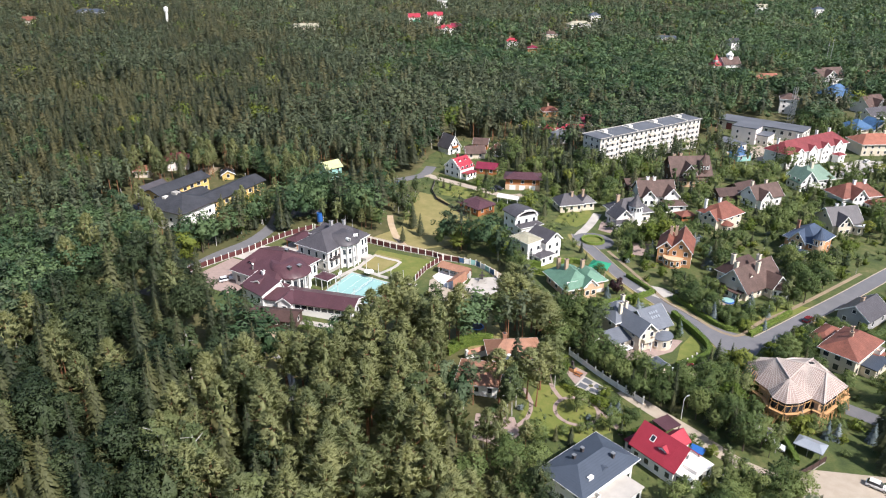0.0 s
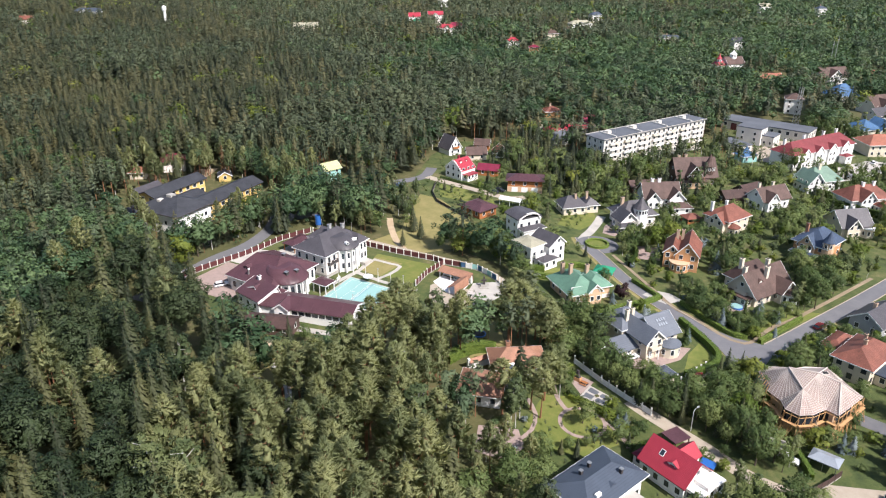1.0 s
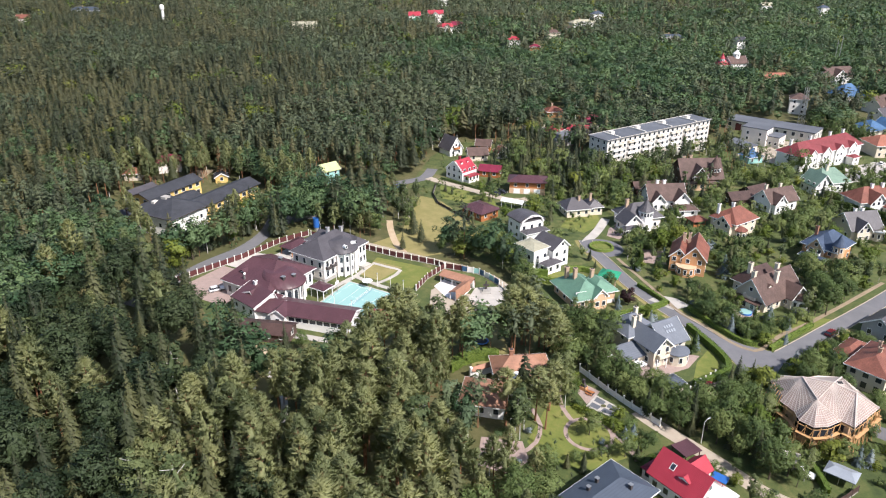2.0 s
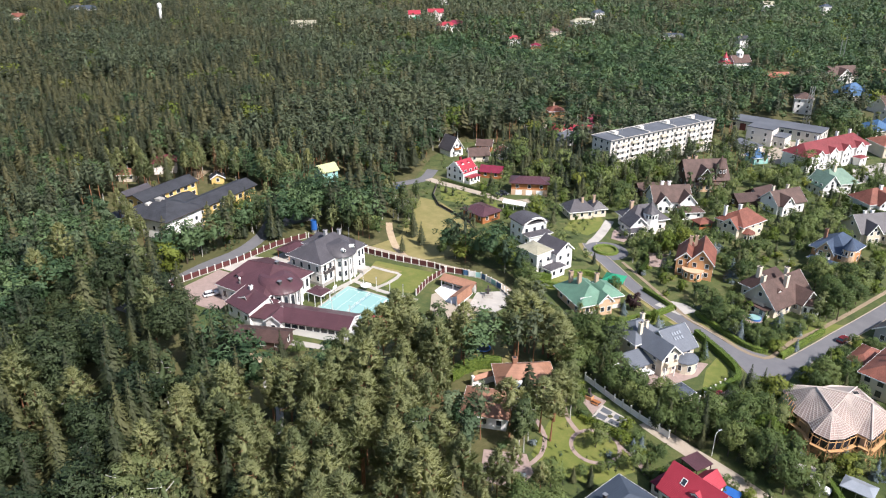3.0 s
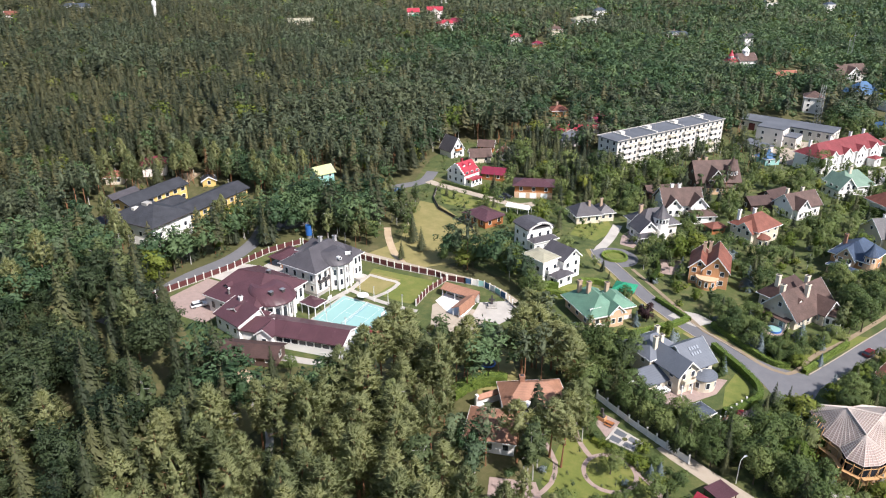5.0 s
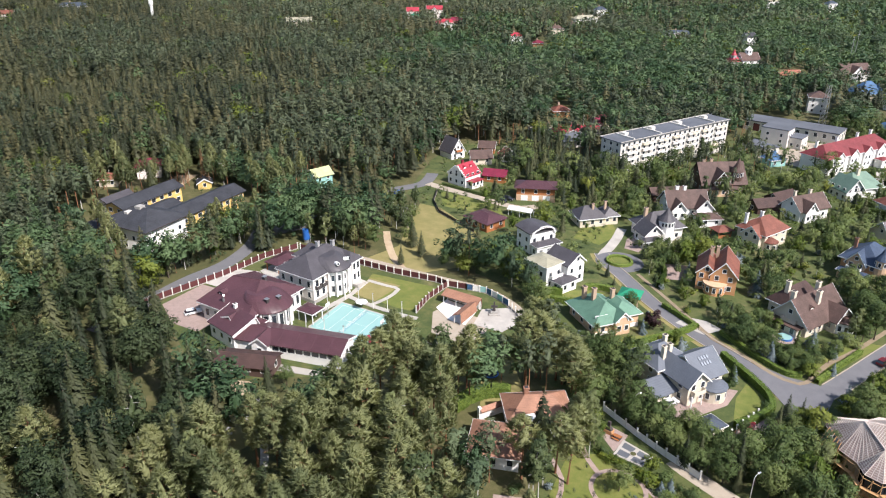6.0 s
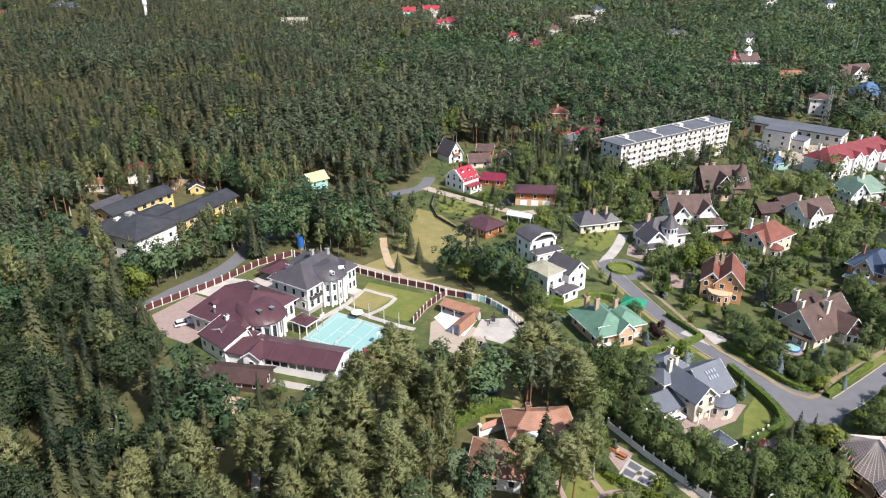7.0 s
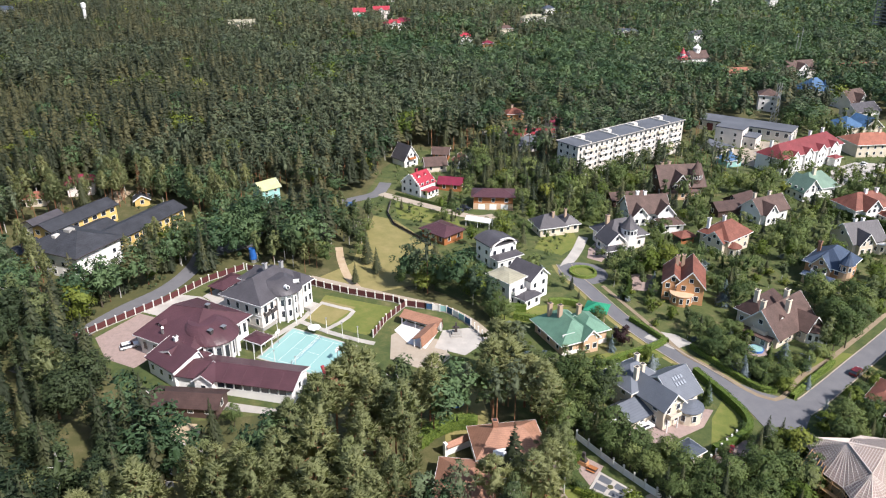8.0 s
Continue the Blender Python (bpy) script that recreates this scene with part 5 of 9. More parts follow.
wing(th, -1.8, 3.4, 1.0, 7.5, 5.0, "gable", 2.8, "cream", "redbrown", "x", over=0.5, floors=2, wins=(1, 0, 1, 2))
bay(th, 2.6, -0.4, 2.4, 3.0, "cream", "redbrown", rh=1.3, wins=4)
for x, y in ((1.0, 8.6), (6.5, 6.5)):
    chimney(th, x, y, 7, 10.6, 0.9, "white")
th = house("house", 125.8, 284.5, 24, "white house with a brown roof and twin white gables", "house", (14, 9))
wing(th, 0, 14, 0, 9, 4.4, "gable", 4.0, "white", "brown", "x", over=0.7, floors=1, wins=(3, 2, 3, 2))
wing(th, 1.0, 6.5, -1.8, 5, 4.4, "gable", 3.2, "white", "brown", "y", over=0.5, floors=1, wins=(2, 0, 0, 0))
for x, y in ((2.6, 6.2), (9.0, 5.2)):
    chimney(th, x, y, 7, 9.8, 0.9, "cream")
th = house("garage", 113.0, 291.0, 14, "low garage with a rounded brown roof", "garage", (10, 7))
wing(th, 0, 10, 0, 7, 2.7, "gable", 2.2, "darkbrown", "darkbrown", "x", over=0.5, floors=1, wins=(0, 1, 0, 1), trim=None)
th = house("garage", 124.0, 298.0, 30, "low garage with a brown pitched roof", "garage", (11, 8))
wing(th, 0, 10.5, 0, 7.5, 2.8, "gable", 2.4, "darkbrown", "darkbrown", "x", over=0.5, floors=1, wins=(0, 1, 0, 1), trim=None)
th = house("house", 154.0, 309.0, 16, "white house with a pale moss-green roof", "house", (18, 14))
wing(th, 4, 18, 1, 13, 4.2, "hip", 5.2, "white", "moss", over=0.8, ridge=4.6, floors=1, wins=(4, 3, 3, 0))
wing(th, 0, 8, -0.5, 9, 4.4, "gable", 4.4, "white", "moss", "y", over=0.7, floors=2, wins=(3, 0, 2, 3))
chimney(th, 9.5, 6, 7, 11.0, 1.1, "cream")
th = house("cottage", 43.5, 271.5, 15, "ivy-covered cottage with a dark grey roof", "cottage", (15, 9))
wing(th, 0, 9.5, 0, 8.5, 3.0, "hip", 3.6, "cream", "grey", over=0.7, ridge=3.8, floors=1, wins=(3, 1, 3, 2))
wing(th, 9.5, 15, 1, 8, 2.8, "hip", 2.6, "cream", "grey", over=0.6, ridge=2.6, floors=1, wins=(2, 2, 2, 0))
for x, y in ((5.8, 3.0), (11.2, 4.4)):
    chimney(th, x, y, 4.4, 7.4, 0.8, "chimney")
th = house("house", 145.5, 258.5, 12, "cream house with a dark grey gabled roof", "house", (13, 11))
wing(th, 0, 12.5, 0, 11, 4.4, "gable", 4.8, "cream", "grey", "x", over=0.7, floors=1, wins=(3, 2, 3, 2))
wing(th, 1.2, 6.6, -1.6, 5, 4.6, "gable", 3.2, "cream", "grey", "y", over=0.6, floors=2, wins=(2, 0, 0, 0))
bay(th, 11.2, 0.5, 2.4, 3.2, "cream", "trim", rh=0.4, wins=4)
for x, y in ((4.5, 6), (7.5, 6)):
    chimney(th, x, y, 7, 10.2, 0.9, "white")
th = house("house", 163.5, 286.0, 14, "white house with red-brown roofs on several gables", "house", (18, 15))
wing(th, 0, 18, 2, 13, 4.6, "hip", 4.8, "white", "redbrown", over=0.8, ridge=5.5, floors=1, wins=(4, 3, 4, 3))
wing(th, 3, 10, 0, 8, 5.0, "gable", 3.6, "white", "redbrown", "y", over=0.6, floors=2, wins=(3, 0, 0, 0))
wing(th, 9, 20, -5, 1, 3.0, "hip", 2.2, "cream", "redbrown", over=0.6, floors=1, wins=(3, 1, 0, 1))
for x, y in ((8, 7), (13, 7)):
    chimney(th, x, y, 7, 10.4, 1.0, "white")

# red-roofed hotel, block of flats and works buildings
th = house("hotel", 160.5, 341.0, 31, "long white building with a bright red mansard roof", "hotel", (50, 14))
wing(th, 0, 46, 0, 13, 7.2, "hip", 5.0, "white", "hotel_red", over=0.7, ridge=5.2, floors=2, wins=(13, 3, 12, 3), z0=1.2, ww=1.2, wh=1.8)
for k in range(9):
    part("pilaster", box(1.8 + 5.2 * k, 2.4 + 5.2 * k, -0.35, -0.004, -1.0, 7.1), "white", th)
for x in (8, 18, 28, 38):
    wing(th, x - 2.6, x + 2.6, -0.9, 6.0, 7.4, "gable", 2.2, "white", "hotel_red", "y", over=0.4, floors=2, wins=(2, 0, 0, 0), z0=1.2)
for x in (3, 17, 32, 42):
    chimney(th, x, 8.6, 9.5, 13.2, 1.0, "white")
wing(th, 34, 39, -4.6, -1.0, 3.0, "hip", 1.2, "white", "hotel_red", over=0.5, floors=1, wins=(1, 0, 0, 0))

th = house("apartment_block", 69.0, 334.0, 35.0, "five-storey white block of flats with a flat grey roof", "apartment building", (77, 13))
walls(th, 0, 71.5, 0, 11.5, 13.6, "panel", low=-2)
roof = part("roof", box(-0.5, 72.0, -0.6, 12.1, 13.604, 13.95), "felt", th)
for x in (9, 26, 44, 62):
    part("roof_vent", box(x - 1.2, x - 0.5, 0.3, 11.2, 13.96, 14.5), "panel", roof)
    part("stair_head", box(x - 0.48, x + 2.0, 6.4, 8.8, 13.96, 15.3), "panel", roof)
    part("aerial", add_rod(bmesh.new(), (x + 4, 6, 13.9), (x + 4, 6, 16.8), 0.05, n=5), "steel", roof)
for y0, y1 in ((-0.62, -0.35), (11.9, 12.15)):
    part("parapet", box(-0.5, 72.0, y0, y1, 13.952, 14.2), "concrete", roof)
for f in range(5):
    z = 1.1 + 2.68 * f
    for k in range(22):
        add_window(th, 1.7 + 3.24 * k, 0, z, 0, 1.25, 1.4)
    for k in range(3):
        add_window(th, 0, 2.0 + 3.7 * k, z, -90, 1.2, 1.4)
    for k in range(22):
        if f and k % 6 in (1, 2, 4, 5):
            balcony(th, 1.7 + 3.24 * k, -0.02, z - 1.0, 0, 3.0, 1.1, ("white", "panel", "white", "pinkwhite", "cream", "white")[(k * 3 + f) % 6])
    if f:
        part("panel_joint", box(0, 71.5, -0.03, -0.004, z - 1.15, z - 1.05), "concrete", th)

th = house("works_hall", 152.0, 420.0, -38.5, "long low works hall with a grey flat roof", "industrial building", (48, 15))
wing(th, 0, 47, 0, 14.5, 4.8, "flat", 0.5, "panel", "felt", floors=1, wins=(11, 3, 8, 3), ww=1.6, wh=2.0, z0=2.0, over=0.25)
for x in (7, 12):
    part("gate", box(x - 1.6, x + 1.6, -0.14, -0.004, 0, 3.8), "fence_red", th)
th = house("works_block", 150.5, 391.5, -40, "pale three-storey works block with small square windows", "industrial building", (13, 20))
wing(th, 0, 13, 0, 9, 8.4, "flat", 0.4, "pinkwhite", "felt", floors=2, wins=(2, 3, 2, 2), over=0.2, z0=2.2)
wing(th, 13.1, 19, 2, 12, 5.0, "flat", 0.4, "panel", "felt", floors=1, wins=(2, 2, 2, 0), over=0.2)
th = house("works_shed", 138.5, 382.0, -64, "low pale shed with a dark flat roof", "shed", (15, 9))
wing(th, 0, 15, 0, 8, 3.2, "flat", 0.4, "panel", "felt", floors=1, wins=(3, 2, 2, 1), over=0.3)
th = house("kiosk", 141.0, 351.5, 20, "small light blue roofed house with a pointed roof", "house", (9, 8))
wing(th, 0, 8, 0, 7, 3.0, "hip", 2.6, "teal", "blue", over=0.6, floors=1, wins=(2, 2, 2, 2))
turret(th, 4, 3.5, 1.2, 5.0, 2.6, "teal", "blue", z0=3.5, wins=2)
th = house("house", 211.0, 370.0, 5, "cream two-storey house with an orange-red hipped roof", "house", (22, 14))
wing(th, 0, 22, 0, 14, 6.0, "hip", 4.0, "cream", "orange", over=0.9, ridge=6, floors=2, wins=(6, 3, 5, 3))
chimney(th, 15, 7, 9, 11.4, 1.1, "cream")
th = house("house", 224.0, 404.0, 15, "cream house with a bright blue metal roof", "house", (22, 14))
wing(th, 0, 12, 0, 13, 5.0, "hip", 4.6, "cream", "blue", over=0.8, floors=2, wins=(3, 3, 3, 3))
wing(th, 10, 22, -2, 10, 5.0, "gable", 4.6, "cream", "blue", "y", over=0.8, floors=2, wins=(3, 3, 3, 0))
th = house("house", 250.0, 438.0, 20, "house with a slate-grey roof behind the blue roofs", "house", (18, 12))
wing(th, 0, 18, 0, 12, 5.0, "gable", 4.0, "white", "grey", "x", floors=2, wins=(4, 2, 4, 2))
th = house("house", 262.0, 466.0, 25, "white house with steep maroon-brown roofs", "house", (16, 14))
wing(th, 0, 16, 0, 13, 5.0, "gable", 5.6, "white", "brown", "x", floors=2, wins=(3, 2, 3, 2))
wing(th, 5, 11, -2, 6, 5.0, "gable", 4.2, "white", "brown", "y", floors=2, wins=(2, 0, 0, 0))
th = house("castle_house", 252.0, 498.0, 10, "fanciful house with a pointed blue tent roof", "house", (18, 14))
wing(th, 0, 18, 0, 13, 4.0, "hip", 7.4, "cream", "blue", over=1.2, ridge=8.5, floors=1, wins=(4, 3, 4, 3))
for x, y in ((4, 3), (14, 3)):
    turret(th, x, y, 1.6, 6.0, 4.6, "cream", "blue", z0=2, wins=2)
th = house("castle_house", 202.0, 588.0, 12, "white turreted house with red roofs", "house", (26, 14))
wing(th, 8, 22, 0, 12, 8.0, "gable", 4.5, "white", "brown", "x", floors=2, wins=(4, 2, 4, 2))
wing(th, 0, 9, 2, 11, 6.5, "hip", 4.5, "white", "red", floors=2, wins=(2, 2, 2, 2))
turret(th, 15, 6, 2.6, 14.5, 3.0, "white", "white", wins=3)
turret(th, 3.5, 6, 1.8, 11.0, 4.5, "white", "red", wins=3)
th = house("house", 271.0, 562.0, 14, "white house with a brown roof and a broad front gable", "house", (24, 14))
wing(th, 0, 24, 0, 14, 5.0, "gable", 6.0, "white", "brown", "x", floors=2, wins=(5, 2, 5, 2))
wing(th, 6, 16, -2, 6, 5.4, "gable", 4.8, "white", "brown", "y", floors=2, wins=(4, 0, 0, 0))
th = house("row_house", 318.0, 584.0, 4, "long low building with an orange tiled roof", "house", (34, 10))
wing(th, 0, 34, 0, 10, 3.6, "gable", 3.2, "cream", "orange", "x", floors=1, wins=(7, 2, 7, 2))
th = house("row_house", 226.0, 560.0, 6, "low building with an orange roof among trees", "house", (20, 9))
wing(th, 0, 16, 0, 9, 3.6, "gable", 2.6, "cream", "orange", "x", floors=1, wins=(4, 2, 4, 2))
th = house("house", 204.0, 462.0, -20, "tall white house with a brown roof at the forest edge", "house", (9, 9))
wing(th, 0, 10, 0, 10, 9.0, "hip", 3.4, "white", "brown", floors=3, wins=(2, 2, 2, 2))

# far houses between the woods
for x, y, ang, w, d, h, wall, rf, words in (
        (-60, 830, 5, 18, 14, 10, "white", "red", "far white house with a red roof"), (-40, 836, 10, 24, 14, 12, "pinkwhite", "red", "far house with a broad red roof"),
        (-55, 800, 0, 16, 12, 8, "white", "bright_green", "far white house with a green roof"), (-26, 748, 15, 26, 14, 9, "white", "red", "far white house with bright red roofs"),
        (-12, 770, 5, 16, 12, 9, "pinkwhite", "magenta", "far pale house with a crimson roof"), (-170, 742, 8, 34, 14, 6, "cream", "beige_roof", "far long pale building on bare ground"),
        (39, 684, 10, 18, 12, 8, "white", "red", "far white house with a red roof"), (58, 655, -5, 12, 10, 7, "brick", "magenta", "far small house with a crimson roof"),
        (80, 728, 12, 18, 12, 10, "cream", "brown", "far cream house with a brown roof"), (104, 770, 12, 12, 10, 9, "cream", "brown", "far cream house with a brown roof"),
        (112, 815, 18, 36, 14, 9, "white", "beige_roof", "far long white building"), (186, 742, -8, 34, 12, 7, "pinkwhite", "slate", "far low building with a grey roof"),
        (-432, 728, 10, 18, 12, 8, "pinkwhite", "redbrown", "far house with a red-brown roof in the woods"), (-420, 800, 5, 44, 16, 7, "grey_wall", "slate", "far low grey building in the woods"),
        (400, 1050, 10, 22, 14, 12, "white", "beige_roof", "far white block above the trees"), (150, 900, 20, 20, 14, 10, "white", "slate", "far white house above the trees"),
        (250, 700, 20, 14, 12, 13, "white", "charcoal", "far white house above the trees"), (-35, 1010, 10, 20, 14, 12, "white", "slate", "far pale building above the trees"),
        (470, 1030, 12, 18, 14, 13, "white", "slate", "far white house above the trees"), (47, 388, -8, 22, 8, 3.2, "cream", "red", "long low outbuilding with a bright red roof"),
        (71, 403, 15, 11, 9, 4.6, "pinkwhite", "magenta", "house with a crimson hipped roof"), (50, 370, 20, 10, 8, 3.4, "panel", "felt", "grey sheet-roofed shed beside the flats"),
        (58, 378, -30, 13, 9, 4.0, "panel", "grey", "grey-roofed shed beside the block of flats"), (36, 396, 5, 26, 5, 1.6, "cream", "beige_roof", "low pale shed at the forest edge"),
        (52, 430, 8, 9, 8, 3.2, "brick", "redbrown", "small brick house at the forest edge"), (122, 184, 38, 12, 9, 3.6, "grey_wall", "grey", "house with a plain grey roof behind a hedge")):
    if y > 600:
        x, y, w, d, h = x + w * 0.16, y + d * 0.16, w * 0.68, d * 0.68, h * 0.78
    th = house("house", x, y, ang, words, "house", (w, d))
    kind_roof = "gable" if (x + y) % 3 < 1.5 else "hip"
    wing(th, 0, w, 0, d, h, kind_roof, min(w, d) * 0.34, wall, rf, "x", floors=max(1, int(h / 3.2)), wins=(max(2, int(w / 4.5)), 2, 2, 2))
    if w > 15:
        wing(th, w * 0.3, w * 0.6, -1.8, d * 0.5, h, "gable", min(w, d) * 0.22, wall, rf, "y", floors=max(1, int(h / 3.2)), wins=(2, 0, 0, 0))
    chimney(th, w * 0.4, d * 0.55, h + 0.5, h + min(w, d) * 0.34 + 1.2, 0.9, "chimney")

# ---- near houses at the foot of the slope ----
th = house("house", 12.0, 154.5, 6, "white house with terracotta hipped roof and round stair bay", "house", (13, 9))
wing(th, 0, 13, 0, 9, 4.4, "hip", 3.2, "white", "terracotta", over=0.7, ridge=4.4, floors=1, wins=(3, 2, 3, 2))
bay(th, 5.0, -0.2, 2.0, 5.2, "white", "trim", rh=0.3, wins=3)
chimney(th, 4.2, 5.4, 6, 8.6, 1.0, "terracotta")
roof_window(th, 8.2, 2.2, 6.0, 33, 0, 0.9, 1.2)
th = house("house", 3.2, 146.0, -10, "low white house with terracotta roof under pines", "house", (10, 11))
wing(th, 0, 10, 0, 10, 3.0, "hip", 2.8, "white", "terracotta", over=0.6, ridge=4.6, floors=1, wins=(3, 2, 3, 2))
th = house("garden_gate", 6.2, 160.5, 30, "terracotta-capped white garden wall with a small arch", "gateway", (7, 2))
part("wall", box(0, 7, 0, 0.4, -0.6, 2.4), "white", th)
gable_roof(th, 0, 7, -0.4, 0.8, 2.4, 0.5, "terracotta", "x", over=0.3, trim=None, name="coping")
part("pillar", box(-0.6, -0.01, -0.2, 0.6, -0.6, 3.2), "white", th)

th = house("house", 28.0, 106.2, 42, "large pale house with a hipped blue-grey metal roof", "house", (17, 10))
wing(th, 0, 16.2, 0, 9.6, 5.4, "hip", 2.3, "white", "slate", over=1.0, ridge=5.0, floors=2, wins=(6, 3, 5, 3))
wing(th, 4.5, 13, -4.8, -0.1, 3.0, "flat", 0.3, "white", "concrete", over=0.3, floors=1, wins=(3, 1, 0, 1))
for x, y in ((5.6, 7.0), (8.6, 7.4), (12.0, 2.2)):
    slim_vent(th, x, y, 7.3, 0.6)
part("roof_box", box(3.2, 4.6, 1.0, 1.7, 5.9, 7.0), "white", th)
dormer(th, 8.4, 1.4, 5.4, 0, 1.6, 0.9, 0.4, 2.0, "white", "slate")
balcony(th, 2.2, 0, 3.2, 0, 3.4, 1.4, "white")
part("entrance_canopy", box(16.3, 18.4, 2.5, 6.5, 2.7, 2.95), "slate", th)
th = house("house", 41.6, 124.6, -52, "white house with a bright red metal roof", "house", (15, 9))
wing(th, 0, 10.8, 0, 8.2, 3.9, "gable", 3.7, "white", "red", "x", over=0.6, floors=1, wins=(4, 2, 3, 2), trim=None)
wing(th, 2.2, 6.4, 6.2, 11.2, 3.2, "gable", 1.9, "white", "red", "y", over=0.4, floors=1, wins=(0, 2, 2, 2), trim=None)
wing(th, 10.9, 14.0, 0.8, 8.8, 2.9, "flat", 0.35, "white", "trim", over=0.25, floors=1, wins=(2, 3, 1, 0))
part("parapet", box(10.9, 14.2, 3.0, 6.0, 3.26, 4.2), "white", th)
wing(th, -2.6, -0.1, 1.0, 5.2, 2.5, "hip", 1.0, "pinkwhite", "magenta", over=0.3, floors=1, wins=(1, 0, 1, 1), trim=None)
dormer(th, 6.6, 1.4, 5.0, 0, 2.4, 0.7, 0.6, 2.2, "white", "red")
roof_window(th, 3.4, 2.3, 6.15, 42, 0, 0.9, 1.2)
th = house("carport", 50.6, 131.0, 30, "open carport with a dark crimson roof", "carport", (4.4, 4))
part("roof", box(-0.2, 4.4, -0.2, 4.2, 2.6, 2.78), "maroon", th)
for x in (0.1, 4.1):
    for y in (0.1, 3.9):
        part("post", box(x - 0.08, x + 0.08, y - 0.08, y + 0.08, -0.6, 2.6), "fence_red", th)
th = house("shelter", 78.6, 129.0, -40, "garden shelter with a faceted grey polycarbonate roof", "shelter", (6, 4))
hip_roof(th, 0, 5.6, 0, 3.8, 2.1, 1.0, "polycarb", 0.3, 1.5, None)
for x in (0.2, 2.8, 5.4):
    for y in (0.2, 3.6):
        part("post", box(x - 0.06, x + 0.06, y - 0.06, y + 0.06, -0.6, 2.1), "steel", th)
th = house("house", 105.8, 158.8, 42, "cream two-storey house with a brown hipped roof", "house", (16, 10))
wing(th, 0, 15, 0, 9.0, 5.6, "hip", 3.0, "cream", "redbrown", over=0.8, ridge=4.6, floors=2, wins=(4, 3, 4, 3), frame_mat="dark_trim")
wing(th, 8.5, 18.5, 10.4, 15.4, 2.7, "hip", 1.7, "cream", "redbrown", over=0.5, floors=1, wins=(2, 1, 2, 1))
wing(th, 4, 12, -3.8, -0.1, 2.8, "flat", 0.3, "cream", "slate", over=0.4, floors=1, wins=(3, 1, 0, 1))
chimney(th, 6.4, 4.6, 7.2, 9.6, 0.8, "chimney")
chimney(th, 10.4, 6.0, 6.6, 9.2, 0.7, "chimney")
balcony(th, 13.4, 0, 3.2, 0, 3.0, 1.5, "white")
bay(th, 13.4, -0.2, 1.9, 2.9, "cream", "redbrown", rh=0.5, wins=3)

# ---- trees ----
def unit(v):
    return v / (np.linalg.norm(v, axis=1, keepdims=True) + 1e-9)


def leaf_quads(c, n, size, slim=0.55, soft=None):
    """Leaf sprays, each one blade of three corners: centres c, facings n, sizes, and the soft normals of the crown."""
    k = len(c)
    n = unit(n)
    soft = n if soft is None else unit(soft)
    n = np.where((n * soft).sum(1, keepdims=True) < 0, -n, n)
    u = unit(np.cross(n, nrg.normal(size=(k, 3))))
    v = np.cross(n, u)
    s = size[:, None]
    w = s * slim
    p = np.stack([c - u * s * 0.8 - v * w, c + u * s * 1.25, c - u * s * 0.8 + v * w], 1)
    g = np.cross(p[:, 1] - p[:, 0], p[:, 2] - p[:, 0])
    turn = (g * n).sum(1) < 0
    p[turn] = p[turn][:, [0, 2, 1]]
    return p.reshape(-1, 3), np.arange(3 * k).reshape(-1, 3), np.repeat(soft, 3, 0)


def sphere_dirs(k):
    d = nrg.normal(size=(k, 3))
    return d / np.linalg.norm(d, axis=1, keepdims=True)


def clumps(cs, rs, per, size, squash=0.75, up=0.3, jitter=0.45, slim=0.6, whole=0.5):
    """Loose sprays filling ragged lumps."""
    cs = np.array(cs)
    mid = cs.mean(0)
    span = cs.max(0) - cs.min(0) + 0.5
    C, N, S, G = [], [], [], []
    for c, r in zip(cs, rs):
        d = sphere_dirs(per)
        d[:, 2] = np.where(d[:, 2] < -0.5, -d[:, 2], d[:, 2])
        rad = r * (0.35 + 0.85 * nrg.random((per, 1)) ** 0.6)
        p = c + d * rad * np.array([1, 1, squash]) * nrg.uniform(0.75, 1.25, 3)
        C.append(p)
        N.append(d + nrg.normal(size=(per, 3)) * jitter + np.array([0, 0, up]))
        G.append(d * (1 - whole) + whole * unit((p - mid) / span) + nrg.normal(size=(per, 3)) * 0.16 + np.array([0, 0, up * 0.5]))
        S.append(size * nrg.uniform(0.6, 1.35, per))
    return leaf_quads(np.concatenate(C), np.concatenate(N), np.concatenate(S), slim, np.concatenate(G))


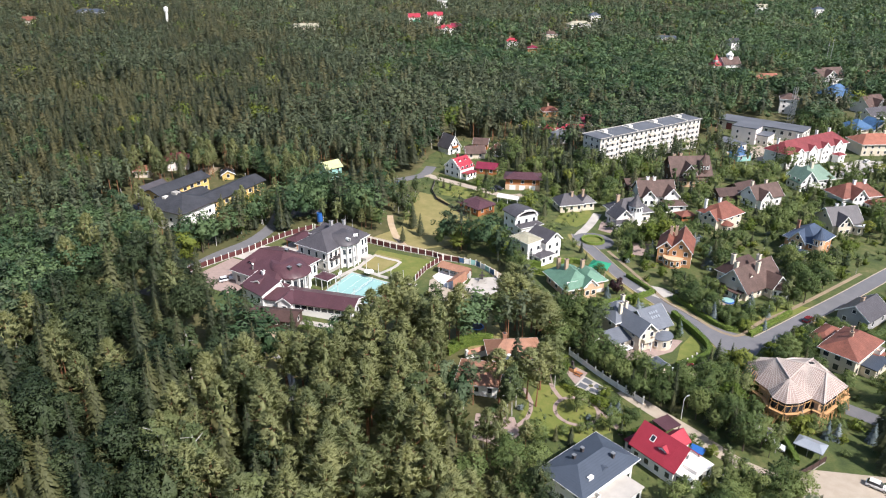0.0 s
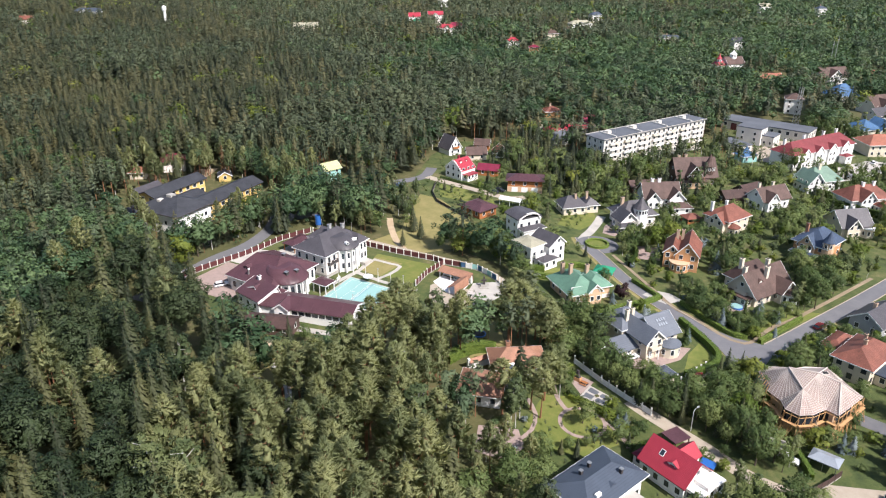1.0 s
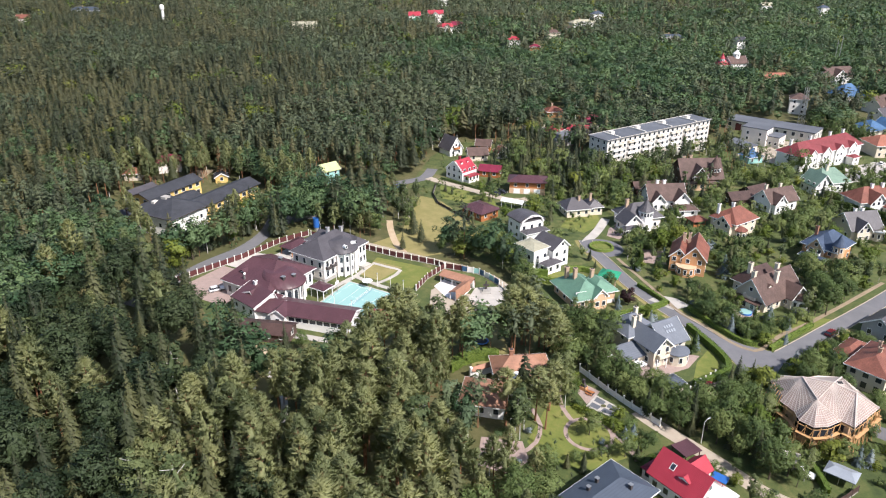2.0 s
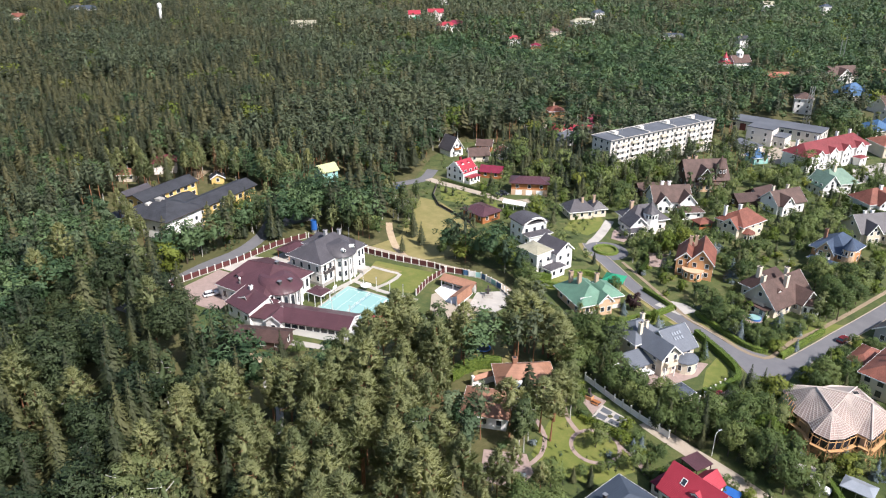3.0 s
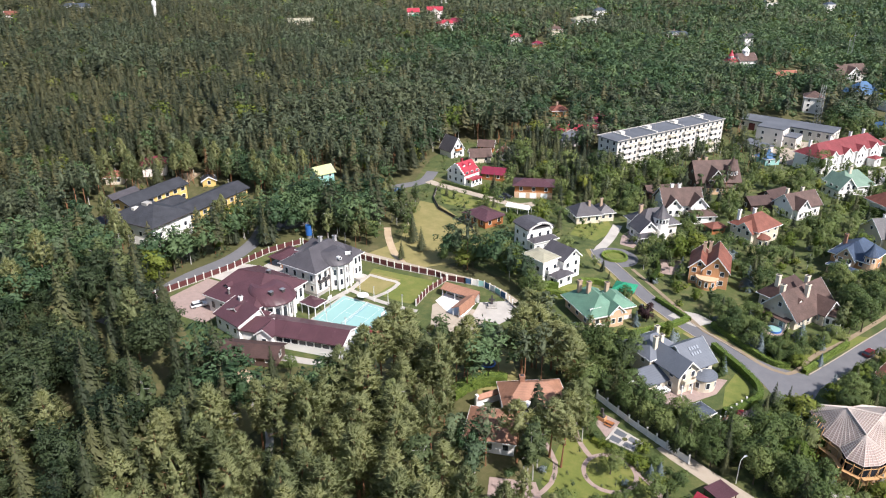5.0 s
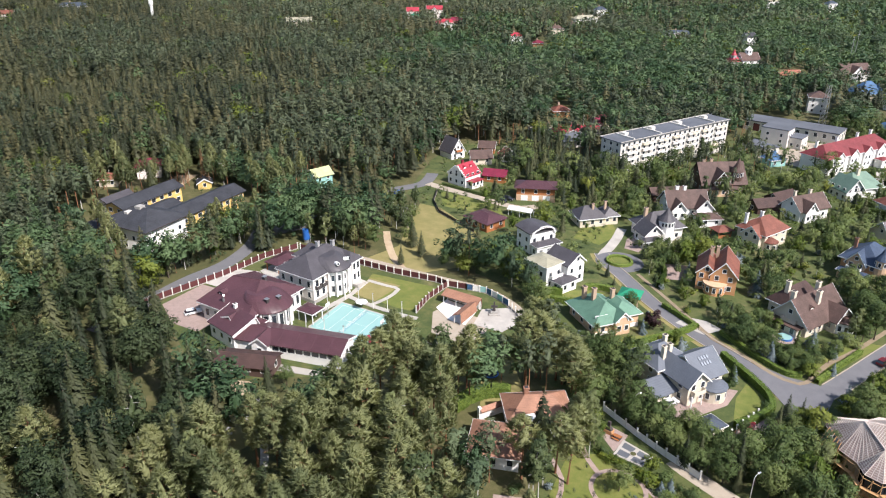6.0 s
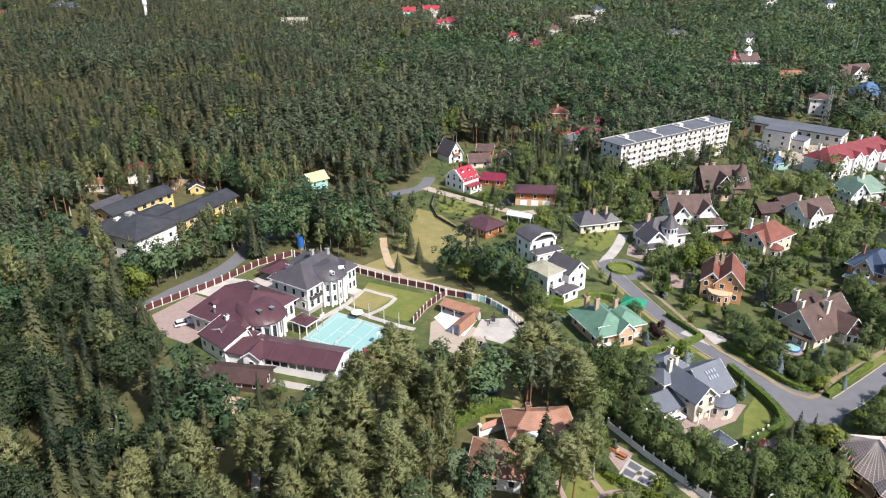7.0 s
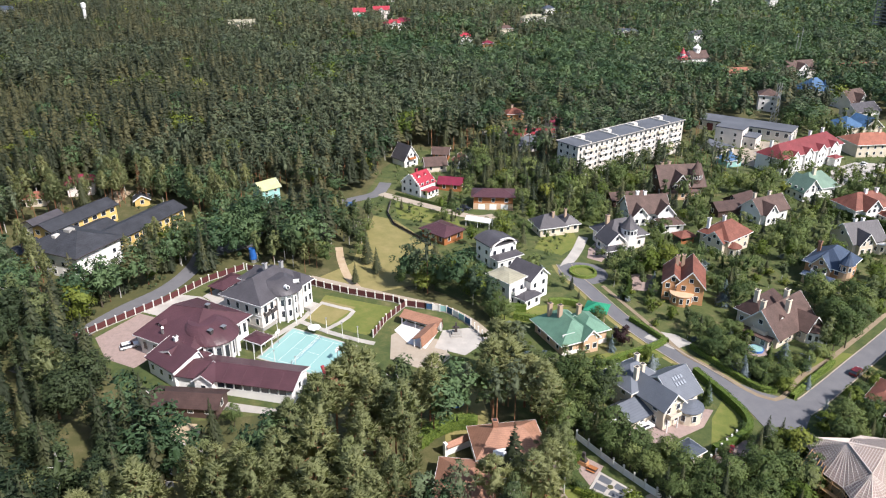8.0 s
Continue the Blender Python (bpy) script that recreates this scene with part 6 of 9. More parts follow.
def needle_brushes(cs, rs, per, size, squash=0.6, slim=0.22):
    """Needle-clad twigs that fan outwards and upwards from the arms of a pine."""
    cs = np.array(cs)
    mid = cs.mean(0)
    span = cs.max(0) - cs.min(0) + 0.5
    P, G = [], []
    for c, r in zip(cs, rs):
        d = sphere_dirs(per)
        p = c + d * r * (0.3 + 0.8 * nrg.random((per, 1)) ** 0.6) * np.array([1, 1, squash])
        out = np.array([c[0], c[1], 0.0]) / (math.hypot(c[0], c[1]) + 0.3)
        u = unit(d * 0.55 + out * 0.6 + np.array([0, 0, 0.55]) + nrg.normal(size=(per, 3)) * 0.3)
        v = unit(np.cross(u, nrg.normal(size=(per, 3))))
        s = size * nrg.uniform(0.6, 1.4, (per, 1))
        P.append(np.stack([p - u * s * 0.8 - v * s * slim, p + u * s * 1.3, p - u * s * 0.8 + v * s * slim], 1).reshape(-1, 3))
        g = unit(d * 0.3 + 0.7 * unit((p - mid) / span) + nrg.normal(size=(per, 3)) * 0.22 + np.array([0, 0, 0.3]))
        G.append(np.repeat(g, 3, 0))
    P, G = np.concatenate(P), np.concatenate(G)
    Q = np.arange(len(P)).reshape(-1, 3)
    face = np.cross(P[1::3] - P[0::3], P[2::3] - P[0::3])
    turn = (face * G[0::3]).sum(1) < 0
    Q[turn] = Q[turn][:, [0, 2, 1]]
    return P, Q, G


def ball_grid(level):
    bm = bmesh.new()
    bmesh.ops.create_icosphere(bm, subdivisions=level, radius=1.0)
    v = np.array([tuple(x.co) for x in bm.verts])
    f = np.array([[x.index for x in q.verts] for q in bm.faces])
    bm.free()
    return v, f


def crown_mass(level, H, W, z0, rough, per, size, tip=0.0):
    """A far crown: an uneven leafy mass with lobes and ragged sprays round it."""
    d, f = ball_grid(level)
    off = nrg.uniform(0, 50, 3)
    lobes = np.array([noise.noise(Vector(x * 2.3 + off)) + 0.8 * noise.noise(Vector(x * 5.0 + off)) for x in d])
    r = np.clip(1.0 + rough * lobes, 0.66, 1.26) + nrg.normal(size=len(d)) * 0.07
    zc, zr = H * (z0 + 1) / 2, H * (1 - z0) / 2
    p = d * r[:, None] * np.array([W, W, zr])
    p[:, :2] *= (1 - tip * np.clip(d[:, 2:], -0.4, 1))
    p[:, 2] += zc
    g = unit(d * np.array([1, 1, W / zr]) + np.array([0, 0, 0.15]) + nrg.normal(size=d.shape) * 0.55)
    k = nrg.integers(0, len(d), per)
    c = p[k] + nrg.normal(size=(per, 3)) * 0.35 * size
    n = g[k] + nrg.normal(size=(per, 3)) * 0.4
    P, Q, G = leaf_quads(c, n, size * nrg.uniform(0.6, 1.3, per), 0.6, g[k])
    return np.concatenate([p, P]), np.concatenate([f, Q + len(p)]), np.concatenate([g, G])


def with_core(leaves, core):
    """Leaf sprays round a dense inner mass of the same crown."""
    (p, q, g), (P, Q, G) = leaves, core
    return np.concatenate([p, P]), np.concatenate([q, Q + len(p)]), np.concatenate([g, G])


def crown_pine(k, per, size, H=20.0, R=2.9, jitter=0.45, core=2, brush=False):
    """An irregular domed crown of flat needle pads on rising arms, bare below."""
    cs, rs = [], []
    low, turn = nrg.uniform(0.44, 0.56), nrg.uniform(0, 6)
    lean = nrg.normal(size=2) * 0.3
    peak = nrg.uniform(0.62, 0.86)
    for i in range(k):
        u = (i + nrg.uniform(0.1, 0.9)) / k
        z = H * (low + (0.98 - low) * u)
        env = R * min(1.0, 0.62 + 1.5 * u) * max(0.0, 1 - max(0, u - 0.2) / 0.83) ** peak
        a = turn + i * 2.4 + nrg.uniform(-0.6, 0.6)
        r = env * nrg.uniform(0.45, 1.08)
        cs.append((r * math.cos(a) + lean[0] * u, r * math.sin(a) + lean[1] * u, z + 0.10 * r))
        rs.append(nrg.uniform(0.5, 1.05) * (1.1 - 0.5 * u) * (34 / k) ** 0.36)
    leaves = needle_brushes(cs, rs, per, size) if brush else clumps(cs, rs, per, size, 0.55, 0.4, jitter, 0.4, 0.72)
    return with_core(leaves, crown_mass(core, H * 0.84, R * 0.22, low + 0.06, 0.6, 1, 0.2, 0.5))


def spruce_boughs(tiers, most, H, R, z0):
    """Tiers of drooping boughs, each a bent kite, shrinking to a spire."""
    V, Q, G, n = [], [], [], 0
    for i in range(tiers):
        u = (i + 0.4) / tiers
        m = max(3, round(most * (1 - 0.7 * u)))
        a = math.tau * (np.arange(m) + nrg.uniform(-0.3, 0.3, m)) / m + i * 1.9
        r = (R * (1 - u) ** 0.9 + 0.1) * nrg.uniform(0.6, 1.25, m)
        z = H * (z0 + (1 - z0) * u) + nrg.normal(size=m) * 0.34
        w = math.pi / m * 1.15
        ring = [np.stack([r * f * np.cos(a + da), r * f * np.sin(a + da), z + dz * r], 1) for f, da, dz in ((0.05, 0, 0.22), (0.62, -w, -0.12), (1.0, 0, -0.30), (0.62, w, -0.12))]
        soft = [np.stack([np.cos(a + da) * 0.85, np.sin(a + da) * 0.85, np.full(m, up)], 1) for da, up in ((0, 0.5), (-w, 0.35), (0, 0.55), (w, 0.35))]
        V.append(np.stack(ring, 1).reshape(-1, 3))
        G.append(unit(np.stack(soft, 1).reshape(-1, 3)))
        q = np.array([[0, 1, 2], [0, 2, 3]])
        Q.append((np.arange(m)[:, None, None] * 4 + q + n).reshape(-1, 3))
        n += 4 * m
    V.append(np.array([[0.18, 0, H * 0.93], [-0.12, 0.15, H * 0.93], [-0.12, -0.15, H * 0.93], [0, 0, H * 1.02]]))
    G.append(unit(np.array([[1, 0, 0.3], [-0.6, 0.8, 0.3], [-0.6, -0.8, 0.3], [0, 0, 1.0]])))
    Q.append(np.array([[0, 1, 3], [1, 2, 3], [2, 0, 3]]) + n)
    return np.concatenate(V), np.concatenate(Q), np.concatenate(G)


def crown_spruce(layers, per, size, H=20.0, R=3.1, z0=0.1, boughs=None):
    C, N, S = [], [], []
    for i in range(layers):
        u = (i + 0.5) / layers
        z = H * (z0 + (1 - z0) * u)
        r = R * (1 - u) ** 0.85 + 0.15
        m = max(4, int(per * (0.35 + 0.65 * (1 - u))))
        a = nrg.uniform(0, math.tau, m)
        t = nrg.uniform(0.25, 1.0, m) ** 0.6 * (1 + 0.22 * np.sin(a * 3 + i * 1.7))
        C.append(np.stack([r * t * np.cos(a), r * t * np.sin(a), z - 0.35 * r * t + nrg.normal(size=m) * 0.12], 1))
        N.append(np.stack([np.cos(a) * 0.8, np.sin(a) * 0.8, np.full(m, 0.6)], 1))
        S.append(size * nrg.uniform(0.7, 1.25, m) * (0.55 + 0.45 * (1 - u)))
    N = np.concatenate(N)
    p, q, g = leaf_quads(np.concatenate(C), N + nrg.normal(size=N.shape) * 0.35, np.concatenate(S), 0.42, N + nrg.normal(size=N.shape) * 0.12)
    if boughs:
        P, Q, G = spruce_boughs(*boughs, H, R, z0)
        p, q, g = np.concatenate([p, P]), np.concatenate([q, Q + len(p)]), np.concatenate([g, G])
    return p, q, g


def crown_broad(k, per, size, H=12.0, W=4.2, z0=0.22, core=2, whole=0.6):
    cs, rs = [], []
    for i in range(k):
        d = sphere_dirs(1)[0]
        t = nrg.uniform(0.55, 0.95)
        zc, zr = H * (z0 + 1) / 2, H * (1 - z0) / 2
        p = np.array([d[0] * W * t, d[1] * W * t, zc + d[2] * zr * t * 0.9])
        p[:2] *= 1.0 - 0.25 * max(0, d[2])
        cs.append(p)
        rs.append(nrg.uniform(0.24, 0.40) * W * (26 / k) ** 0.33)
    return with_core(clumps(cs, rs, per, size, 0.8, 0.35, 0.5, 0.55, whole), crown_mass(core, H * 0.76, W * 0.34, z0 + 0.14, 0.6, 1, 0.2, 0.2))


def trunk_mesh(name, H, r, mat, top=0.9, limbs=0, lz=(0.45, 0.85), reach=2.0):
    bm = bmesh.new()
    bend = [(rng.uniform(-0.2, 0.2), rng.uniform(-0.2, 0.2)) for _ in range(5)]
    bend[0] = (0, 0)
    rings = []
    for k in range(5):
        u = k / 4
        rings.append([(bend[k][0] * u + rad * math.cos(math.tau * i / 6), bend[k][1] * u + rad * math.sin(math.tau * i / 6), -0.4 + (H * top + 0.4) * u)
                      for rad in (r * (1 - 0.8 * u) * (1.25 if k == 0 else 1),) for i in range(6)])
    add_solid(bm, rings)
    for k in range(limbs):
        u = lz[0] + (lz[1] - lz[0]) * (k + 0.5) / limbs
        a = k * 2.4
        L = reach * (1.15 - u)
        add_rod(bm, (0, 0, H * u), (L * math.cos(a) * 2, L * math.sin(a) * 2, H * u + L * 0.6), r * 0.32, 0.03, 4)
    return mesh_of(bm, name, mat)


KINDS = {}


def define(kind, n, crown, H, r, mat, bark, **kw):
    """Several shapes of one kind of tree, each a trunk mesh and a crown mesh."""
    KINDS[kind] = []
    for _ in range(n):
        p, q, g = crown()
        KINDS[kind].append((trunk_mesh("trunk", H, r, bark, **kw), np_mesh("crown", p, q, mat, None, g), H))


define("pine", 7, lambda: crown_pine(84, 28, 0.44, 20, 3.5, core=1, brush=True), 20, 0.22, "pine", "bark_pine", limbs=7)
define("spruce", 5, lambda: crown_spruce(22, 40, 0.34, 20, 3.2, 0.14, (25, 15)), 20, 0.24, "spruce", "bark", top=0.95)
define("broad", 6, lambda: crown_broad(56, 28, 0.27, core=1), 12, 0.2, "leaf", "bark", top=0.75, limbs=6, lz=(0.3, 0.7))
define("tall_leafy", 4, lambda: crown_broad(70, 26, 0.31, 19, 4.6, 0.25, 1), 19, 0.28, "shaded_leaf", "bark", top=0.75, limbs=6, lz=(0.3, 0.7))
define("birch", 4, lambda: crown_broad(36, 42, 0.25, 15, 2.5, 0.25), 15, 0.15, "birch", "bark_birch", top=0.85, limbs=5)
define("bright_tree", 2, lambda: crown_broad(22, 56, 0.26, 7, 2.8, 0.12), 7, 0.12, "bright", "bark", top=0.6, limbs=4, lz=(0.2, 0.6))
define("thuja", 2, lambda: crown_spruce(20, 32, 0.22, 6, 1.0, 0.03, (16, 9)), 6, 0.08, "thuja", "bark")
define("blue_spruce", 2, lambda: crown_spruce(16, 40, 0.26, 7, 2.0, 0.04, (14, 12)), 7, 0.1, "blue_spruce", "bark")
define("purple_tree", 1, lambda: crown_broad(24, 70, 0.26, 7, 2.8, 0.12), 7, 0.12, "purple", "bark", top=0.6)
define("dead_spruce", 1, lambda: crown_spruce(26, 40, 0.42, 18, 2.2, 0.12), 18, 0.2, "rust", "bark", top=0.95)
define("shrub", 3, lambda: crown_broad(10, 26, 0.2, 2.2, 1.5, 0.02), 2.2, 0.05, "leaf", "bark", top=0.5)
define("bright_shrub", 2, lambda: crown_broad(10, 20, 0.2, 1.8, 1.4, 0.02), 1.8, 0.05, "bright", "bark", top=0.5)
define("blue_shrub", 1, lambda: crown_broad(10, 20, 0.2, 1.8, 1.3, 0.02), 1.8, 0.05, "blue_spruce", "bark", top=0.5)

TREE_WORDS = {
    "pine": ("pine_tree", "tall pine with reddish trunk and tufted grey-green crown", "pine"),
    "spruce": ("spruce_tree", "tall dark green spruce with a pointed crown", "spruce"),
    "broad": ("leafy_tree", "round green leafy tree in a garden", "tree"),
    "tall_leafy": ("leafy_tree", "tall full green leafy tree in the wood", "tree"),
    "birch": ("birch_tree", "slender birch with white trunk and light leaves", "birch"),
    "bright_tree": ("ornamental_tree", "yellow-green ornamental tree in a garden", "tree"),
    "thuja": ("thuja", "slim green columnar thuja in a garden row", "thuja"),
    "blue_spruce": ("blue_spruce", "small silvery blue spruce on a lawn", "spruce"),
    "purple_tree": ("purple_leaved_tree", "dark purple-leaved tree in a garden", "tree"),
    "dead_spruce": ("withered_spruce", "withered rust-brown spruce in the forest", "spruce"),
    "shrub": ("shrub", "rounded green garden shrub", "shrub"),
    "bright_shrub": ("shrub", "rounded yellow-green garden shrub", "shrub"),
    "blue_shrub": ("shrub", "low silvery blue juniper shrub", "shrub"),
}
COUNT = {}
TAKEN = []


BEYOND = {True: [], False: []}


def plant(kind, x, y, h, wide=1.0):
    """One tree as a thing: an empty with trunk and crown; leafy ones further off are joined later."""
    if inside(x, y, SIGHT[-1]) or inside(x, y, SIGHT[0]):
        return None
    if kind == "broad" and y > 222:
        BEYOND[h < 6].append((x, y))
        TAKEN.append((x, y))
        return None
    if kind == "broad" and h > 12:
        kind = "tall_leafy"
    v = KINDS[kind][COUNT.get(kind, 0) % len(KINDS[kind])]
    COUNT[kind] = COUNT.get(kind, 0) + 1
    name, label, cat = TREE_WORDS[kind]
    small = "shrub" in kind
    th = new(name, v[1] if small else None)
    s = h / v[2]
    th.matrix_basis = pose(x, y, gz(x, y), rng.uniform(-2, 2), rng.uniform(-2, 2), rng.uniform(0, 360)) @ Matrix.Diagonal((s * wide, s * wide, s, 1))
    tagged(th, label, cat, cat + " trees")
    for nm, me in () if small else (("trunk", v[0]), ("crown", v[1])):
        ob = new(nm, me)
        ob.parent = th
    TAKEN.append((x, y))
    return th


# open ground kept free of trees
SIGHT = [[(-52, 148), (-54, 168), (-52, 173), (-43, 172), (-42, 158), (-40, 146), (-46, 140)],
         [(72, 214), (70, 227), (80, 225), (86, 222), (84, 212)],
         [(45, 236.5), (60, 236.5), (60, 252), (45, 252)], [(-60, 258), (-50, 252), (-43, 262), (-46, 298), (-60, 299), (-64, 280)], [(84.6, 194), (85.5, 203), (92, 203), (91, 194)],
         [(-98, 233), (-88.5, 253), (-83.5, 249), (-86, 232), (-92, 222)]]
LINES = [(smooth_line(l, 2.0), w) for l, w in ((ROAD_MAIN, 4.2), (ROAD_RIGHT, 4.6), (ROAD_SPUR, 3.6), (DRIVE_TOP, 3.0), (LANE_WALL, 3.4), (TRACK, 3.4), (PATH_UP, 2.4), (ROAD_RED, 4.2), (LANE_RED, 3.4), (ROAD_SCHOOL, 2.6))]


def on_road(x, y, pad=0.0):
    return any(near_line(x, y, l, w + pad) for l, w in LINES)


def free(x, y, pad=1.0, road=0.5):
    return not on_house(x, y, pad) and not on_road(x, y, road) and not any(inside(x, y, o) for o in SIGHT)


def scatter(poly, gap, jitter=0.42):
    xs, ys = [p[0] for p in poly], [p[1] for p in poly]
    out = []
    y, row = min(ys), 0
    while y < max(ys):
        x = min(xs) + (gap / 2 if row % 2 else 0)
        while x < max(xs):
            px, py = x + rng.uniform(-jitter, jitter) * gap, y + rng.uniform(-jitter, jitter) * gap
            if inside(px, py, poly):
                out.append((px, py))
            x += gap
        y += gap * 0.87
        row += 1
    return out


LOOSE = []


def grove(poly, gap, mix, hs, wide=(0.9, 1.15), pad=1.0, keep=1.0, loose=False):
    for x, y in scatter(poly, gap):
        if rng.random() > keep or not free(x, y, pad):
            continue
        r, kind = rng.random(), mix[-1][0]
        for k, p in mix:
            if r < p:
                kind = k
                break
            r -= p
        if loose and kind == "broad":
            LOOSE.append((x, y))
        else:
            plant(kind, x, y, rng.uniform(*hs), rng.uniform(*wide))


# foreground pine wood
PINES_NEAR = [(-40, 84), (3, 84), (6, 100), (4, 124), (1, 134), (-4, 138), (0, 146), (2, 158), (4, 166), (3, 173), (-5, 177), (-13, 176.5), (-18, 170), (-23, 158), (-26, 150), (-37, 149), (-47, 148), (-54, 140), (-60, 120), (-52, 100)]
PINES_WEST = [(-40, 84), (-25, 84), (-27, 120), (-33, 149), (-47, 148), (-54, 140), (-60, 120), (-52, 100)]
PINES_EAST = [(-25, 84)] + PINES_NEAR[1:16] + [(-33, 149), (-27, 120)]
grove(PINES_EAST, 5.6, (("pine", 0.90), ("spruce", 0.07), ("birch", 0.03)), (14, 22), (0.95, 1.35), keep=0.93)
grove(PINES_WEST, 4.9, (("pine", 0.66), ("spruce", 0.20), ("broad", 0.08), ("birch", 0.06)), (13, 21), (0.95, 1.3), keep=0.84, loose=True)
WOOD_LEFT = [(-40, 84), (-52, 100), (-60, 120), (-54, 140), (-47, 148), (-53, 159), (-60, 167), (-67, 176), (-74, 190), (-86, 200), (-99, 213), (-112, 208), (-106, 150), (-92, 110), (-84, 84)]
grove(WOOD_LEFT, 5.5, (("spruce", 0.40), ("pine", 0.10), ("birch", 0.06), ("broad", 0.44)), (13, 22), (0.95, 1.25), keep=0.78, loose=True)
# pines by the trampoline lawn
grove([(12, 170), (16, 188), (26, 186), (31, 168), (24, 163)], 5.6, (("pine", 1.0),), (14, 18), (1.45, 1.85), pad=0.2)
for x, y, h in ((22.4, 141.6, 13), (20.4, 144.6, 15), (24.0, 148.5, 14), (13.6, 142.5, 15), (26.0, 153.0, 13)):
    plant("pine", x, y, h, 1.5)
for x, y, h in ((15.2, 136.8, 13), (16.4, 137.6, 14), (14.6, 138.2, 12), (17.6, 141.0, 13), (27.8, 149.8, 12), (28.5, 154.5, 13), (18.0, 147.0, 12)):
    plant("birch", x, y, h, 0.95)
for x, y, h, k in ((-49, 166.4, 6, "broad"), (-44, 167.6, 7, "broad"), (-40.5, 164, 12, "spruce"), (-56, 166, 12, "pine"), (-52, 164, 11, "spruce"), (-38, 170, 6, "broad"), (-57.5, 172, 13, "spruce")):
    plant(k, x, y, h)
# gardens round the slate-roofed and the red-roofed house
grove([(3, 94), (6, 100), (4, 124), (12, 128), (20.5, 114), (23, 100)], 4.6, (("pine", 0.5), ("broad", 0.4), ("birch", 0.1)), (7, 14), pad=0.3)
grove([(44, 96), (46, 111), (57, 117), (66, 121), (72, 119), (70, 96)], 4.4, (("broad", 0.85), ("birch", 0.15)), (6, 11), pad=0.5)
for x, y, h, k in ((32.0, 140.2, 6.4, "broad"), (23.5, 129.5, 5, "thuja"), (25.6, 129.0, 6, "spruce"), (27.4, 130.6, 5, "broad"), (29.4, 130.2, 5.5, "spruce"), (31.6, 132.0, 4.5, "broad"), (33.6, 133.2, 4, "broad"),
                   (36.0, 134.2, 5, "broad"), (38.6, 133.4, 6.5, "broad"), (40.9, 132.6, 6, "spruce"), (42.6, 135.2, 5, "broad"), (44.2, 136.6, 6, "broad"), (21.0, 127.5, 7, "broad"), (18.5, 124.0, 9, "pine"), (39.8, 139.6, 3.4, "blue_spruce"), (41.6, 140.2, 3.6, "blue_spruce"),
                   (46.5, 128.0, 3, "thuja"), (48.0, 127.0, 3, "thuja"), (57.5, 128.5, 3.5, "broad"), (59.5, 126.0, 4.5, "bright_tree"), (20.0, 118.5, 8, "broad"), (37.5, 125.6, 3.5, "broad"), (52.5, 112.5, 5, "broad"), (61.0, 130.4, 5, "broad")):
    plant(k, x, y, h if h > 6.3 or "blue" in k else h * 0.7, 1.2)
for x, y, k in ((38.4, 142.6, "bright_shrub"), (37.0, 144.0, "bright_shrub"), (33.0, 147.6, "bright_shrub"), (31.6, 149.2, "bright_shrub"), (30.6, 151.0, "shrub"), (35.4, 146.2, "shrub"), (44.0, 141.0, "shrub"), (46.0, 139.0, "shrub"), (42.5, 144.0, "shrub"),
                (13.0, 132.0, "shrub"), (11.6, 130.0, "bright_shrub"), (18.6, 139.8, "blue_shrub"), (12.4, 138.6, "shrub"), (15.6, 129.4, "blue_shrub"), (20.0, 131.0, "shrub"), (54.5, 128.4, "shrub"), (56.2, 130.5, "shrub"), (58.2, 117.6, "shrub"), (55.0, 115.5, "bright_shrub")):
    plant(k, x, y, rng.uniform(1.4, 2.4))

# pines round the forest cabins and behind the school
grove([(-146, 290), (-130, 276), (-114, 262), (-104, 288), (-92, 292), (-82, 300), (-98, 320), (-140, 314)], 5.6, (("pine", 0.62), ("spruce", 0.26), ("birch", 0.12)), (11, 17), keep=0.8, pad=0.4)
grove([(-104, 214), (-96, 222), (-104, 238), (-118, 250), (-124, 236), (-114, 212)], 5.4, (("pine", 0.4), ("birch", 0.2), ("broad", 0.4)), (6, 11), keep=0.8, pad=0.4)
grove([(-90, 203), (-82, 222), (-73, 238), (-69, 254), (-75, 252), (-82, 236), (-92, 214)], 4.2, (("pine", 0.3), ("spruce", 0.3), ("birch", 0.25), ("bright_tree", 0.15)), (8, 13.5), keep=0.85, pad=0.3)

# trees that lean over the sandy lane
for k, (x, y) in enumerate(sides(smooth_line(LANE_WALL[:3], 2.0), 0.8) + sides(smooth_line(LANE_WALL[2:4], 2.4), 2.6)):
    plant(("broad", "spruce", "broad", "spruce", "broad")[k % 5], x + rng.uniform(-0.4, 0.4), y + rng.uniform(-0.6, 0.6), rng.uniform(6.0, 8.5), 1.1)
plant("birch", 75.6, 150.5, 9.0, 1.5)
plant("birch", 73.4, 147.0, 8.0, 1.5)

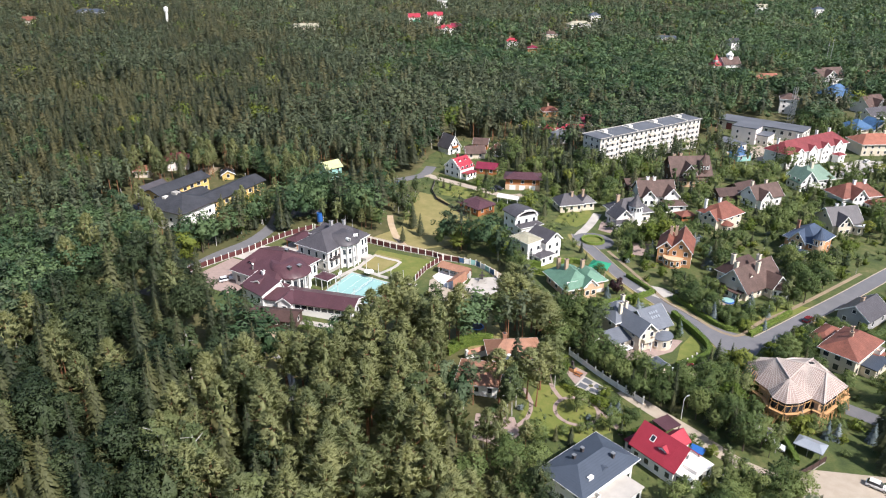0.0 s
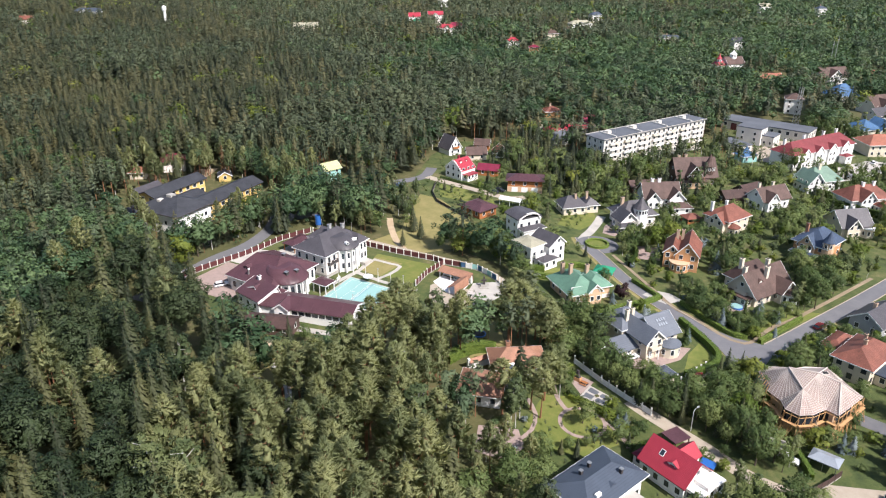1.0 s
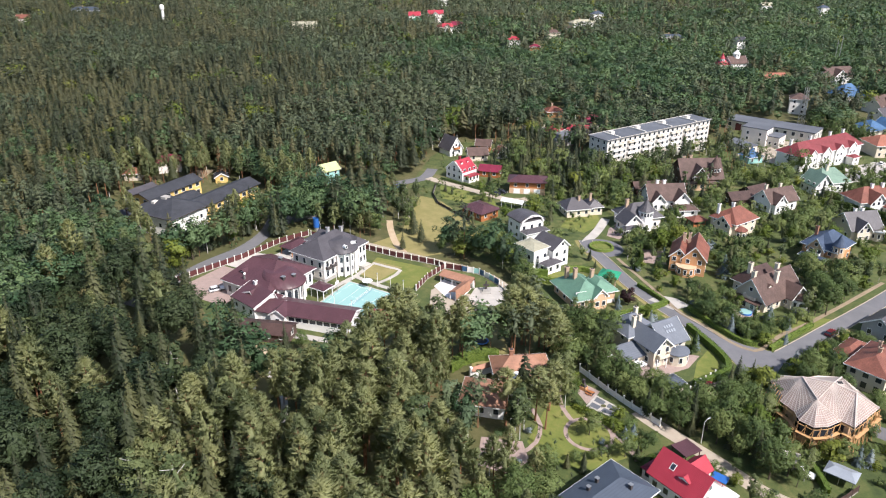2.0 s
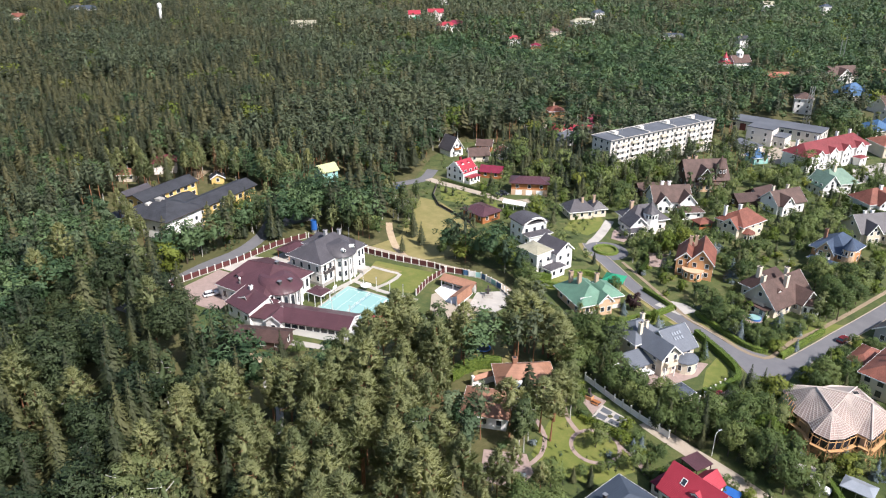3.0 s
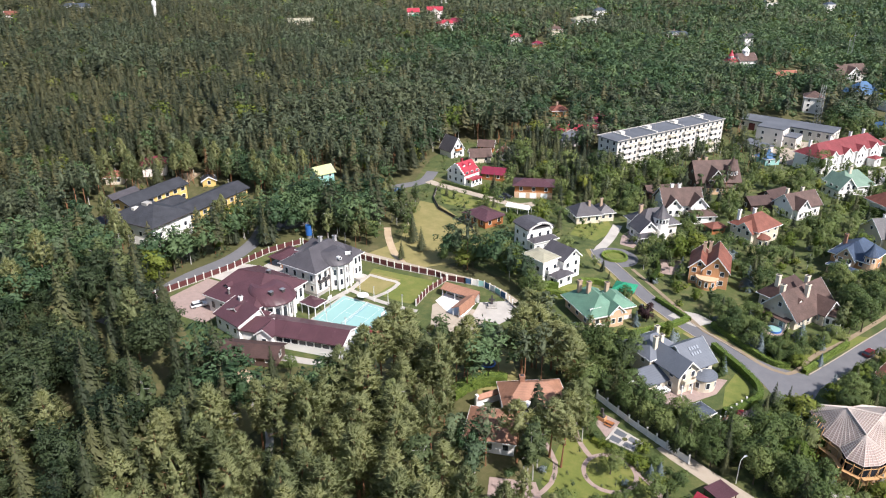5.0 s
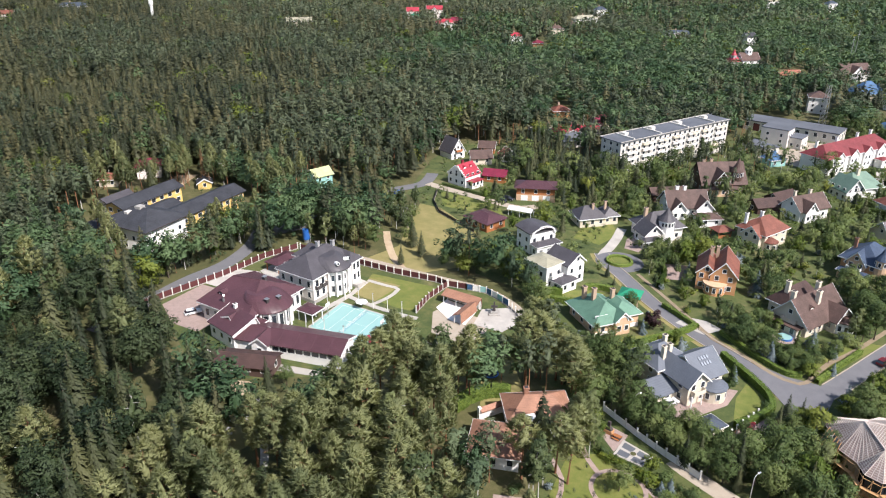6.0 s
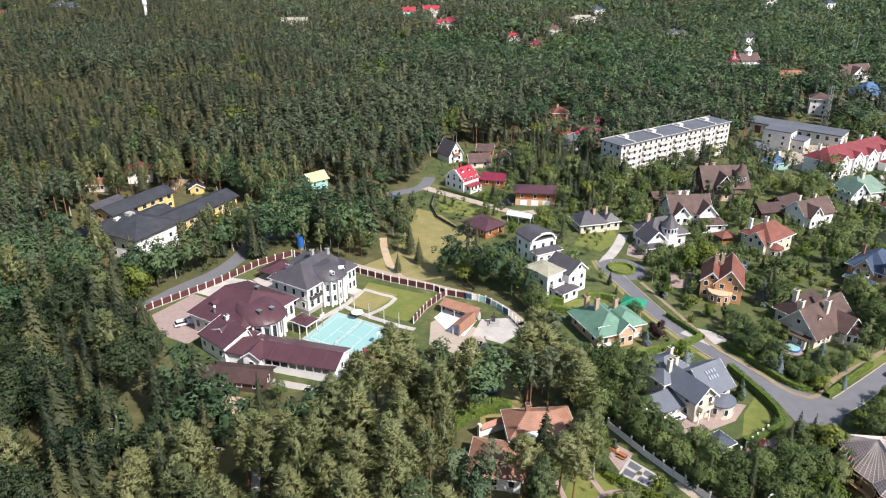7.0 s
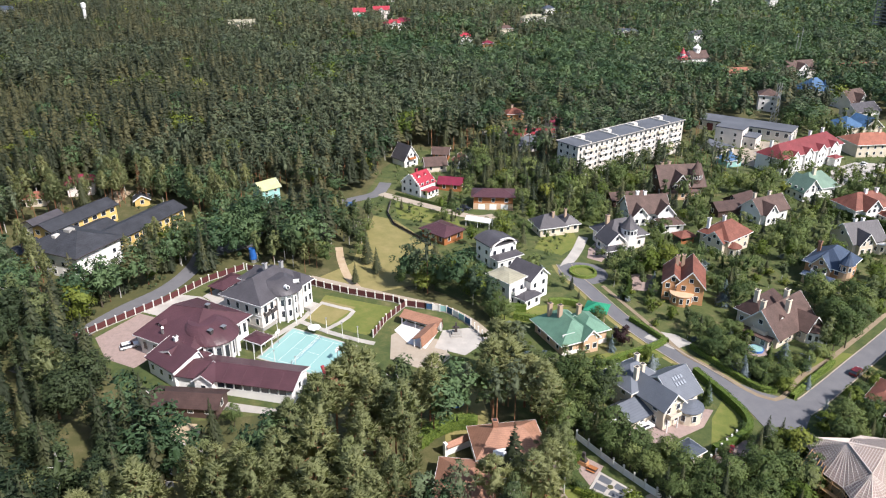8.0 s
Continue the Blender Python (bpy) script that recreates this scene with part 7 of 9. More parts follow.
# mixed planting round the gable house at the corner
for x, y, h, k, w in ((81.3, 187.2, 3.6, "broad", 1.5), (83.4, 184.4, 3.4, "broad", 1.5), (86.4, 184.6, 3.8, "broad", 1.5), (90.0, 187.4, 3.6, "broad", 1.5), (86.0, 188.4, 4.0, "broad", 1.5),
                      (90.4, 191.2, 3.8, "broad", 1.4), (94.2, 192.2, 3.4, "broad", 1.4), (79.4, 189.6, 5.2, "blue_spruce", 1.2), (92.6, 196.2, 5.6, "blue_spruce", 1.2), (74.0, 195.6, 6.4, "broad", 1.2),
                      (75.6, 190.4, 4.2, "broad", 1.3), (78.2, 197.6, 6.0, "broad", 1.2), (77.0, 192.4, 4.6, "birch", 1.5), (72.8, 198.8, 5.0, "broad", 1.2), (73.6, 203.4, 5.4, "broad", 1.2),
                      (86.1, 202.6, 4.4, "bright_tree", 0.8), (76.4, 200.6, 6.6, "broad", 1.2), (80.4, 201.6, 5.6, "spruce", 1.2), (82.0, 206.0, 6.0, "broad", 1.2), (79.0, 205.0, 5.0, "broad", 1.3)):
    plant(k, x, y, h, w)

# tall trees before the block of flats
for x, y, h, k in ((64.4, 325.5, 13.5, "broad"), (60.0, 321.5, 14.0, "birch"), (68.6, 327.6, 12.0, "birch"), (56.5, 324.0, 13.0, "broad"), (110.6, 356.0, 12.5, "spruce"), (113.4, 357.4, 11.0, "spruce"), (85.4, 337.6, 9.0, "broad"), (88.8, 339.6, 8.5, "birch"), (53.0, 320.0, 12.0, "broad")):
    plant(k, x, y, h, 1.3)

# borders of the garden with the ring path
for x, y, h, k in ((29.9, 151.2, 0.9, "bright_shrub"), (30.6, 149.6, 1.0, "bright_shrub"), (31.6, 148.3, 0.9, "bright_shrub"), (32.8, 147.8, 0.9, "shrub"), (34.3, 147.2, 0.9, "shrub"), (35.2, 145.8, 1.0, "shrub"),
                   (36.0, 144.4, 0.9, "shrub"), (36.8, 143.5, 1.0, "shrub"), (38.2, 142.8, 2.0, "bright_shrub"), (33.2, 149.6, 0.8, "shrub"), (34.6, 148.6, 0.8, "shrub")):
    plant(k, x, y, h, 1.3)

# ---- village planting ----
VIL_MIX = (("broad", 0.62), ("birch", 0.14), ("spruce", 0.10), ("bright_tree", 0.07), ("blue_spruce", 0.06), ("purple_tree", 0.01))
grove([(32, 163), (41, 165), (50, 158), (57, 151), (63, 142), (72, 134), (66, 126), (62, 132), (52, 143), (42, 155), (34, 166)], 3.3, (("broad", 0.60), ("birch", 0.06), ("spruce", 0.28), ("bright_tree", 0.06)), (6, 10.5))
grove([(26, 160), (27, 184), (38, 186), (44, 178), (42, 168), (34, 166)], 4.6, (("broad", 0.7), ("birch", 0.3)), (8, 13))
grove([(60, 146), (68, 158), (74, 166), (80, 160), (74, 150), (71, 140), (66, 136)], 3.4, (("broad", 0.6), ("spruce", 0.32), ("bright_tree", 0.08)), (6, 10))
grove([(57, 120), (62, 131), (72, 131), (77, 128), (72, 118), (62, 112)], 3.8, (("broad", 0.8), ("birch", 0.1), ("spruce", 0.1)), (6.5, 10.5))
grove([(92, 122), (96, 138), (110, 150), (122, 150), (122, 130), (106, 120)], 5.2, (("broad", 0.8), ("spruce", 0.2)), (8, 13))
grove([(72, 196), (70, 206), (82, 218), (88, 212), (84, 192), (80, 184)], 4.6, (("broad", 0.9), ("birch", 0.1)), (3.5, 6))
grove([(108, 196), (112, 232), (122, 232), (140, 225), (126, 214)], 5.0, (("broad", 0.8), ("birch", 0.2)), (7, 12))
grove([(-2, 230), (10, 232), (20, 222), (21, 206), (26, 206), (24, 228), (14, 246), (4, 242), (-8, 236)], 3.3, (("broad", 0.72), ("spruce", 0.13), ("bright_tree", 0.15)), (5, 8.5), (1.0, 1.3))
grove([(-46, 246), (-32, 240), (-24, 250), (-18, 284), (-30, 290), (-50, 282), (-62, 258)], 5.0, (("birch", 0.55), ("spruce", 0.06), ("pine", 0.15), ("broad", 0.24)), (8, 14))
grove([(-27, 240), (-15, 246), (-11, 262), (-13, 286), (-27, 286)], 5.0, (("birch", 0.55), ("spruce", 0.12), ("broad", 0.33)), (6, 12), keep=0.7)
grove([(-66, 236), (-58, 246), (-64, 262), (-74, 250)], 5.0, (("spruce", 0.5), ("birch", 0.5)), (12, 18))
for x, y, h in ((-106, 236, 14), (-104, 230, 15), (-99, 226, 14), (-112, 244, 14), (-116, 247, 15), (-93, 228, 13), (-121, 294, 13), (-126, 292, 14), (-116, 293, 12), (-105, 300, 14), (-112, 307, 15), (-96, 298, 14),
                (-78, 292, 15), (-74, 286, 16), (-70, 292, 15), (-66, 287, 16), (-72, 297, 15), (-80, 298, 16), (-64, 296, 15), (-68, 280, 14), (-61, 303, 15), (-130, 300, 14), (-142, 296, 15)):
    plant("pine", x, y, h, 0.95)
for x, y, h, k in ((-85, 247, 9, "bright_tree"), (-87, 243, 10, "broad"), (-80, 246, 13, "spruce"), (-77, 248, 14, "spruce"), (-82, 240, 13, "pine"), (-88, 236, 13, "pine"), (-76, 238, 7, "bright_tree"), (-74, 252, 13, "spruce"), (-71, 258, 11, "birch"), (-99, 301, 15, "dead_spruce"), (-90, 297, 13, "birch"), (-79, 252, 12, "pine"), (-83, 254, 8, "broad"), (-76, 262, 12, "spruce"), (-73, 266, 9, "broad"), (-90, 240, 9, "broad"), (-93, 236, 8, "broad"), (-80, 258, 12, "pine"), (-70, 268, 12, "pine"), (-84, 249, 11, "birch")):
    plant(k, x, y, h, 1.0)
grove([(-80, 226), (-68, 244), (-66, 262), (-74, 272), (-82, 258), (-86, 242)], 5.2, (("pine", 0.3), ("spruce", 0.3), ("birch", 0.2), ("broad", 0.2)), (7, 13), pad=0.2, keep=0.8)
grove([(-92, 216), (-84, 220), (-76, 234), (-84, 236), (-92, 226)], 4.6, (("pine", 0.4), ("birch", 0.3), ("broad", 0.3)), (8, 14), pad=-0.5)
grove([(30, 226), (44, 226), (46, 250), (66, 250), (110, 252), (100, 228), (92, 214), (66, 224), (60, 240), (44, 234)], 4.8, VIL_MIX, (4.5, 10.5), keep=0.9, pad=0.8)
VIL_A = [(30, 226), (44, 226), (46, 262), (40, 300), (60, 330), (80, 330), (100, 300), (110, 256), (120, 246), (100, 228), (92, 214), (66, 224), (60, 240), (44, 234)]
VIL_B = [(100, 300), (110, 256), (140, 240), (170, 250), (215, 300), (230, 350), (200, 340), (160, 330), (130, 330)]
VIL_C = [(40, 300), (60, 330), (80, 330), (110, 350), (150, 372), (150, 350), (130, 330), (100, 300), (60, 290)]
VIL_D = [(8, 296), (30, 310), (44, 330), (58, 330), (44, 300), (40, 262), (34, 250), (20, 256), (12, 280)]
grove([(62, 330), (74, 322), (150, 378), (140, 384)], 6.0, (("broad", 0.6), ("birch", 0.3), ("spruce", 0.1)), (9, 15), pad=0.5, keep=0.8)
for x, y, h in ((-11, 243, 9), (-14, 250, 11), (-17, 236, 7), (7, 252, 9), (14, 300, 8), (-4, 296, 5), (-1, 293, 4)):
    plant("spruce", x, y, h, 1.2)
for x, y in ((96, 191), (92, 183), (57, 190), (49.5, 199.5), (66.5, 178.5), (88, 134), (98, 133), (90, 172), (98, 262), (72, 237)):
    plant("blue_spruce", x, y, rng.uniform(3.5, 5.5))
for x, y in ((64, 236), (61.5, 240), (60.5, 237), (72, 251), (79, 250), (82.5, 249), (81, 189), (77, 252), (63, 246)):
    plant("thuja", x, y, rng.uniform(4, 6.5))
for x, y in ((52, 191), (57, 195), (66, 219), (70, 215)):
    plant("bright_tree", x, y, 4.5)
for k in range(9):
    plant("broad", 108.6 + 1.75 * k, 186.6 - 1.6 * k, rng.uniform(3.6, 5.2), 1.25)
for x, y, h, k in ((100.4, 169.6, 5.5, "bright_tree"), (97.5, 166.5, 6, "broad"), (95.0, 163.0, 7, "spruce"), (92.0, 166.0, 8, "broad"), (89.0, 163.5, 7, "broad"), (103.0, 155.5, 5, "broad"), (100.5, 152.5, 6, "broad"), (83.8, 138.4, 4.5, "blue_spruce"), (90.3, 133.8, 4.5, "blue_spruce"), (78.8, 187.6, 4.5, "blue_spruce"), (90.6, 192.6, 4.5, "blue_spruce"), (83.5, 189.0, 5, "broad"), (80.5, 192.5, 6.5, "broad"), (86.5, 186.0, 4.5, "broad")):
    plant(k, x, y, h, 1.15)
grove([(79, 157), (83, 165), (92, 170), (101, 174), (104, 168), (98, 158), (88, 154)], 3.6, (("broad", 0.75), ("birch", 0.12), ("bright_tree", 0.13)), (4.5, 8))
grove([(96, 177), (107, 186), (110, 183), (101, 174)], 3.2, (("broad", 0.8), ("bright_tree", 0.2)), (3, 5.5), pad=0.2)
for x, y, h in ((78, 191, 5), (81.5, 185.6, 4.2), (85.5, 184, 4), (89, 187.2, 4.6), (93.4, 188.4, 4.6), (96.5, 192, 5), (100, 194.5, 6), (80.4, 195, 6), (77.6, 197.5, 6)):
    plant("broad", x, y, h, 1.2)
for k in range(8):
    plant("birch", 103.5 + 2.6 * k, 198.8 + 2.1 * k, rng.uniform(7, 10))
plant("purple_tree", 53, 202, 6.0)
plant("purple_tree", 118, 228, 7.0)
OPEN = [[(18, 137), (24, 151), (31, 150.5), (39, 143), (39, 133), (30, 128.5), (21, 131)], [(59, 158), (63, 174), (71, 182), (73.5, 171.5), (70, 164)], [(36, 191), (37, 195.5), (48.5, 198.5), (60, 201), (62, 198), (48, 191)],
        [(24, 216), (24, 220), (38, 223.5), (44, 222), (32, 216)], [(44, 165), (47, 171), (52, 171), (66.5, 176), (62, 169), (52, 163)], [(62, 233), (66, 244), (74, 244), (73, 232)], YARD, [(33, 158), (38, 152), (42, 147), (38, 144), (31, 152), (30, 157)],
        [(58, 262), (62, 268), (66, 262), (60, 252), (56, 255)], [(40, 262), (44, 272), (56, 276), (56, 266), (48, 257)], [(84, 197), (84, 204), (92, 202), (91, 196)]]
for x, y in scatter(VILLAGE, 4.1):
    if 126 < y < 256 and x > 22 and rng.random() < 0.50 and free(x, y, 0.8, 0.9) and not any(inside(x, y, o) for o in OPEN):
        r = rng.random()
        if r < 0.45:
            plant(rng.choice(("broad", "broad", "broad", "birch", "bright_tree", "thuja", "spruce")), x, y, rng.uniform(2.6, 7.0), rng.uniform(1.0, 1.4))
        else:
            plant(rng.choice(("shrub", "shrub", "shrub", "bright_shrub", "blue_shrub")), x, y, rng.uniform(1.0, 2.6))
for x, y in scatter(VILLAGE, 8.0):
    if rng.random() < 0.25 and free(x, y, 0.4) and 128 < y < 255:
        plant(rng.choice(("shrub", "shrub", "bright_shrub", "blue_shrub")), x, y, rng.uniform(1.2, 2.6))

# ---- woods as wide stands ----
CLEAR = [VILLAGE, COMPOUND, PINES_NEAR, WOOD_LEFT,
         [(-106, 224), (-96, 214), (-84, 222), (-64, 268), (-74, 288), (-100, 304), (-128, 306), (-142, 298), (-134, 282), (-116, 252)],
         [(-88, 196), (-74, 222), (-58, 246), (-48, 256), (-12, 236), (22, 216), (24, 190), (18, 176), (-40, 150), (-70, 180)],
         [(-112, 300), (-110, 316), (-100, 314), (-102, 300)], [(0, 80), (2, 130), (20, 150), (60, 130), (70, 80)], [(-64, 282), (-58, 306), (-46, 312), (-38, 300), (-44, 278)],
         [(-30, 238), (-24, 262), (-34, 300), (-16, 320), (-14, 345), (8, 366), (20, 352), (10, 236)], [(150, 384), (150, 424), (170, 436), (206, 400), (196, 376)]]
EDGE_L, EDGE_R = 0.60, 0.66


def before_house(x, y):
    """Gardens on the open south side of the houses in the woods."""
    return any(abs(x - cx + (cy - y) * cx / cy) < a + 1 and 0 < cy - b - y < (34 if cy < 640 else 48) for cx, cy, a, b, g in FOOT if cy > 425)


def stand_points(y0, y1, gap):
    out = []
    y, row = y0, 0
    while y < y1:
        x0, x1 = -100 - EDGE_L * (y - 105) - 15, 105 + EDGE_R * (y - 115) + 15
        x = x0 + (gap / 2 if row % 2 else 0)
        while x < x1:
            px, py = x + rng.uniform(-0.45, 0.45) * gap, y + rng.uniform(-0.45, 0.45) * gap
            if not any(inside(px, py, c) for c in CLEAR) and not on_house(px, py, 2.0) and not before_house(px, py) and (py > 420 or not on_road(px, py, 1.0)):
                out.append((px, py))
            x += gap
        y += gap * 0.87
        row += 1
    return out


def conifer_share(x, y):
    """More conifers to the west, more leafy trees to the east, in patches."""
    w = noise.noise(Vector((x * 0.006, y * 0.006, 3.1)))
    w += 0.7 * noise.noise(Vector((x * 0.021, y * 0.016, 9.4)))
    return min(0.94, max(0.04, 0.52 - (x - 0.16 * y + 30) * 0.0040 + 1.15 * w + (0.4 if y > 780 else 0.0)))


def stem_quads(H, r, top):
    p = []
    for k in range(3):
        a, b = math.tau * k / 3, math.tau * (k + 1) / 3
        p += [(r * math.cos(a), r * math.sin(a), -0.3), (r * math.cos(b), r * math.sin(b), -0.3), (r * 0.4 * math.cos(b), r * 0.4 * math.sin(b), H * top), (r * 0.4 * math.cos(a), r * 0.4 * math.sin(a), H * top)]
    return np.array(p)


def stand(name, label, points, lod, mat_of, hs=None, stems=False, only=None):
    """Many trees of a wood, joined by the look of their leaves, one object a look."""
    sets = {}
    for x, y in points:
        c = conifer_share(x, y)
        r = rng.random()
        kin = noise.noise(Vector((x * 0.013, y * 0.010, 21.3)))
        dark = (0.88 if x < -0.24 * y else 0.62 if x < 0.02 * y and 270 < y < 560 else 0.30) + 1.3 * kin
        kind = ("spruce" if rng.random() < dark else "pine") if r < c else ("birch" if rng.random() < 0.30 - 0.9 * kin else "broad")
        if r > 0.985 and y > 250:
            kind = "bright"
        if name == "garden_trees" or name == "garden_shrubs":
            kind = rng.choice(("broad", "broad", "broad", "broad", "birch", "spruce", "spruce", "bright"))
        if y > 420 and kind == "broad" and rng.random() < 0.42:
            continue
        sets.setdefault(only or kind, []).append((x, y))
    for kind, pts in sets.items():
        shapes = lod[kind]
        V, Q, T, G, n, tall = [], [], [], [], 0, []
        for x, y in pts:
            p, q, g, H = shapes[rng.randrange(len(shapes))]
            patch = noise.noise(Vector((x * 0.012, y * 0.012, 7.7)))
            h = (rng.uniform(14, 20.5) + 4 * patch) if kind in ("pine", "spruce") else (rng.uniform(11.5, 18) + 4 * patch)
            if hs:
                h = rng.uniform(*hs)
            tall.append(h)
            spread = 1.0 if hs else 1.15 if y < 330 else 1.35 if kind in ("pine", "spruce") else 1.15
            s, w, a = h / H, h / H * spread * (rng.uniform(0.85, 1.15) if kind in ("pine", "spruce") else rng.uniform(0.95, 1.3)), rng.uniform(0, math.tau)
            m = np.array([[w * math.cos(a), -w * math.sin(a), 0], [w * math.sin(a), w * math.cos(a), 0], [0, 0, s]])
            V.append(p @ m.T + np.array([x, y, gz(x, y)]))
            Q.append(q + n)
            G.append(g @ np.array([[math.cos(a), -math.sin(a), 0], [math.sin(a), math.cos(a), 0], [0, 0, 1]]).T)
            T.append(np.full(len(p), min(0.999, max(0, 0.5 + 0.75 * (rng.random() - 0.5) + 0.6 * patch))))
            n += len(p)
        if stems and kind in ("pine", "birch"):
            SV = np.concatenate([stem_quads(h, 0.011 * h, 0.8) + np.array([x, y, gz(x, y)]) for (x, y), h in zip(pts, tall)])
            tagged(new(name + "_trunks", np_mesh("trunks", SV, np.arange(len(SV)).reshape(-1, 4), {"pine": "bark_pine", "birch": "bark_birch"}[kind])), "bare trunks of the trees in the wood", "forest", "", "stuff")
        ob = new(name, np_mesh(name, np.concatenate(V), np.concatenate(Q), mat_of[kind], np.concatenate(T), np.concatenate(G)))
        tagged(ob, label[kind], "forest", "", "stuff")


# Pines in the stands use the needle colour darkened for shade.
MATS = {"bright": "bright", "pine": "shaded_pine", "spruce": "wood_spruce", "broad": "wood_leaf", "birch": "wood_birch"}
GARDEN_MATS = dict(MATS, broad="leaf", birch="birch", spruce="spruce")
FOREST_WORDS = {"bright": "wide stand of yellow-green trees", "pine": "wide stand of pines with tufted grey-green crowns", "spruce": "wide stand of dark pointed spruces", "broad": "wide stand of full green leafy trees", "birch": "wide stand of light green birches"}
MID = {"pine": [(*crown_pine(16, 12, 0.5, 17, 3.3, core=1), 18) for _ in range(8)], "spruce": [(*spruce_boughs(13, 9, 20, 3.2, 0.42), 20) for _ in range(8)],
       "broad": [(*crown_broad(20, 12, 0.5, 14, 4.6, 0.42, 1, 0.8), 15) for _ in range(8)], "birch": [(*crown_broad(16, 11, 0.42, 15, 2.9, 0.42, 1), 15) for _ in range(6)]}
FAR = {"pine": [(*crown_pine(13, 9, 0.6, 17, 3.7, core=1), 18) for _ in range(8)], "spruce": [(*spruce_boughs(9, 8, 20, 3.3, 0.5), 20) for _ in range(8)],
       "broad": [(*crown_broad(16, 8, 0.62, 14, 5.0, 0.48, 1, 0.85), 15) for _ in range(8)], "birch": [(*crown_broad(12, 7, 0.55, 15, 3.6, 0.46, 1, 0.85), 15) for _ in range(6)]}
DISTANT = {"pine": [(*crown_pine(5, 6, 0.95, 17, 3.6, core=1), 18) for _ in range(8)], "spruce": [(*spruce_boughs(5, 6, 20, 3.4, 0.5), 20) for _ in range(8)],
           "broad": [(*crown_broad(5, 6, 1.0, 14, 4.6, 0.4, 1, 0.85), 15) for _ in range(8)], "birch": [(*crown_broad(5, 5, 0.9, 15, 3.4, 0.4, 1, 0.85), 15) for _ in range(6)]}
NEAR = {"broad": [(*crown_broad(70, 26, 0.31, 18, 4.8, 0.3, 1), 19) for _ in range(5)]}
# The left wood's leafy trees take the leaf colour with shade painted in.
stand("near_woodland", FOREST_WORDS, LOOSE, NEAR, dict(MATS, broad="shaded_leaf"), (11, 20), only="broad")
CLOSE = {"pine": [(*crown_pine(20, 22, 0.40, 19, 3.3, core=1), 19) for _ in range(6)], "spruce": [(*crown_spruce(12, 26, 0.46, 20, 3.3, 0.34, (14, 10)), 20) for _ in range(6)],
         "broad": [(*crown_broad(24, 22, 0.40, 15, 4.2, 0.3, 1), 15) for _ in range(6)], "birch": [(*crown_broad(17, 22, 0.36, 15, 2.4, 0.25), 15) for _ in range(5)]}
FURTHER = {"pine": [(*crown_pine(9, 7, 0.75, 17, 3.8, core=1), 18) for _ in range(8)], "spruce": [(*spruce_boughs(7, 7, 20, 3.4, 0.52), 20) for _ in range(8)],
           "broad": [(*crown_broad(11, 7, 0.72, 14, 5.2, 0.46, 1, 0.85), 15) for _ in range(8)], "birch": [(*crown_broad(8, 6, 0.65, 15, 3.8, 0.45, 1, 0.85), 15) for _ in range(6)]}
for lod in (CLOSE, MID, FAR, FURTHER, DISTANT):
    lod["bright"] = lod["broad"]
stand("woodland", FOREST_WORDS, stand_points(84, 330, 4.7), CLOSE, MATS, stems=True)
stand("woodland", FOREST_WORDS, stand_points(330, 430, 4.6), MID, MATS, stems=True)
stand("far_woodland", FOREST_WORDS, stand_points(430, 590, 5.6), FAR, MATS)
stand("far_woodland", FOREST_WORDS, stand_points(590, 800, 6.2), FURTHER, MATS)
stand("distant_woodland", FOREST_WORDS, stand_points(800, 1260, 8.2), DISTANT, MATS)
GARDEN_WORDS = {k: v.replace("wide stand of", "many garden trees:") for k, v in FOREST_WORDS.items()}
garden_pts = []
for zone in (VIL_A, VIL_B, VIL_D):
    garden_pts += [p for p in scatter(zone, 4.3) if rng.random() < 0.86 and p[1] > 250 and free(*p, 0.9)]


def at_front(x, y, reach=13.0):
    """On the open south side of a house, where only low planting stands."""
    return any(abs(x - cx + (cy - y) * cx / cy) < max(a, b) * 0.9 and 0 < cy - y < b + reach for cx, cy, a, b, g in FOOT)


low_pts = [p for p in garden_pts if at_front(*p)]
high_pts = [p for p in garden_pts if not at_front(*p)]
VIL_E = [(14, 330), (14, 372), (44, 384), (62, 362), (80, 338), (60, 316), (40, 304), (24, 308)]
tall_pts = [p for p in scatter(VIL_E, 4.6) + scatter([(22, 316), (38, 312), (52, 318), (58, 330), (44, 340), (24, 338)], 5.0) + scatter(VIL_C, 5.4) + scatter([(128, 386), (150, 384), (146, 366), (132, 362)], 5) + scatter([(176, 330), (160, 322), (150, 336), (156, 352)], 5) + scatter([(178, 398), (204, 386), (238, 398), (252, 432), (218, 428), (192, 414)], 6.0) + scatter([(196, 300), (214, 318), (236, 350), (252, 346), (224, 296)], 6.0) if rng.random() < 0.85 and free(*p, 1.2)]
stand("garden_woods", {k: v.replace("wide stand", "tall garden belt") for k, v in FOREST_WORDS.items()}, tall_pts, CLOSE, GARDEN_MATS, (7, 14), stems=True)
stand("garden_trees", GARDEN_WORDS, high_pts, CLOSE, GARDEN_MATS, (4.5, 11))
stand("garden_trees", GARDEN_WORDS, BEYOND[False], CLOSE, GARDEN_MATS, (5.5, 9.5), only="broad")
stand("garden_trees", GARDEN_WORDS, BEYOND[True], CLOSE, GARDEN_MATS, (2.6, 6), only="broad")
stand("garden_trees", GARDEN_WORDS, low_pts, CLOSE, GARDEN_MATS, (1.8, 4.2))
under = [p for p in scatter(VILLAGE, 4.0) if rng.random() < 0.55 and p[1] > 255 and free(*p, 0.4)]
stand("garden_shrubs", {k: "low garden shrubs in many greens" for k in FOREST_WORDS}, under, FAR, GARDEN_MATS, (1.6, 4.0))
brush = []
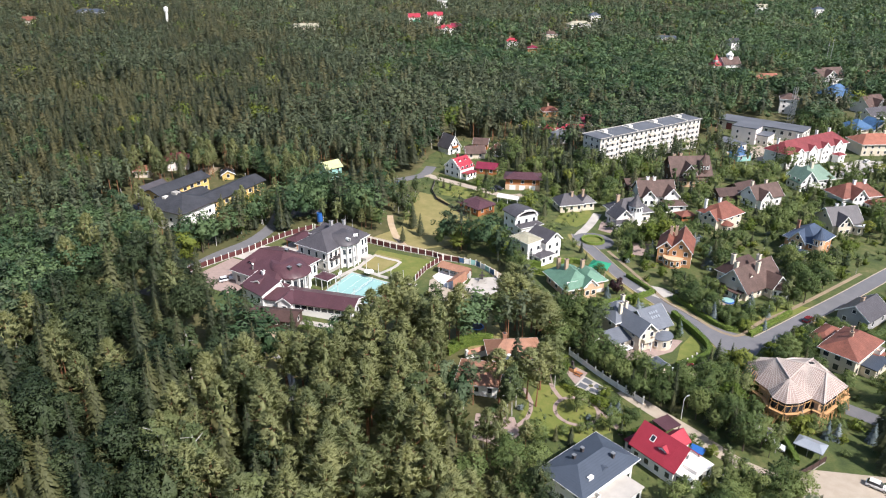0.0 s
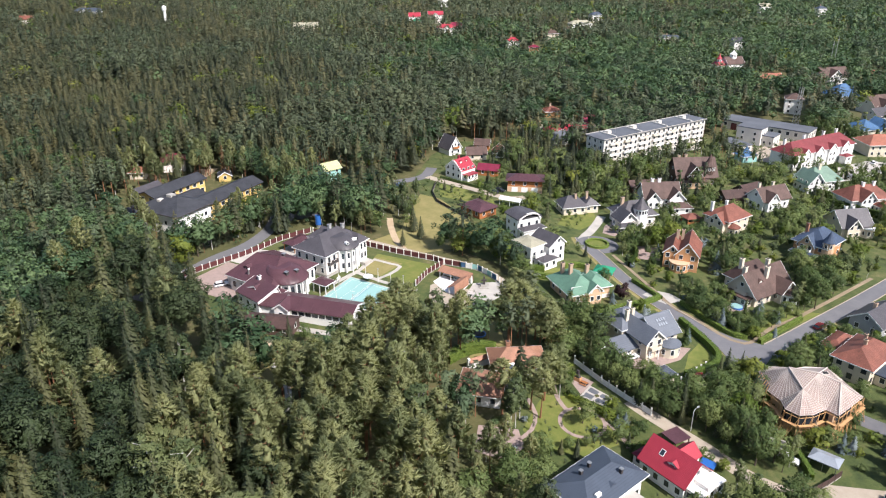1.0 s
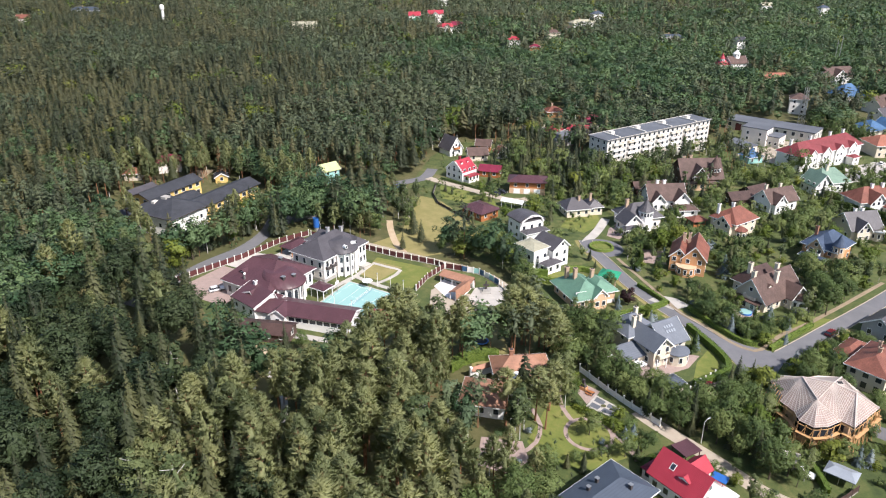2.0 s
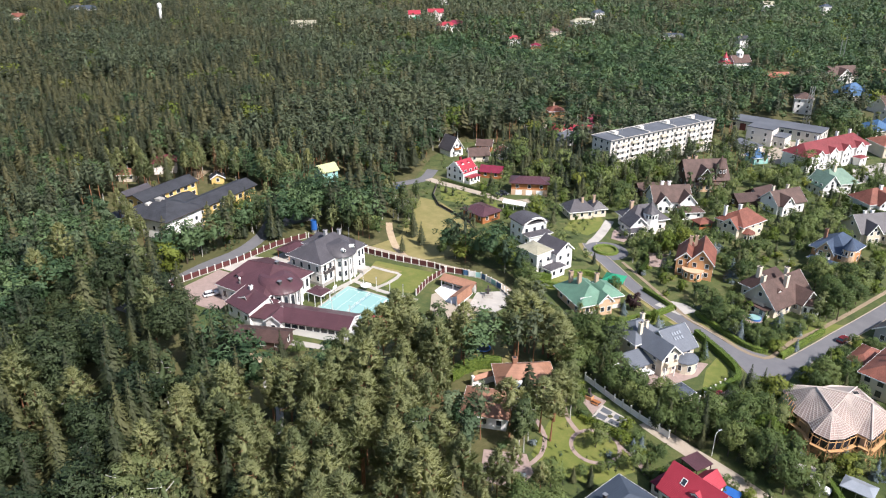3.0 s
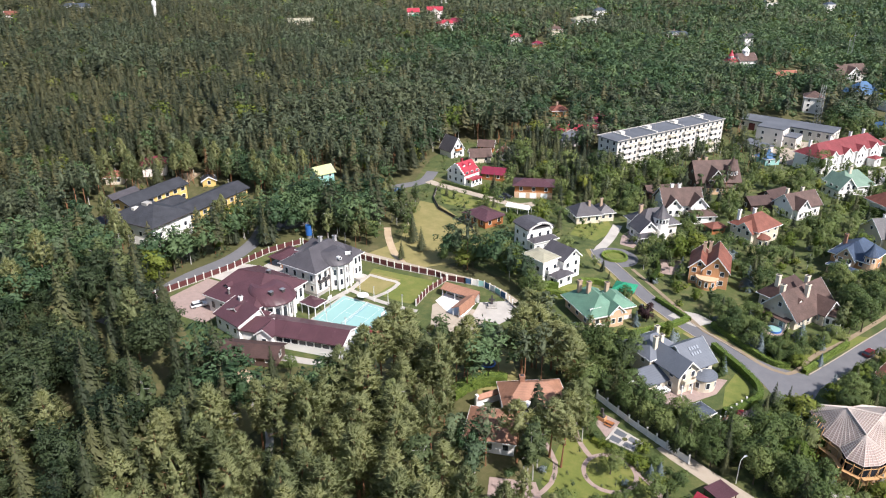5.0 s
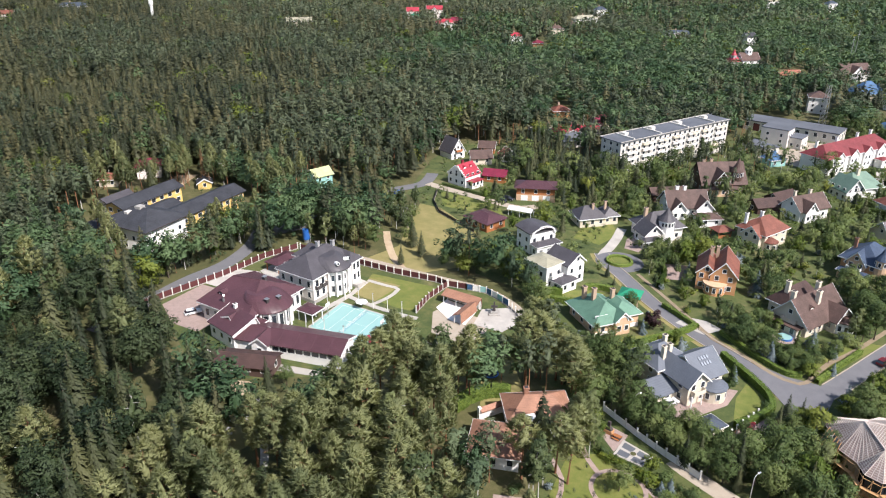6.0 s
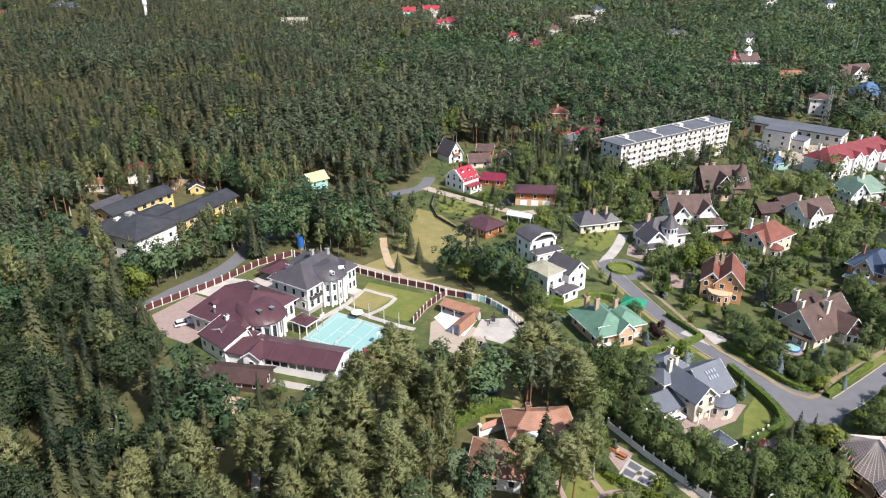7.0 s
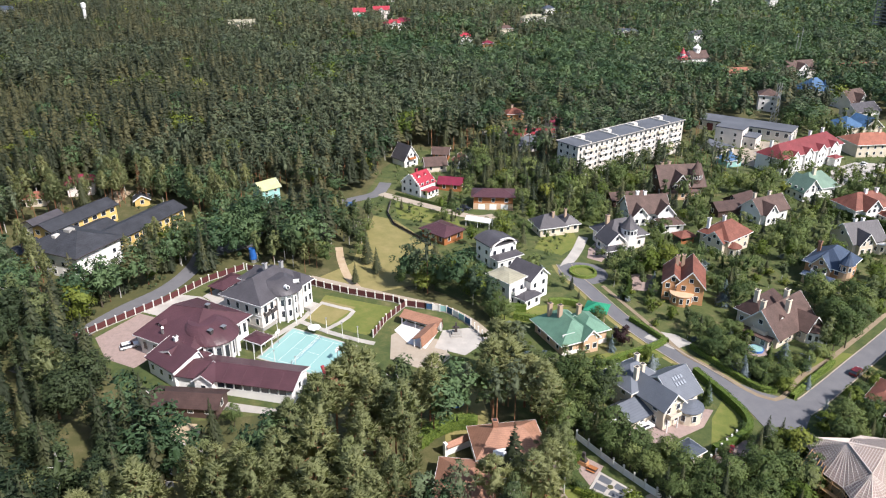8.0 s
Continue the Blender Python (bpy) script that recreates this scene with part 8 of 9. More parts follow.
for zone in (CLEAR[4], CLEAR[6], CLEAR[7], [(-62, 250), (-48, 250), (-14, 250), (-14, 298), (-50, 296), (-66, 280)], [(-90, 196), (-84, 224), (-72, 244), (-60, 250), (-66, 236), (-80, 214)], [(-60, 150), (-50, 168), (-30, 172), (-14, 182), (4, 186), (8, 172), (-16, 176), (-26, 152)]):
    brush += [p for p in scatter(zone, 3.2) if rng.random() < 0.55 and free(*p, 0.6, 0.3) and not inside(*p, COMPOUND)]
stand("undergrowth", {k: "low mixed bushes at the forest edge" for k in FOREST_WORDS}, brush, MID, MATS, (1.0, 3.4))

# ---- house under construction ----
def slope(th, roof, a, b, top, under, step=0.46, rafter=0.95):
    """One slope under way: brown membrane, rafters up to the peak and pale battens across."""
    A, B, T = Vector(a), Vector(b), Vector(top)
    bm = bmesh.new()
    up = (B - A).cross(T - A).normalized()
    if up.z < 0:
        up = -up
    ring = [bm.verts.new(p - up * d) for d in (0.0, 0.12) for p in (A, B, T)]
    for f in ((0, 1, 2), (5, 4, 3), (0, 3, 4, 1), (1, 4, 5, 2), (2, 5, 3, 0)):
        bm.faces.new([ring[k] for k in f])
    bmesh.ops.recalc_face_normals(bm, faces=bm.faces)
    part("membrane", bm, under, roof)
    n = max(2, int((B - A).length / rafter))
    for k in range(n + 1):
        foot = A.lerp(B, k / n)
        part("rafter", add_rod(bmesh.new(), foot + up * 0.05, T + up * 0.05, 0.075, n=4), "batten", roof)
    m = max(3, int((A.lerp(B, 0.5) - T).length / step))
    for k in range(m):
        u = (k + 0.1) / m
        part("batten", add_rod(bmesh.new(), A.lerp(T, u) + up * 0.12, B.lerp(T, u) + up * 0.12, 0.065, n=4), "batten", roof)


th = house("unfinished_house", 86.0, 148.0, 0, "unfinished house with pale battened roof and timber scaffolding", "house under construction", (0.1, 0.1))
FOOT[-1] = (86.0, 148.0, 13.0, 12.0, 0.0)
EAVE = [(-9.2, 7.4), (-10.0, -0.5), (-8.4, -4.2), (-8.6, -7.4), (-6.4, -9.8), (-3.2, -9.4), (0.4, -7.4), (2.3, -9.6), (11.0, -2.5), (9.6, 4.0), (7.2, 8.6), (3.0, 10.0), (0.5, 9.2), (-7.0, 10.0)]
part("wall", add_solid(bmesh.new(), [[(x * 0.86, y * 0.86, z) for x, y in EAVE] for z in (-1.6, 6.0)]), "peach", th)
roof = part("roof", add_solid(bmesh.new(), [[(x * 0.97, y * 0.97, z) for x, y in EAVE] for z in (6.05, 6.12)]), "lumber", th)
P1, P2, NOSE, WING, DOME = (-4.5, 3.0, 10.4), (1.2, 0.2, 10.8), (-4.4, -5.0, 9.9), (5.4, -2.2, 9.8), (5.2, 4.4, 9.6)
e = [(x, y, 6.2) for x, y in EAVE]
for p, q, top in ((0, 1, P1), (1, 2, P1), (2, 3, NOSE), (3, 4, NOSE), (4, 5, NOSE), (5, 6, NOSE), (6, 7, WING), (7, 8, WING), (8, 9, WING), (9, 10, DOME), (10, 11, DOME), (11, 12, DOME), (12, 13, P1), (13, 0, P1)):
    slope(th, roof, e[p], e[q], top, "sheathing")
for p, q, top in ((e[2], NOSE, P1), (NOSE, P2, P1), (NOSE, e[6], P2), (e[6], WING, P2), (WING, e[9], DOME), (WING, DOME, P2), (DOME, e[12], P2), (e[12], P1, P2)):
    slope(th, roof, p, q, top, "sheathing")
for p, q in ((P1, P2), (P2, WING), (P1, NOSE), (P2, DOME), (e[7], WING), (e[8], WING)):
    part("ridge_board", add_rod(bmesh.new(), Vector(p) + Vector((0, 0, 0.2)), Vector(q) + Vector((0, 0, 0.2)), 0.16, n=6), "batten", roof)
part("roof_opening", box(2.0, 3.6, -0.2, 1.2, 9.6, 10.9), "batten", roof)
part("hatch", box(2.2, 3.4, 0.0, 1.0, 10.91, 10.95), "rubber", roof)
bm = bmesh.new()
add_solid(bm, [[(-12.4, 3.4, z), (-10.6, -0.6, z), (-9.4, 0.2, z + 2.4), (-9.6, 5.6, z + 2.4)] for z in (4.6, 4.75)])
part("bay_membrane", bm, "felt", th, "dark roofing membrane on the unfinished side bay")
for k in range(6):
    part("bay_rafter", add_rod(bmesh.new(), (-12.5 + 0.34 * k, 3.2 - 0.76 * k, 4.9), (-9.5, 5.2 - 0.95 * k, 7.4), 0.1, n=4), "lumber", th)
for k in range(9):
    p, q = EAVE[2 + k // 2], EAVE[3 + k // 2]
    f = 0.3 + 0.45 * (k % 2)
    x, y = (p[0] + (q[0] - p[0]) * f) * 0.865, (p[1] + (q[1] - p[1]) * f) * 0.865
    add_window(th, x, y, 2.2, math.degrees(math.atan2(q[1] - p[1], q[0] - p[0])), 1.3, 2.8, "dark_trim")
for f in (0.2, 0.5, 0.8):
    p, q = EAVE[7], EAVE[8]
    add_window(th, (p[0] + (q[0] - p[0]) * f) * 0.865, (p[1] + (q[1] - p[1]) * f) * 0.865, 1.6, math.degrees(math.atan2(q[1] - p[1], q[0] - p[0])), 1.8, 3.2, "dark_trim")
ring = [(x * 1.03, y * 1.03) for x, y in EAVE[1:10]]
edge = []
for (x0, y0), (x1, y1) in zip(ring, ring[1:]):
    n = max(1, round(math.hypot(x1 - x0, y1 - y0) / 2.0))
    edge += [(x0 + (x1 - x0) * k / n, y0 + (y1 - y0) * k / n) for k in range(n)]
for k, (x, y) in enumerate(edge):
    part("scaffold_pole", add_rod(bmesh.new(), (x, y, -1.4), (x, y, 6.1), 0.09, n=5), "lumber", th)
    part("scaffold_pole", add_rod(bmesh.new(), (x * 1.14, y * 1.14, -1.6), (x * 1.02, y * 1.02, 4.4), 0.08, n=5), "lumber", th)
    if k:
        x0, y0 = edge[k - 1]
        for z in (1.9, 3.8, 5.7):
            part("scaffold_rail", add_rod(bmesh.new(), (x0, y0, z), (x, y, z), 0.08, n=5), "lumber", th)
        part("scaffold_brace", add_rod(bmesh.new(), (x0, y0, 0.2 if k % 2 else 3.8), (x, y, 3.8 if k % 2 else 0.2), 0.08, n=5), "lumber", th)
        part("scaffold_brace", add_rod(bmesh.new(), (x0 * 1.1, y0 * 1.1, 0.4), (x, y, 5.6), 0.07, n=5), "lumber", th)
        L = math.hypot(x - x0, y - y0)
        pl = part("scaffold_board", box(0, L, -0.9, -0.05, 3.86, 3.94), "lumber", th)
        pl.matrix_basis = mat4(x0, y0, 0, math.degrees(math.atan2(y - y0, x - x0)))
for k in range(12):
    part("stair_tread", box(-0.6 + 0.26 * k, -0.3 + 0.26 * k, -13.2 + 0.32 * k, -12.0 + 0.32 * k, -0.6 + 0.36 * k, -0.52 + 0.36 * k), "lumber", th)
for d in (-1.3, 0.0):
    part("stair_side", add_rod(bmesh.new(), (-0.6, -12.0 + d, -0.8), (2.6, -8.2 + d, 3.9), 0.12), "lumber", th)
    part("stair_rail", add_rod(bmesh.new(), (-0.6, -12.0 + d, 0.2), (2.6, -8.2 + d, 4.9), 0.06), "lumber", th)
th = thing("plank_stack", 75.5, 134.5, -20, "stack of pale weathered planks on the ground", "planks")
for k in range(9):
    part("plank", box(-3.2 + 0.1 * (k % 3), 3.0 + 0.1 * (k % 2), -2.4 + 0.55 * k, -1.95 + 0.55 * k, -0.2, 0.14 + 0.03 * (k % 3)), "concrete", th)

# ---- fences, walls and hedges ----
POST = mesh_of(add_box(box(-0.15, 0.15, -0.15, 0.15, -0.8, 2.15), -0.19, 0.19, -0.19, 0.19, 2.152, 2.24), "post", "post")


def fence(pts, step, label, panel, name="fence", h=1.9, post=POST, base="stone"):
    """Posts at even steps and a panel between each two."""
    x0, y0 = pts[0]
    th = thing(name, x0, y0, 0, label, "fence")
    line = []
    for (a, b), (c, d) in zip(pts, pts[1:]):
        n = max(1, round(math.hypot(c - a, d - b) / step))
        line += [(a + (c - a) * k / n, b + (d - b) * k / n) for k in range(n)]
    line.append(pts[-1])
    z0 = gz(x0, y0)
    for k, (x, y) in enumerate(line):
        p = new("post", post)
        p.parent, p.matrix_basis = th, pose(x - x0, y - y0, gz(x, y) - z0)
        if k:
            a, b = line[k - 1]
            L, g = math.hypot(x - a, y - b), math.degrees(math.atan2(y - b, x - a))
            bm = box(0.15, L - 0.15, -0.05, 0.05, 0.25, h)
            mt = panel if isinstance(panel, str) else panel[k % len(panel)]
            ob = part("panel", bm, mt, th)
            ob.matrix_basis = pose(a - x0, b - y0, gz(a, b) - z0, 0, 0, g)
            ft = part("footing", box(0.2, L - 0.2, -0.1, 0.1, -0.8, 0.246), base, th)
            ft.matrix_basis = ob.matrix_basis.copy()
    return th


THIN = mesh_of(box(-0.06, 0.06, -0.06, 0.06, -0.6, 1.5), "post", "dark_trim")
FW = "tall maroon board fence between white posts"
fence([(-85, 203.5), (-80.9, 209), (-68.7, 223.4), (-59.5, 237.2), (-51, 245)], 2.7, FW, "fence_red")
fence([(-50, 244.6), (-30.5, 235.4), (-18.6, 229.6), (-5.7, 224.9), (-2.4, 222.5)], 2.7, FW, "fence_red")
fence([(-2.4, 222.2), (-7.4, 214.3), (-10.5, 206.0)], 2.5, FW + " beside the lawn", "fence_red")
fence([(-2.0, 222.4), (3.3, 220.9)], 2.6, FW, "fence_red")
fence([(3.3, 220.9), (9.0, 219.0), (12.0, 215.8), (15.0, 211.8)], 2.4, "board fence with blue and white painted panels", ("teal", "blue", "white"))
fence([(15.0, 211.6), (17.5, 206), (18.6, 200)], 2.4, "open concrete-post fence along the sandy track", "stone", h=0.6)
fence([(33.5, 165.5), (39.0, 156.8), (43.5, 150.6), (48.6, 144.3)], 3.0, "white rendered garden wall with capped posts", "white", "garden_wall", 1.5, base="white")
fence([(59.0, 157.6), (62.5, 161), (67.4, 165.2)], 2.4, "peach brick gateway wall with piers", "brick", "gateway", 0.9)
fence([(-8, 304), (-9, 292), (-6.5, 281), (6, 263.5)], 2.6, "dark mesh garden fence with pale posts", "dark_trim", h=1.2, post=THIN)
fence([(76.2, 120.2), (80.0, 122.6), (84.2, 125.6)], 2.4, "brown sheet gate between short brick posts", "darkbrown", "yard_gate", 1.7, post=THIN)


def hedge(pts, w, h, label, mat="hedge", size=0.2, dens=26):
    """A clipped hedge: a leafy skin over a twiggy core, along a line."""
    line = smooth_line(pts, 1.0)
    x0, y0 = pts[0]
    z0 = gz(x0, y0)
    C, N = [], []
    for a, b in zip(line, line[1:]):
        d = b - a
        L = np.linalg.norm(d)
        d = d / L
        nn = np.array([-d[1], d[0]])
        k = int(dens * L * (w + 2 * h) / 2.5)
        t, s = nrg.random(k), nrg.uniform(0, w + 2 * h, k)
        side = np.where(s < h, -1, np.where(s > h + w, 1, 0))
        off = np.where(side == 0, s - h - w / 2, side * w / 2) + nrg.normal(size=k) * 0.05
        zz = np.where(side == -1, s, np.where(side == 1, s - h - w, h)) + nrg.normal(size=k) * 0.06
        xy = a + np.outer(t * L, d) + off[:, None] * nn
        C.append(np.stack([xy[:, 0] - x0, xy[:, 1] - y0, zz + np.array([gz(*p) - z0 for p in xy])], 1))
        nz = np.where(side == 0, 1.0, 0.25)
        N.append(np.stack([nn[0] * side, nn[1] * side, nz], 1) + nrg.normal(size=(k, 3)) * 0.35)
    C, N = np.concatenate(C), np.concatenate(N)
    p, q, g = leaf_quads(C, N, size * nrg.uniform(0.7, 1.3, len(C)))
    th = thing("hedge", x0, y0, 0, label, "hedge")
    part("leaves", np_mesh("leaves", p, q, mat, None, g), None, th)
    core = ribbon_bm([np.array(l) for l in line], w * 0.82, h * 0.93, 0.3)
    bmesh.ops.translate(core, verts=core.verts, vec=(-x0, -y0, -z0))
    part("core", core, mat, th)
    return th


hedge([(67.3, 189.5), (69.2, 184), (71.0, 178.5), (72.4, 172), (71.0, 167.2), (65.8, 163.2), (61, 160.8)], 1.5, 1.9, "clipped green hedge along the road corner")
hedge([(33.2, 189.6), (40, 191.2), (47, 193.6), (54.8, 197.6), (61.4, 201.0), (64.6, 203.6)], 1.3, 1.6, "long clipped hedge below the green-roofed house")
hedge([(65.2, 203.0), (61.8, 209.5), (58.8, 215)], 1.0, 1.4, "clipped hedge beside the village road")
hedge([(21, 216.5), (25, 220.0), (31, 219.8)], 1.6, 2.2, "tall clipped hedge behind the lawn")
hedge([(27, 216.0), (33, 214.2), (38, 213.6)], 1.5, 1.9, "long clipped hedge behind the green-roofed house")
hedge([(38, 223.8), (42, 224.4), (46, 222.8)], 1.3, 1.8, "clipped hedge behind the green-roofed house")
hedge([(0.3, 163.0), (4.2, 167.2), (9, 169.6), (13, 169.2)], 2.6, 2.8, "broad dark green hedge beside the drive")
hedge([(-6.2, 311.5), (0, 307.3), (8, 301.6), (16, 296.2)], 0.9, 1.3, "low clipped hedge before the red-roofed house", "leaf")
hedge([(52.2 + 3.9 * math.cos(a), 244 + 3.8 * math.sin(a)) for a in [math.tau * k / 12 for k in range(12)]] + [(56.1, 244)], 0.8, 0.9, "round clipped hedge on the turning island")
hedge([(86.5, 179.2), (96, 187.0), (104, 193.6)], 1.2, 1.3, "clipped hedge inside the stone wall")
hedge([(84.0, 181.6), (80.4, 182.6), (76.6, 188.5), (73.2, 195.5), (70.6, 201)], 1.1, 1.4, "clipped hedge beside the road")
hedge([(60, 226), (64, 234), (66, 246), (72, 253)], 1.2, 2.2, "tall thuja hedge round the brick house", "thuja")
hedge([(72, 253), (80, 254), (90, 249)], 1.4, 3.0, "tall thuja hedge behind the brick house", "thuja")
hedge([(156, 306), (166, 300), (186, 300), (196, 306)], 1.6, 3.6, "long tall thuja hedge below the white house", "thuja")
hedge([(150, 296), (160, 292), (172, 280)], 1.6, 3.2, "tall thuja hedge between gardens", "thuja")
hedge([(118, 176), (126, 182), (136, 192), (146, 200)], 2.4, 2.6, "broad green hedge beside the road", "leaf")
hedge([(76.4, 134.2), (77.4, 131.5), (77.6, 127.5), (77.2, 124)], 1.2, 1.8, "clipped hedge beside the garden shelter")
hedge([(41, 128), (44, 132.5), (49, 131)], 0.9, 1.6, "thuja hedge beside the crimson carport", "thuja")
hedge([(30, 150), (36, 146), (40, 142), (42, 136)], 1.0, 1.0, "low green border hedge in the garden", "bright")

# ---- cars ----
def car(x, y, ang, mat, label, h=1.5, L=4.5):
    th = thing("car", x, y, ang, label, "car", dz=0.05)
    w = 1.8
    prof = [(-L / 2, 0.35), (-L / 2 + 0.05, 0.85), (-L * 0.26, 0.95), (L * 0.42, 0.95), (L / 2, 0.75), (L / 2, 0.35)]
    bm = bmesh.new()
    add_solid(bm, [[(a, s * w / 2, z) for a, z in prof] for s in (-1, 1)])
    bmesh.ops.recalc_face_normals(bm, faces=bm.faces)
    bmesh.ops.bevel(bm, geom=bm.edges[:], offset=0.07, segments=2, affect="EDGES")
    body = part("body", bm, mat, th)
    bm = bmesh.new()
    lo, hi = [(-L * 0.46, 0.93), (L * 0.22, 0.93)], [(-L * 0.36, h), (L * 0.08, h)]
    add_solid(bm, [[(lo[0][0], -w * 0.46, 0.93), (lo[1][0], -w * 0.46, 0.93), (lo[1][0], w * 0.46, 0.93), (lo[0][0], w * 0.46, 0.93)],
                   [(hi[0][0], -w * 0.38, h - 0.04), (hi[1][0], -w * 0.38, h - 0.04), (hi[1][0], w * 0.38, h - 0.04), (hi[0][0], w * 0.38, h - 0.04)]])
    part("cabin_glass", bm, "glass", body)
    bm = box(hi[0][0] - 0.04, hi[1][0] + 0.04, -w * 0.4, w * 0.4, h - 0.038, h + 0.03)
    part("car_roof", bm, mat, body)
    for a in (-L * 0.31, L * 0.31):
        for s in (-1, 1):
            bm = bmesh.new()
            add_rod(bm, (a, s * (w / 2 - 0.2), 0.32), (a, s * (w / 2 + 0.02), 0.32), 0.33, n=12)
            wh = part("wheel", bm, "rubber", th)
            part("rim", add_rod(bmesh.new(), (a, s * (w / 2 + 0.022), 0.32), (a, s * (w / 2 + 0.04), 0.32), 0.2, n=10), "steel", wh)
    for s in (-0.6, 0.6):
        part("headlight", box(L / 2 - 0.05, L / 2 + 0.03, s - 0.2, s + 0.2, 0.62, 0.78), "trim", th)
    return th


car(91.6, 118.0, -38, "car_white", "white estate car parked in the gravel yard", 1.6)
car(75.0, 130.0, -42, "car_white", "white hatchback parked under trees beside the hedge")
car(19.6, 296.8, -30, "car_dark", "black car parked on the gravel lane", 1.7)
car(16.8, 294.0, 150, "car_dark", "dark car parked beside the lane")
car(107.4, 189.2, 38, "car_red", "dark red car parked on the road edge")
car(48.8, 168.6, 25, "car_white", "white car beside the garage")
car(208, 358, 40, "car_white", "white car on the hotel forecourt")
car(190, 351, 20, "car_dark", "black car on the hotel forecourt")
car(148, 376, -30, "car_red", "red van in the works yard", 1.9)
car(-70, 201, 30, "car_white", "white car in the paved car park")
car(64.0, 160.6, 60, "car_red", "red car by the brick gateway")

# ---- lamps, masts, towers ----
def street_lamp(x, y, ang, h=6.2):
    th = thing("street_lamp", x, y, ang, "pale street lamp with a curved arm over the lane", "street lamp", "street lamps")
    part("pole", drum(0, 0, 0.1, -0.3, h - 0.8, 0.07, 8), "post", th)
    bm = bmesh.new()
    p = [(0, 0, h - 0.85), (0.15, 0, h - 0.4), (0.5, 0, h - 0.1), (1.0, 0, h)]
    for a, b in zip(p, p[1:]):
        add_rod(bm, a, b, 0.06)
    part("arm", bm, "post", th)
    part("lamp_head", box(0.85, 1.6, -0.16, 0.16, h - 0.02, h + 0.14), "trim", th)


street_lamp(39.4, 163.2, 20)
street_lamp(56.4, 139.0, 30)

th = thing("lattice_mast", 195, 423, 20, "tall grey steel lattice mast behind the works hall", "mast")
for sx in (-1, 1):
    for sy in (-1, 1):
        part("leg", add_rod(bmesh.new(), (sx * 1.3, sy * 1.3, -0.5), (sx * 0.7, sy * 0.7, 24), 0.16), "steel", th)
for k in range(9):
    z0, z1 = 2.5 * k, 2.5 * k + 2.5
    a, b = 1.3 - 0.6 * z0 / 24, 1.3 - 0.6 * z1 / 24
    for s in (-1, 1):
        part("brace", add_rod(bmesh.new(), (-a, s * a, z0), (b, s * b, z1), 0.09), "steel", th)
        part("brace", add_rod(bmesh.new(), (s * a, a, z0), (s * b, -b, z1), 0.09), "steel", th)
for x, y, h in ((302, 612, 29), (296, 606, 26)):
    th = thing("mast", x, y, 0, "slim pale mast rising over the trees", "mast", "far masts")
    part("pole", drum(0, 0, 0.3, -1, h, 0.15, 8), "steel", th)
    part("bracket", box(-0.8, 0.8, -0.2, 0.2, h - 3, h - 2.6), "steel", th)
th = thing("water_tower", -282, 722, 0, "slender white water tower rising from the forest", "water tower")
part("shaft", drum(0, 0, 1.5, -1, 18, 1.2, 14), "white", th)
part("tank", add_solid(bmesh.new(), [circle(0, 0, 1.2, 18.004, 16), circle(0, 0, 2.0, 19.5, 16), circle(0, 0, 2.0, 22.6, 16), circle(0, 0, 0.5, 23.6, 16)]), "white", th)
th = thing("tower_block", 452, 742, 12, "unfinished dark high-rise with bare concrete floors", "high-rise")
FOOT.append((462, 752, 16, 16, 0.2))
part("core", box(6, 16, 6, 16, -2, 44), "dark_trim", th)
for k in range(14):
    part("floor_slab", box(0, 22, 0, 20, 3.0 + 3.1 * k, 3.35 + 3.1 * k), "stone", th)
for x in (0.6, 7.4, 14.4, 21.2):
    for y in (0.6, 19.2):
        part("column", box(x - 0.4, x + 0.4, y - 0.4, y + 0.4, -2, 44.4), "stone", th)

# ---- garden things ----
th = thing("garden_pool", 87.2, 200.0, 0, "small round garden pool with bright blue water", "pool")
part("basin", drum(0, 0, 1.9, -0.3, 0.55, n=24), "blue_plastic", th)
part("pool_surface", drum(0, 0, 1.75, 0.552, 0.57, n=24), "court", th, "light blue pool water")
slab("terrace", [(84, 198), (86.5, 196.8), (90.5, 197.8), (91, 201), (88, 203), (84.5, 202)], "paving", 0.06, "paved terrace round the small pool")
th = thing("trampoline", 8.8, 177.0, 0, "round trampoline with a blue padded rim on a lawn", "trampoline")
bm = bmesh.new()
ring = [[bm.verts.new(((1.8 + 0.17 * math.cos(c)) * math.cos(a), (1.8 + 0.17 * math.cos(c)) * math.sin(a), 0.85 + 0.17 * math.sin(c))) for c in [math.tau * j / 6 for j in range(6)]] for a in [math.tau * k / 24 for k in range(24)]]
for k in range(24):
    for j in range(6):
        bm.faces.new((ring[k][j], ring[(k + 1) % 24][j], ring[(k + 1) % 24][(j + 1) % 6], ring[k][(j + 1) % 6]))
part("padding", bm, "blue_plastic", th)
part("mat", drum(0, 0, 1.65, 0.82, 0.86, n=20), "rubber", th)
for k in range(6):
    a = math.tau * k / 6
    part("leg", add_rod(bmesh.new(), (1.75 * math.cos(a), 1.75 * math.sin(a), -0.2), (1.75 * math.cos(a), 1.75 * math.sin(a), 0.8), 0.05), "steel", th)
slab("terrace", [(31.6, 156.4), (33.6, 160.2), (37.2, 157.0), (36.2, 155.4), (33.2, 151.6)], "paving", 0.05, "brick-paved garden corner with a fireplace")
SQ = [(32.9, 150.8), (36.0, 155.5), (41.2, 150.2), (38.0, 147.2)]
slab("garden_square", SQ, "concrete", 0.06, "pale paved garden square with four dark stone beds")


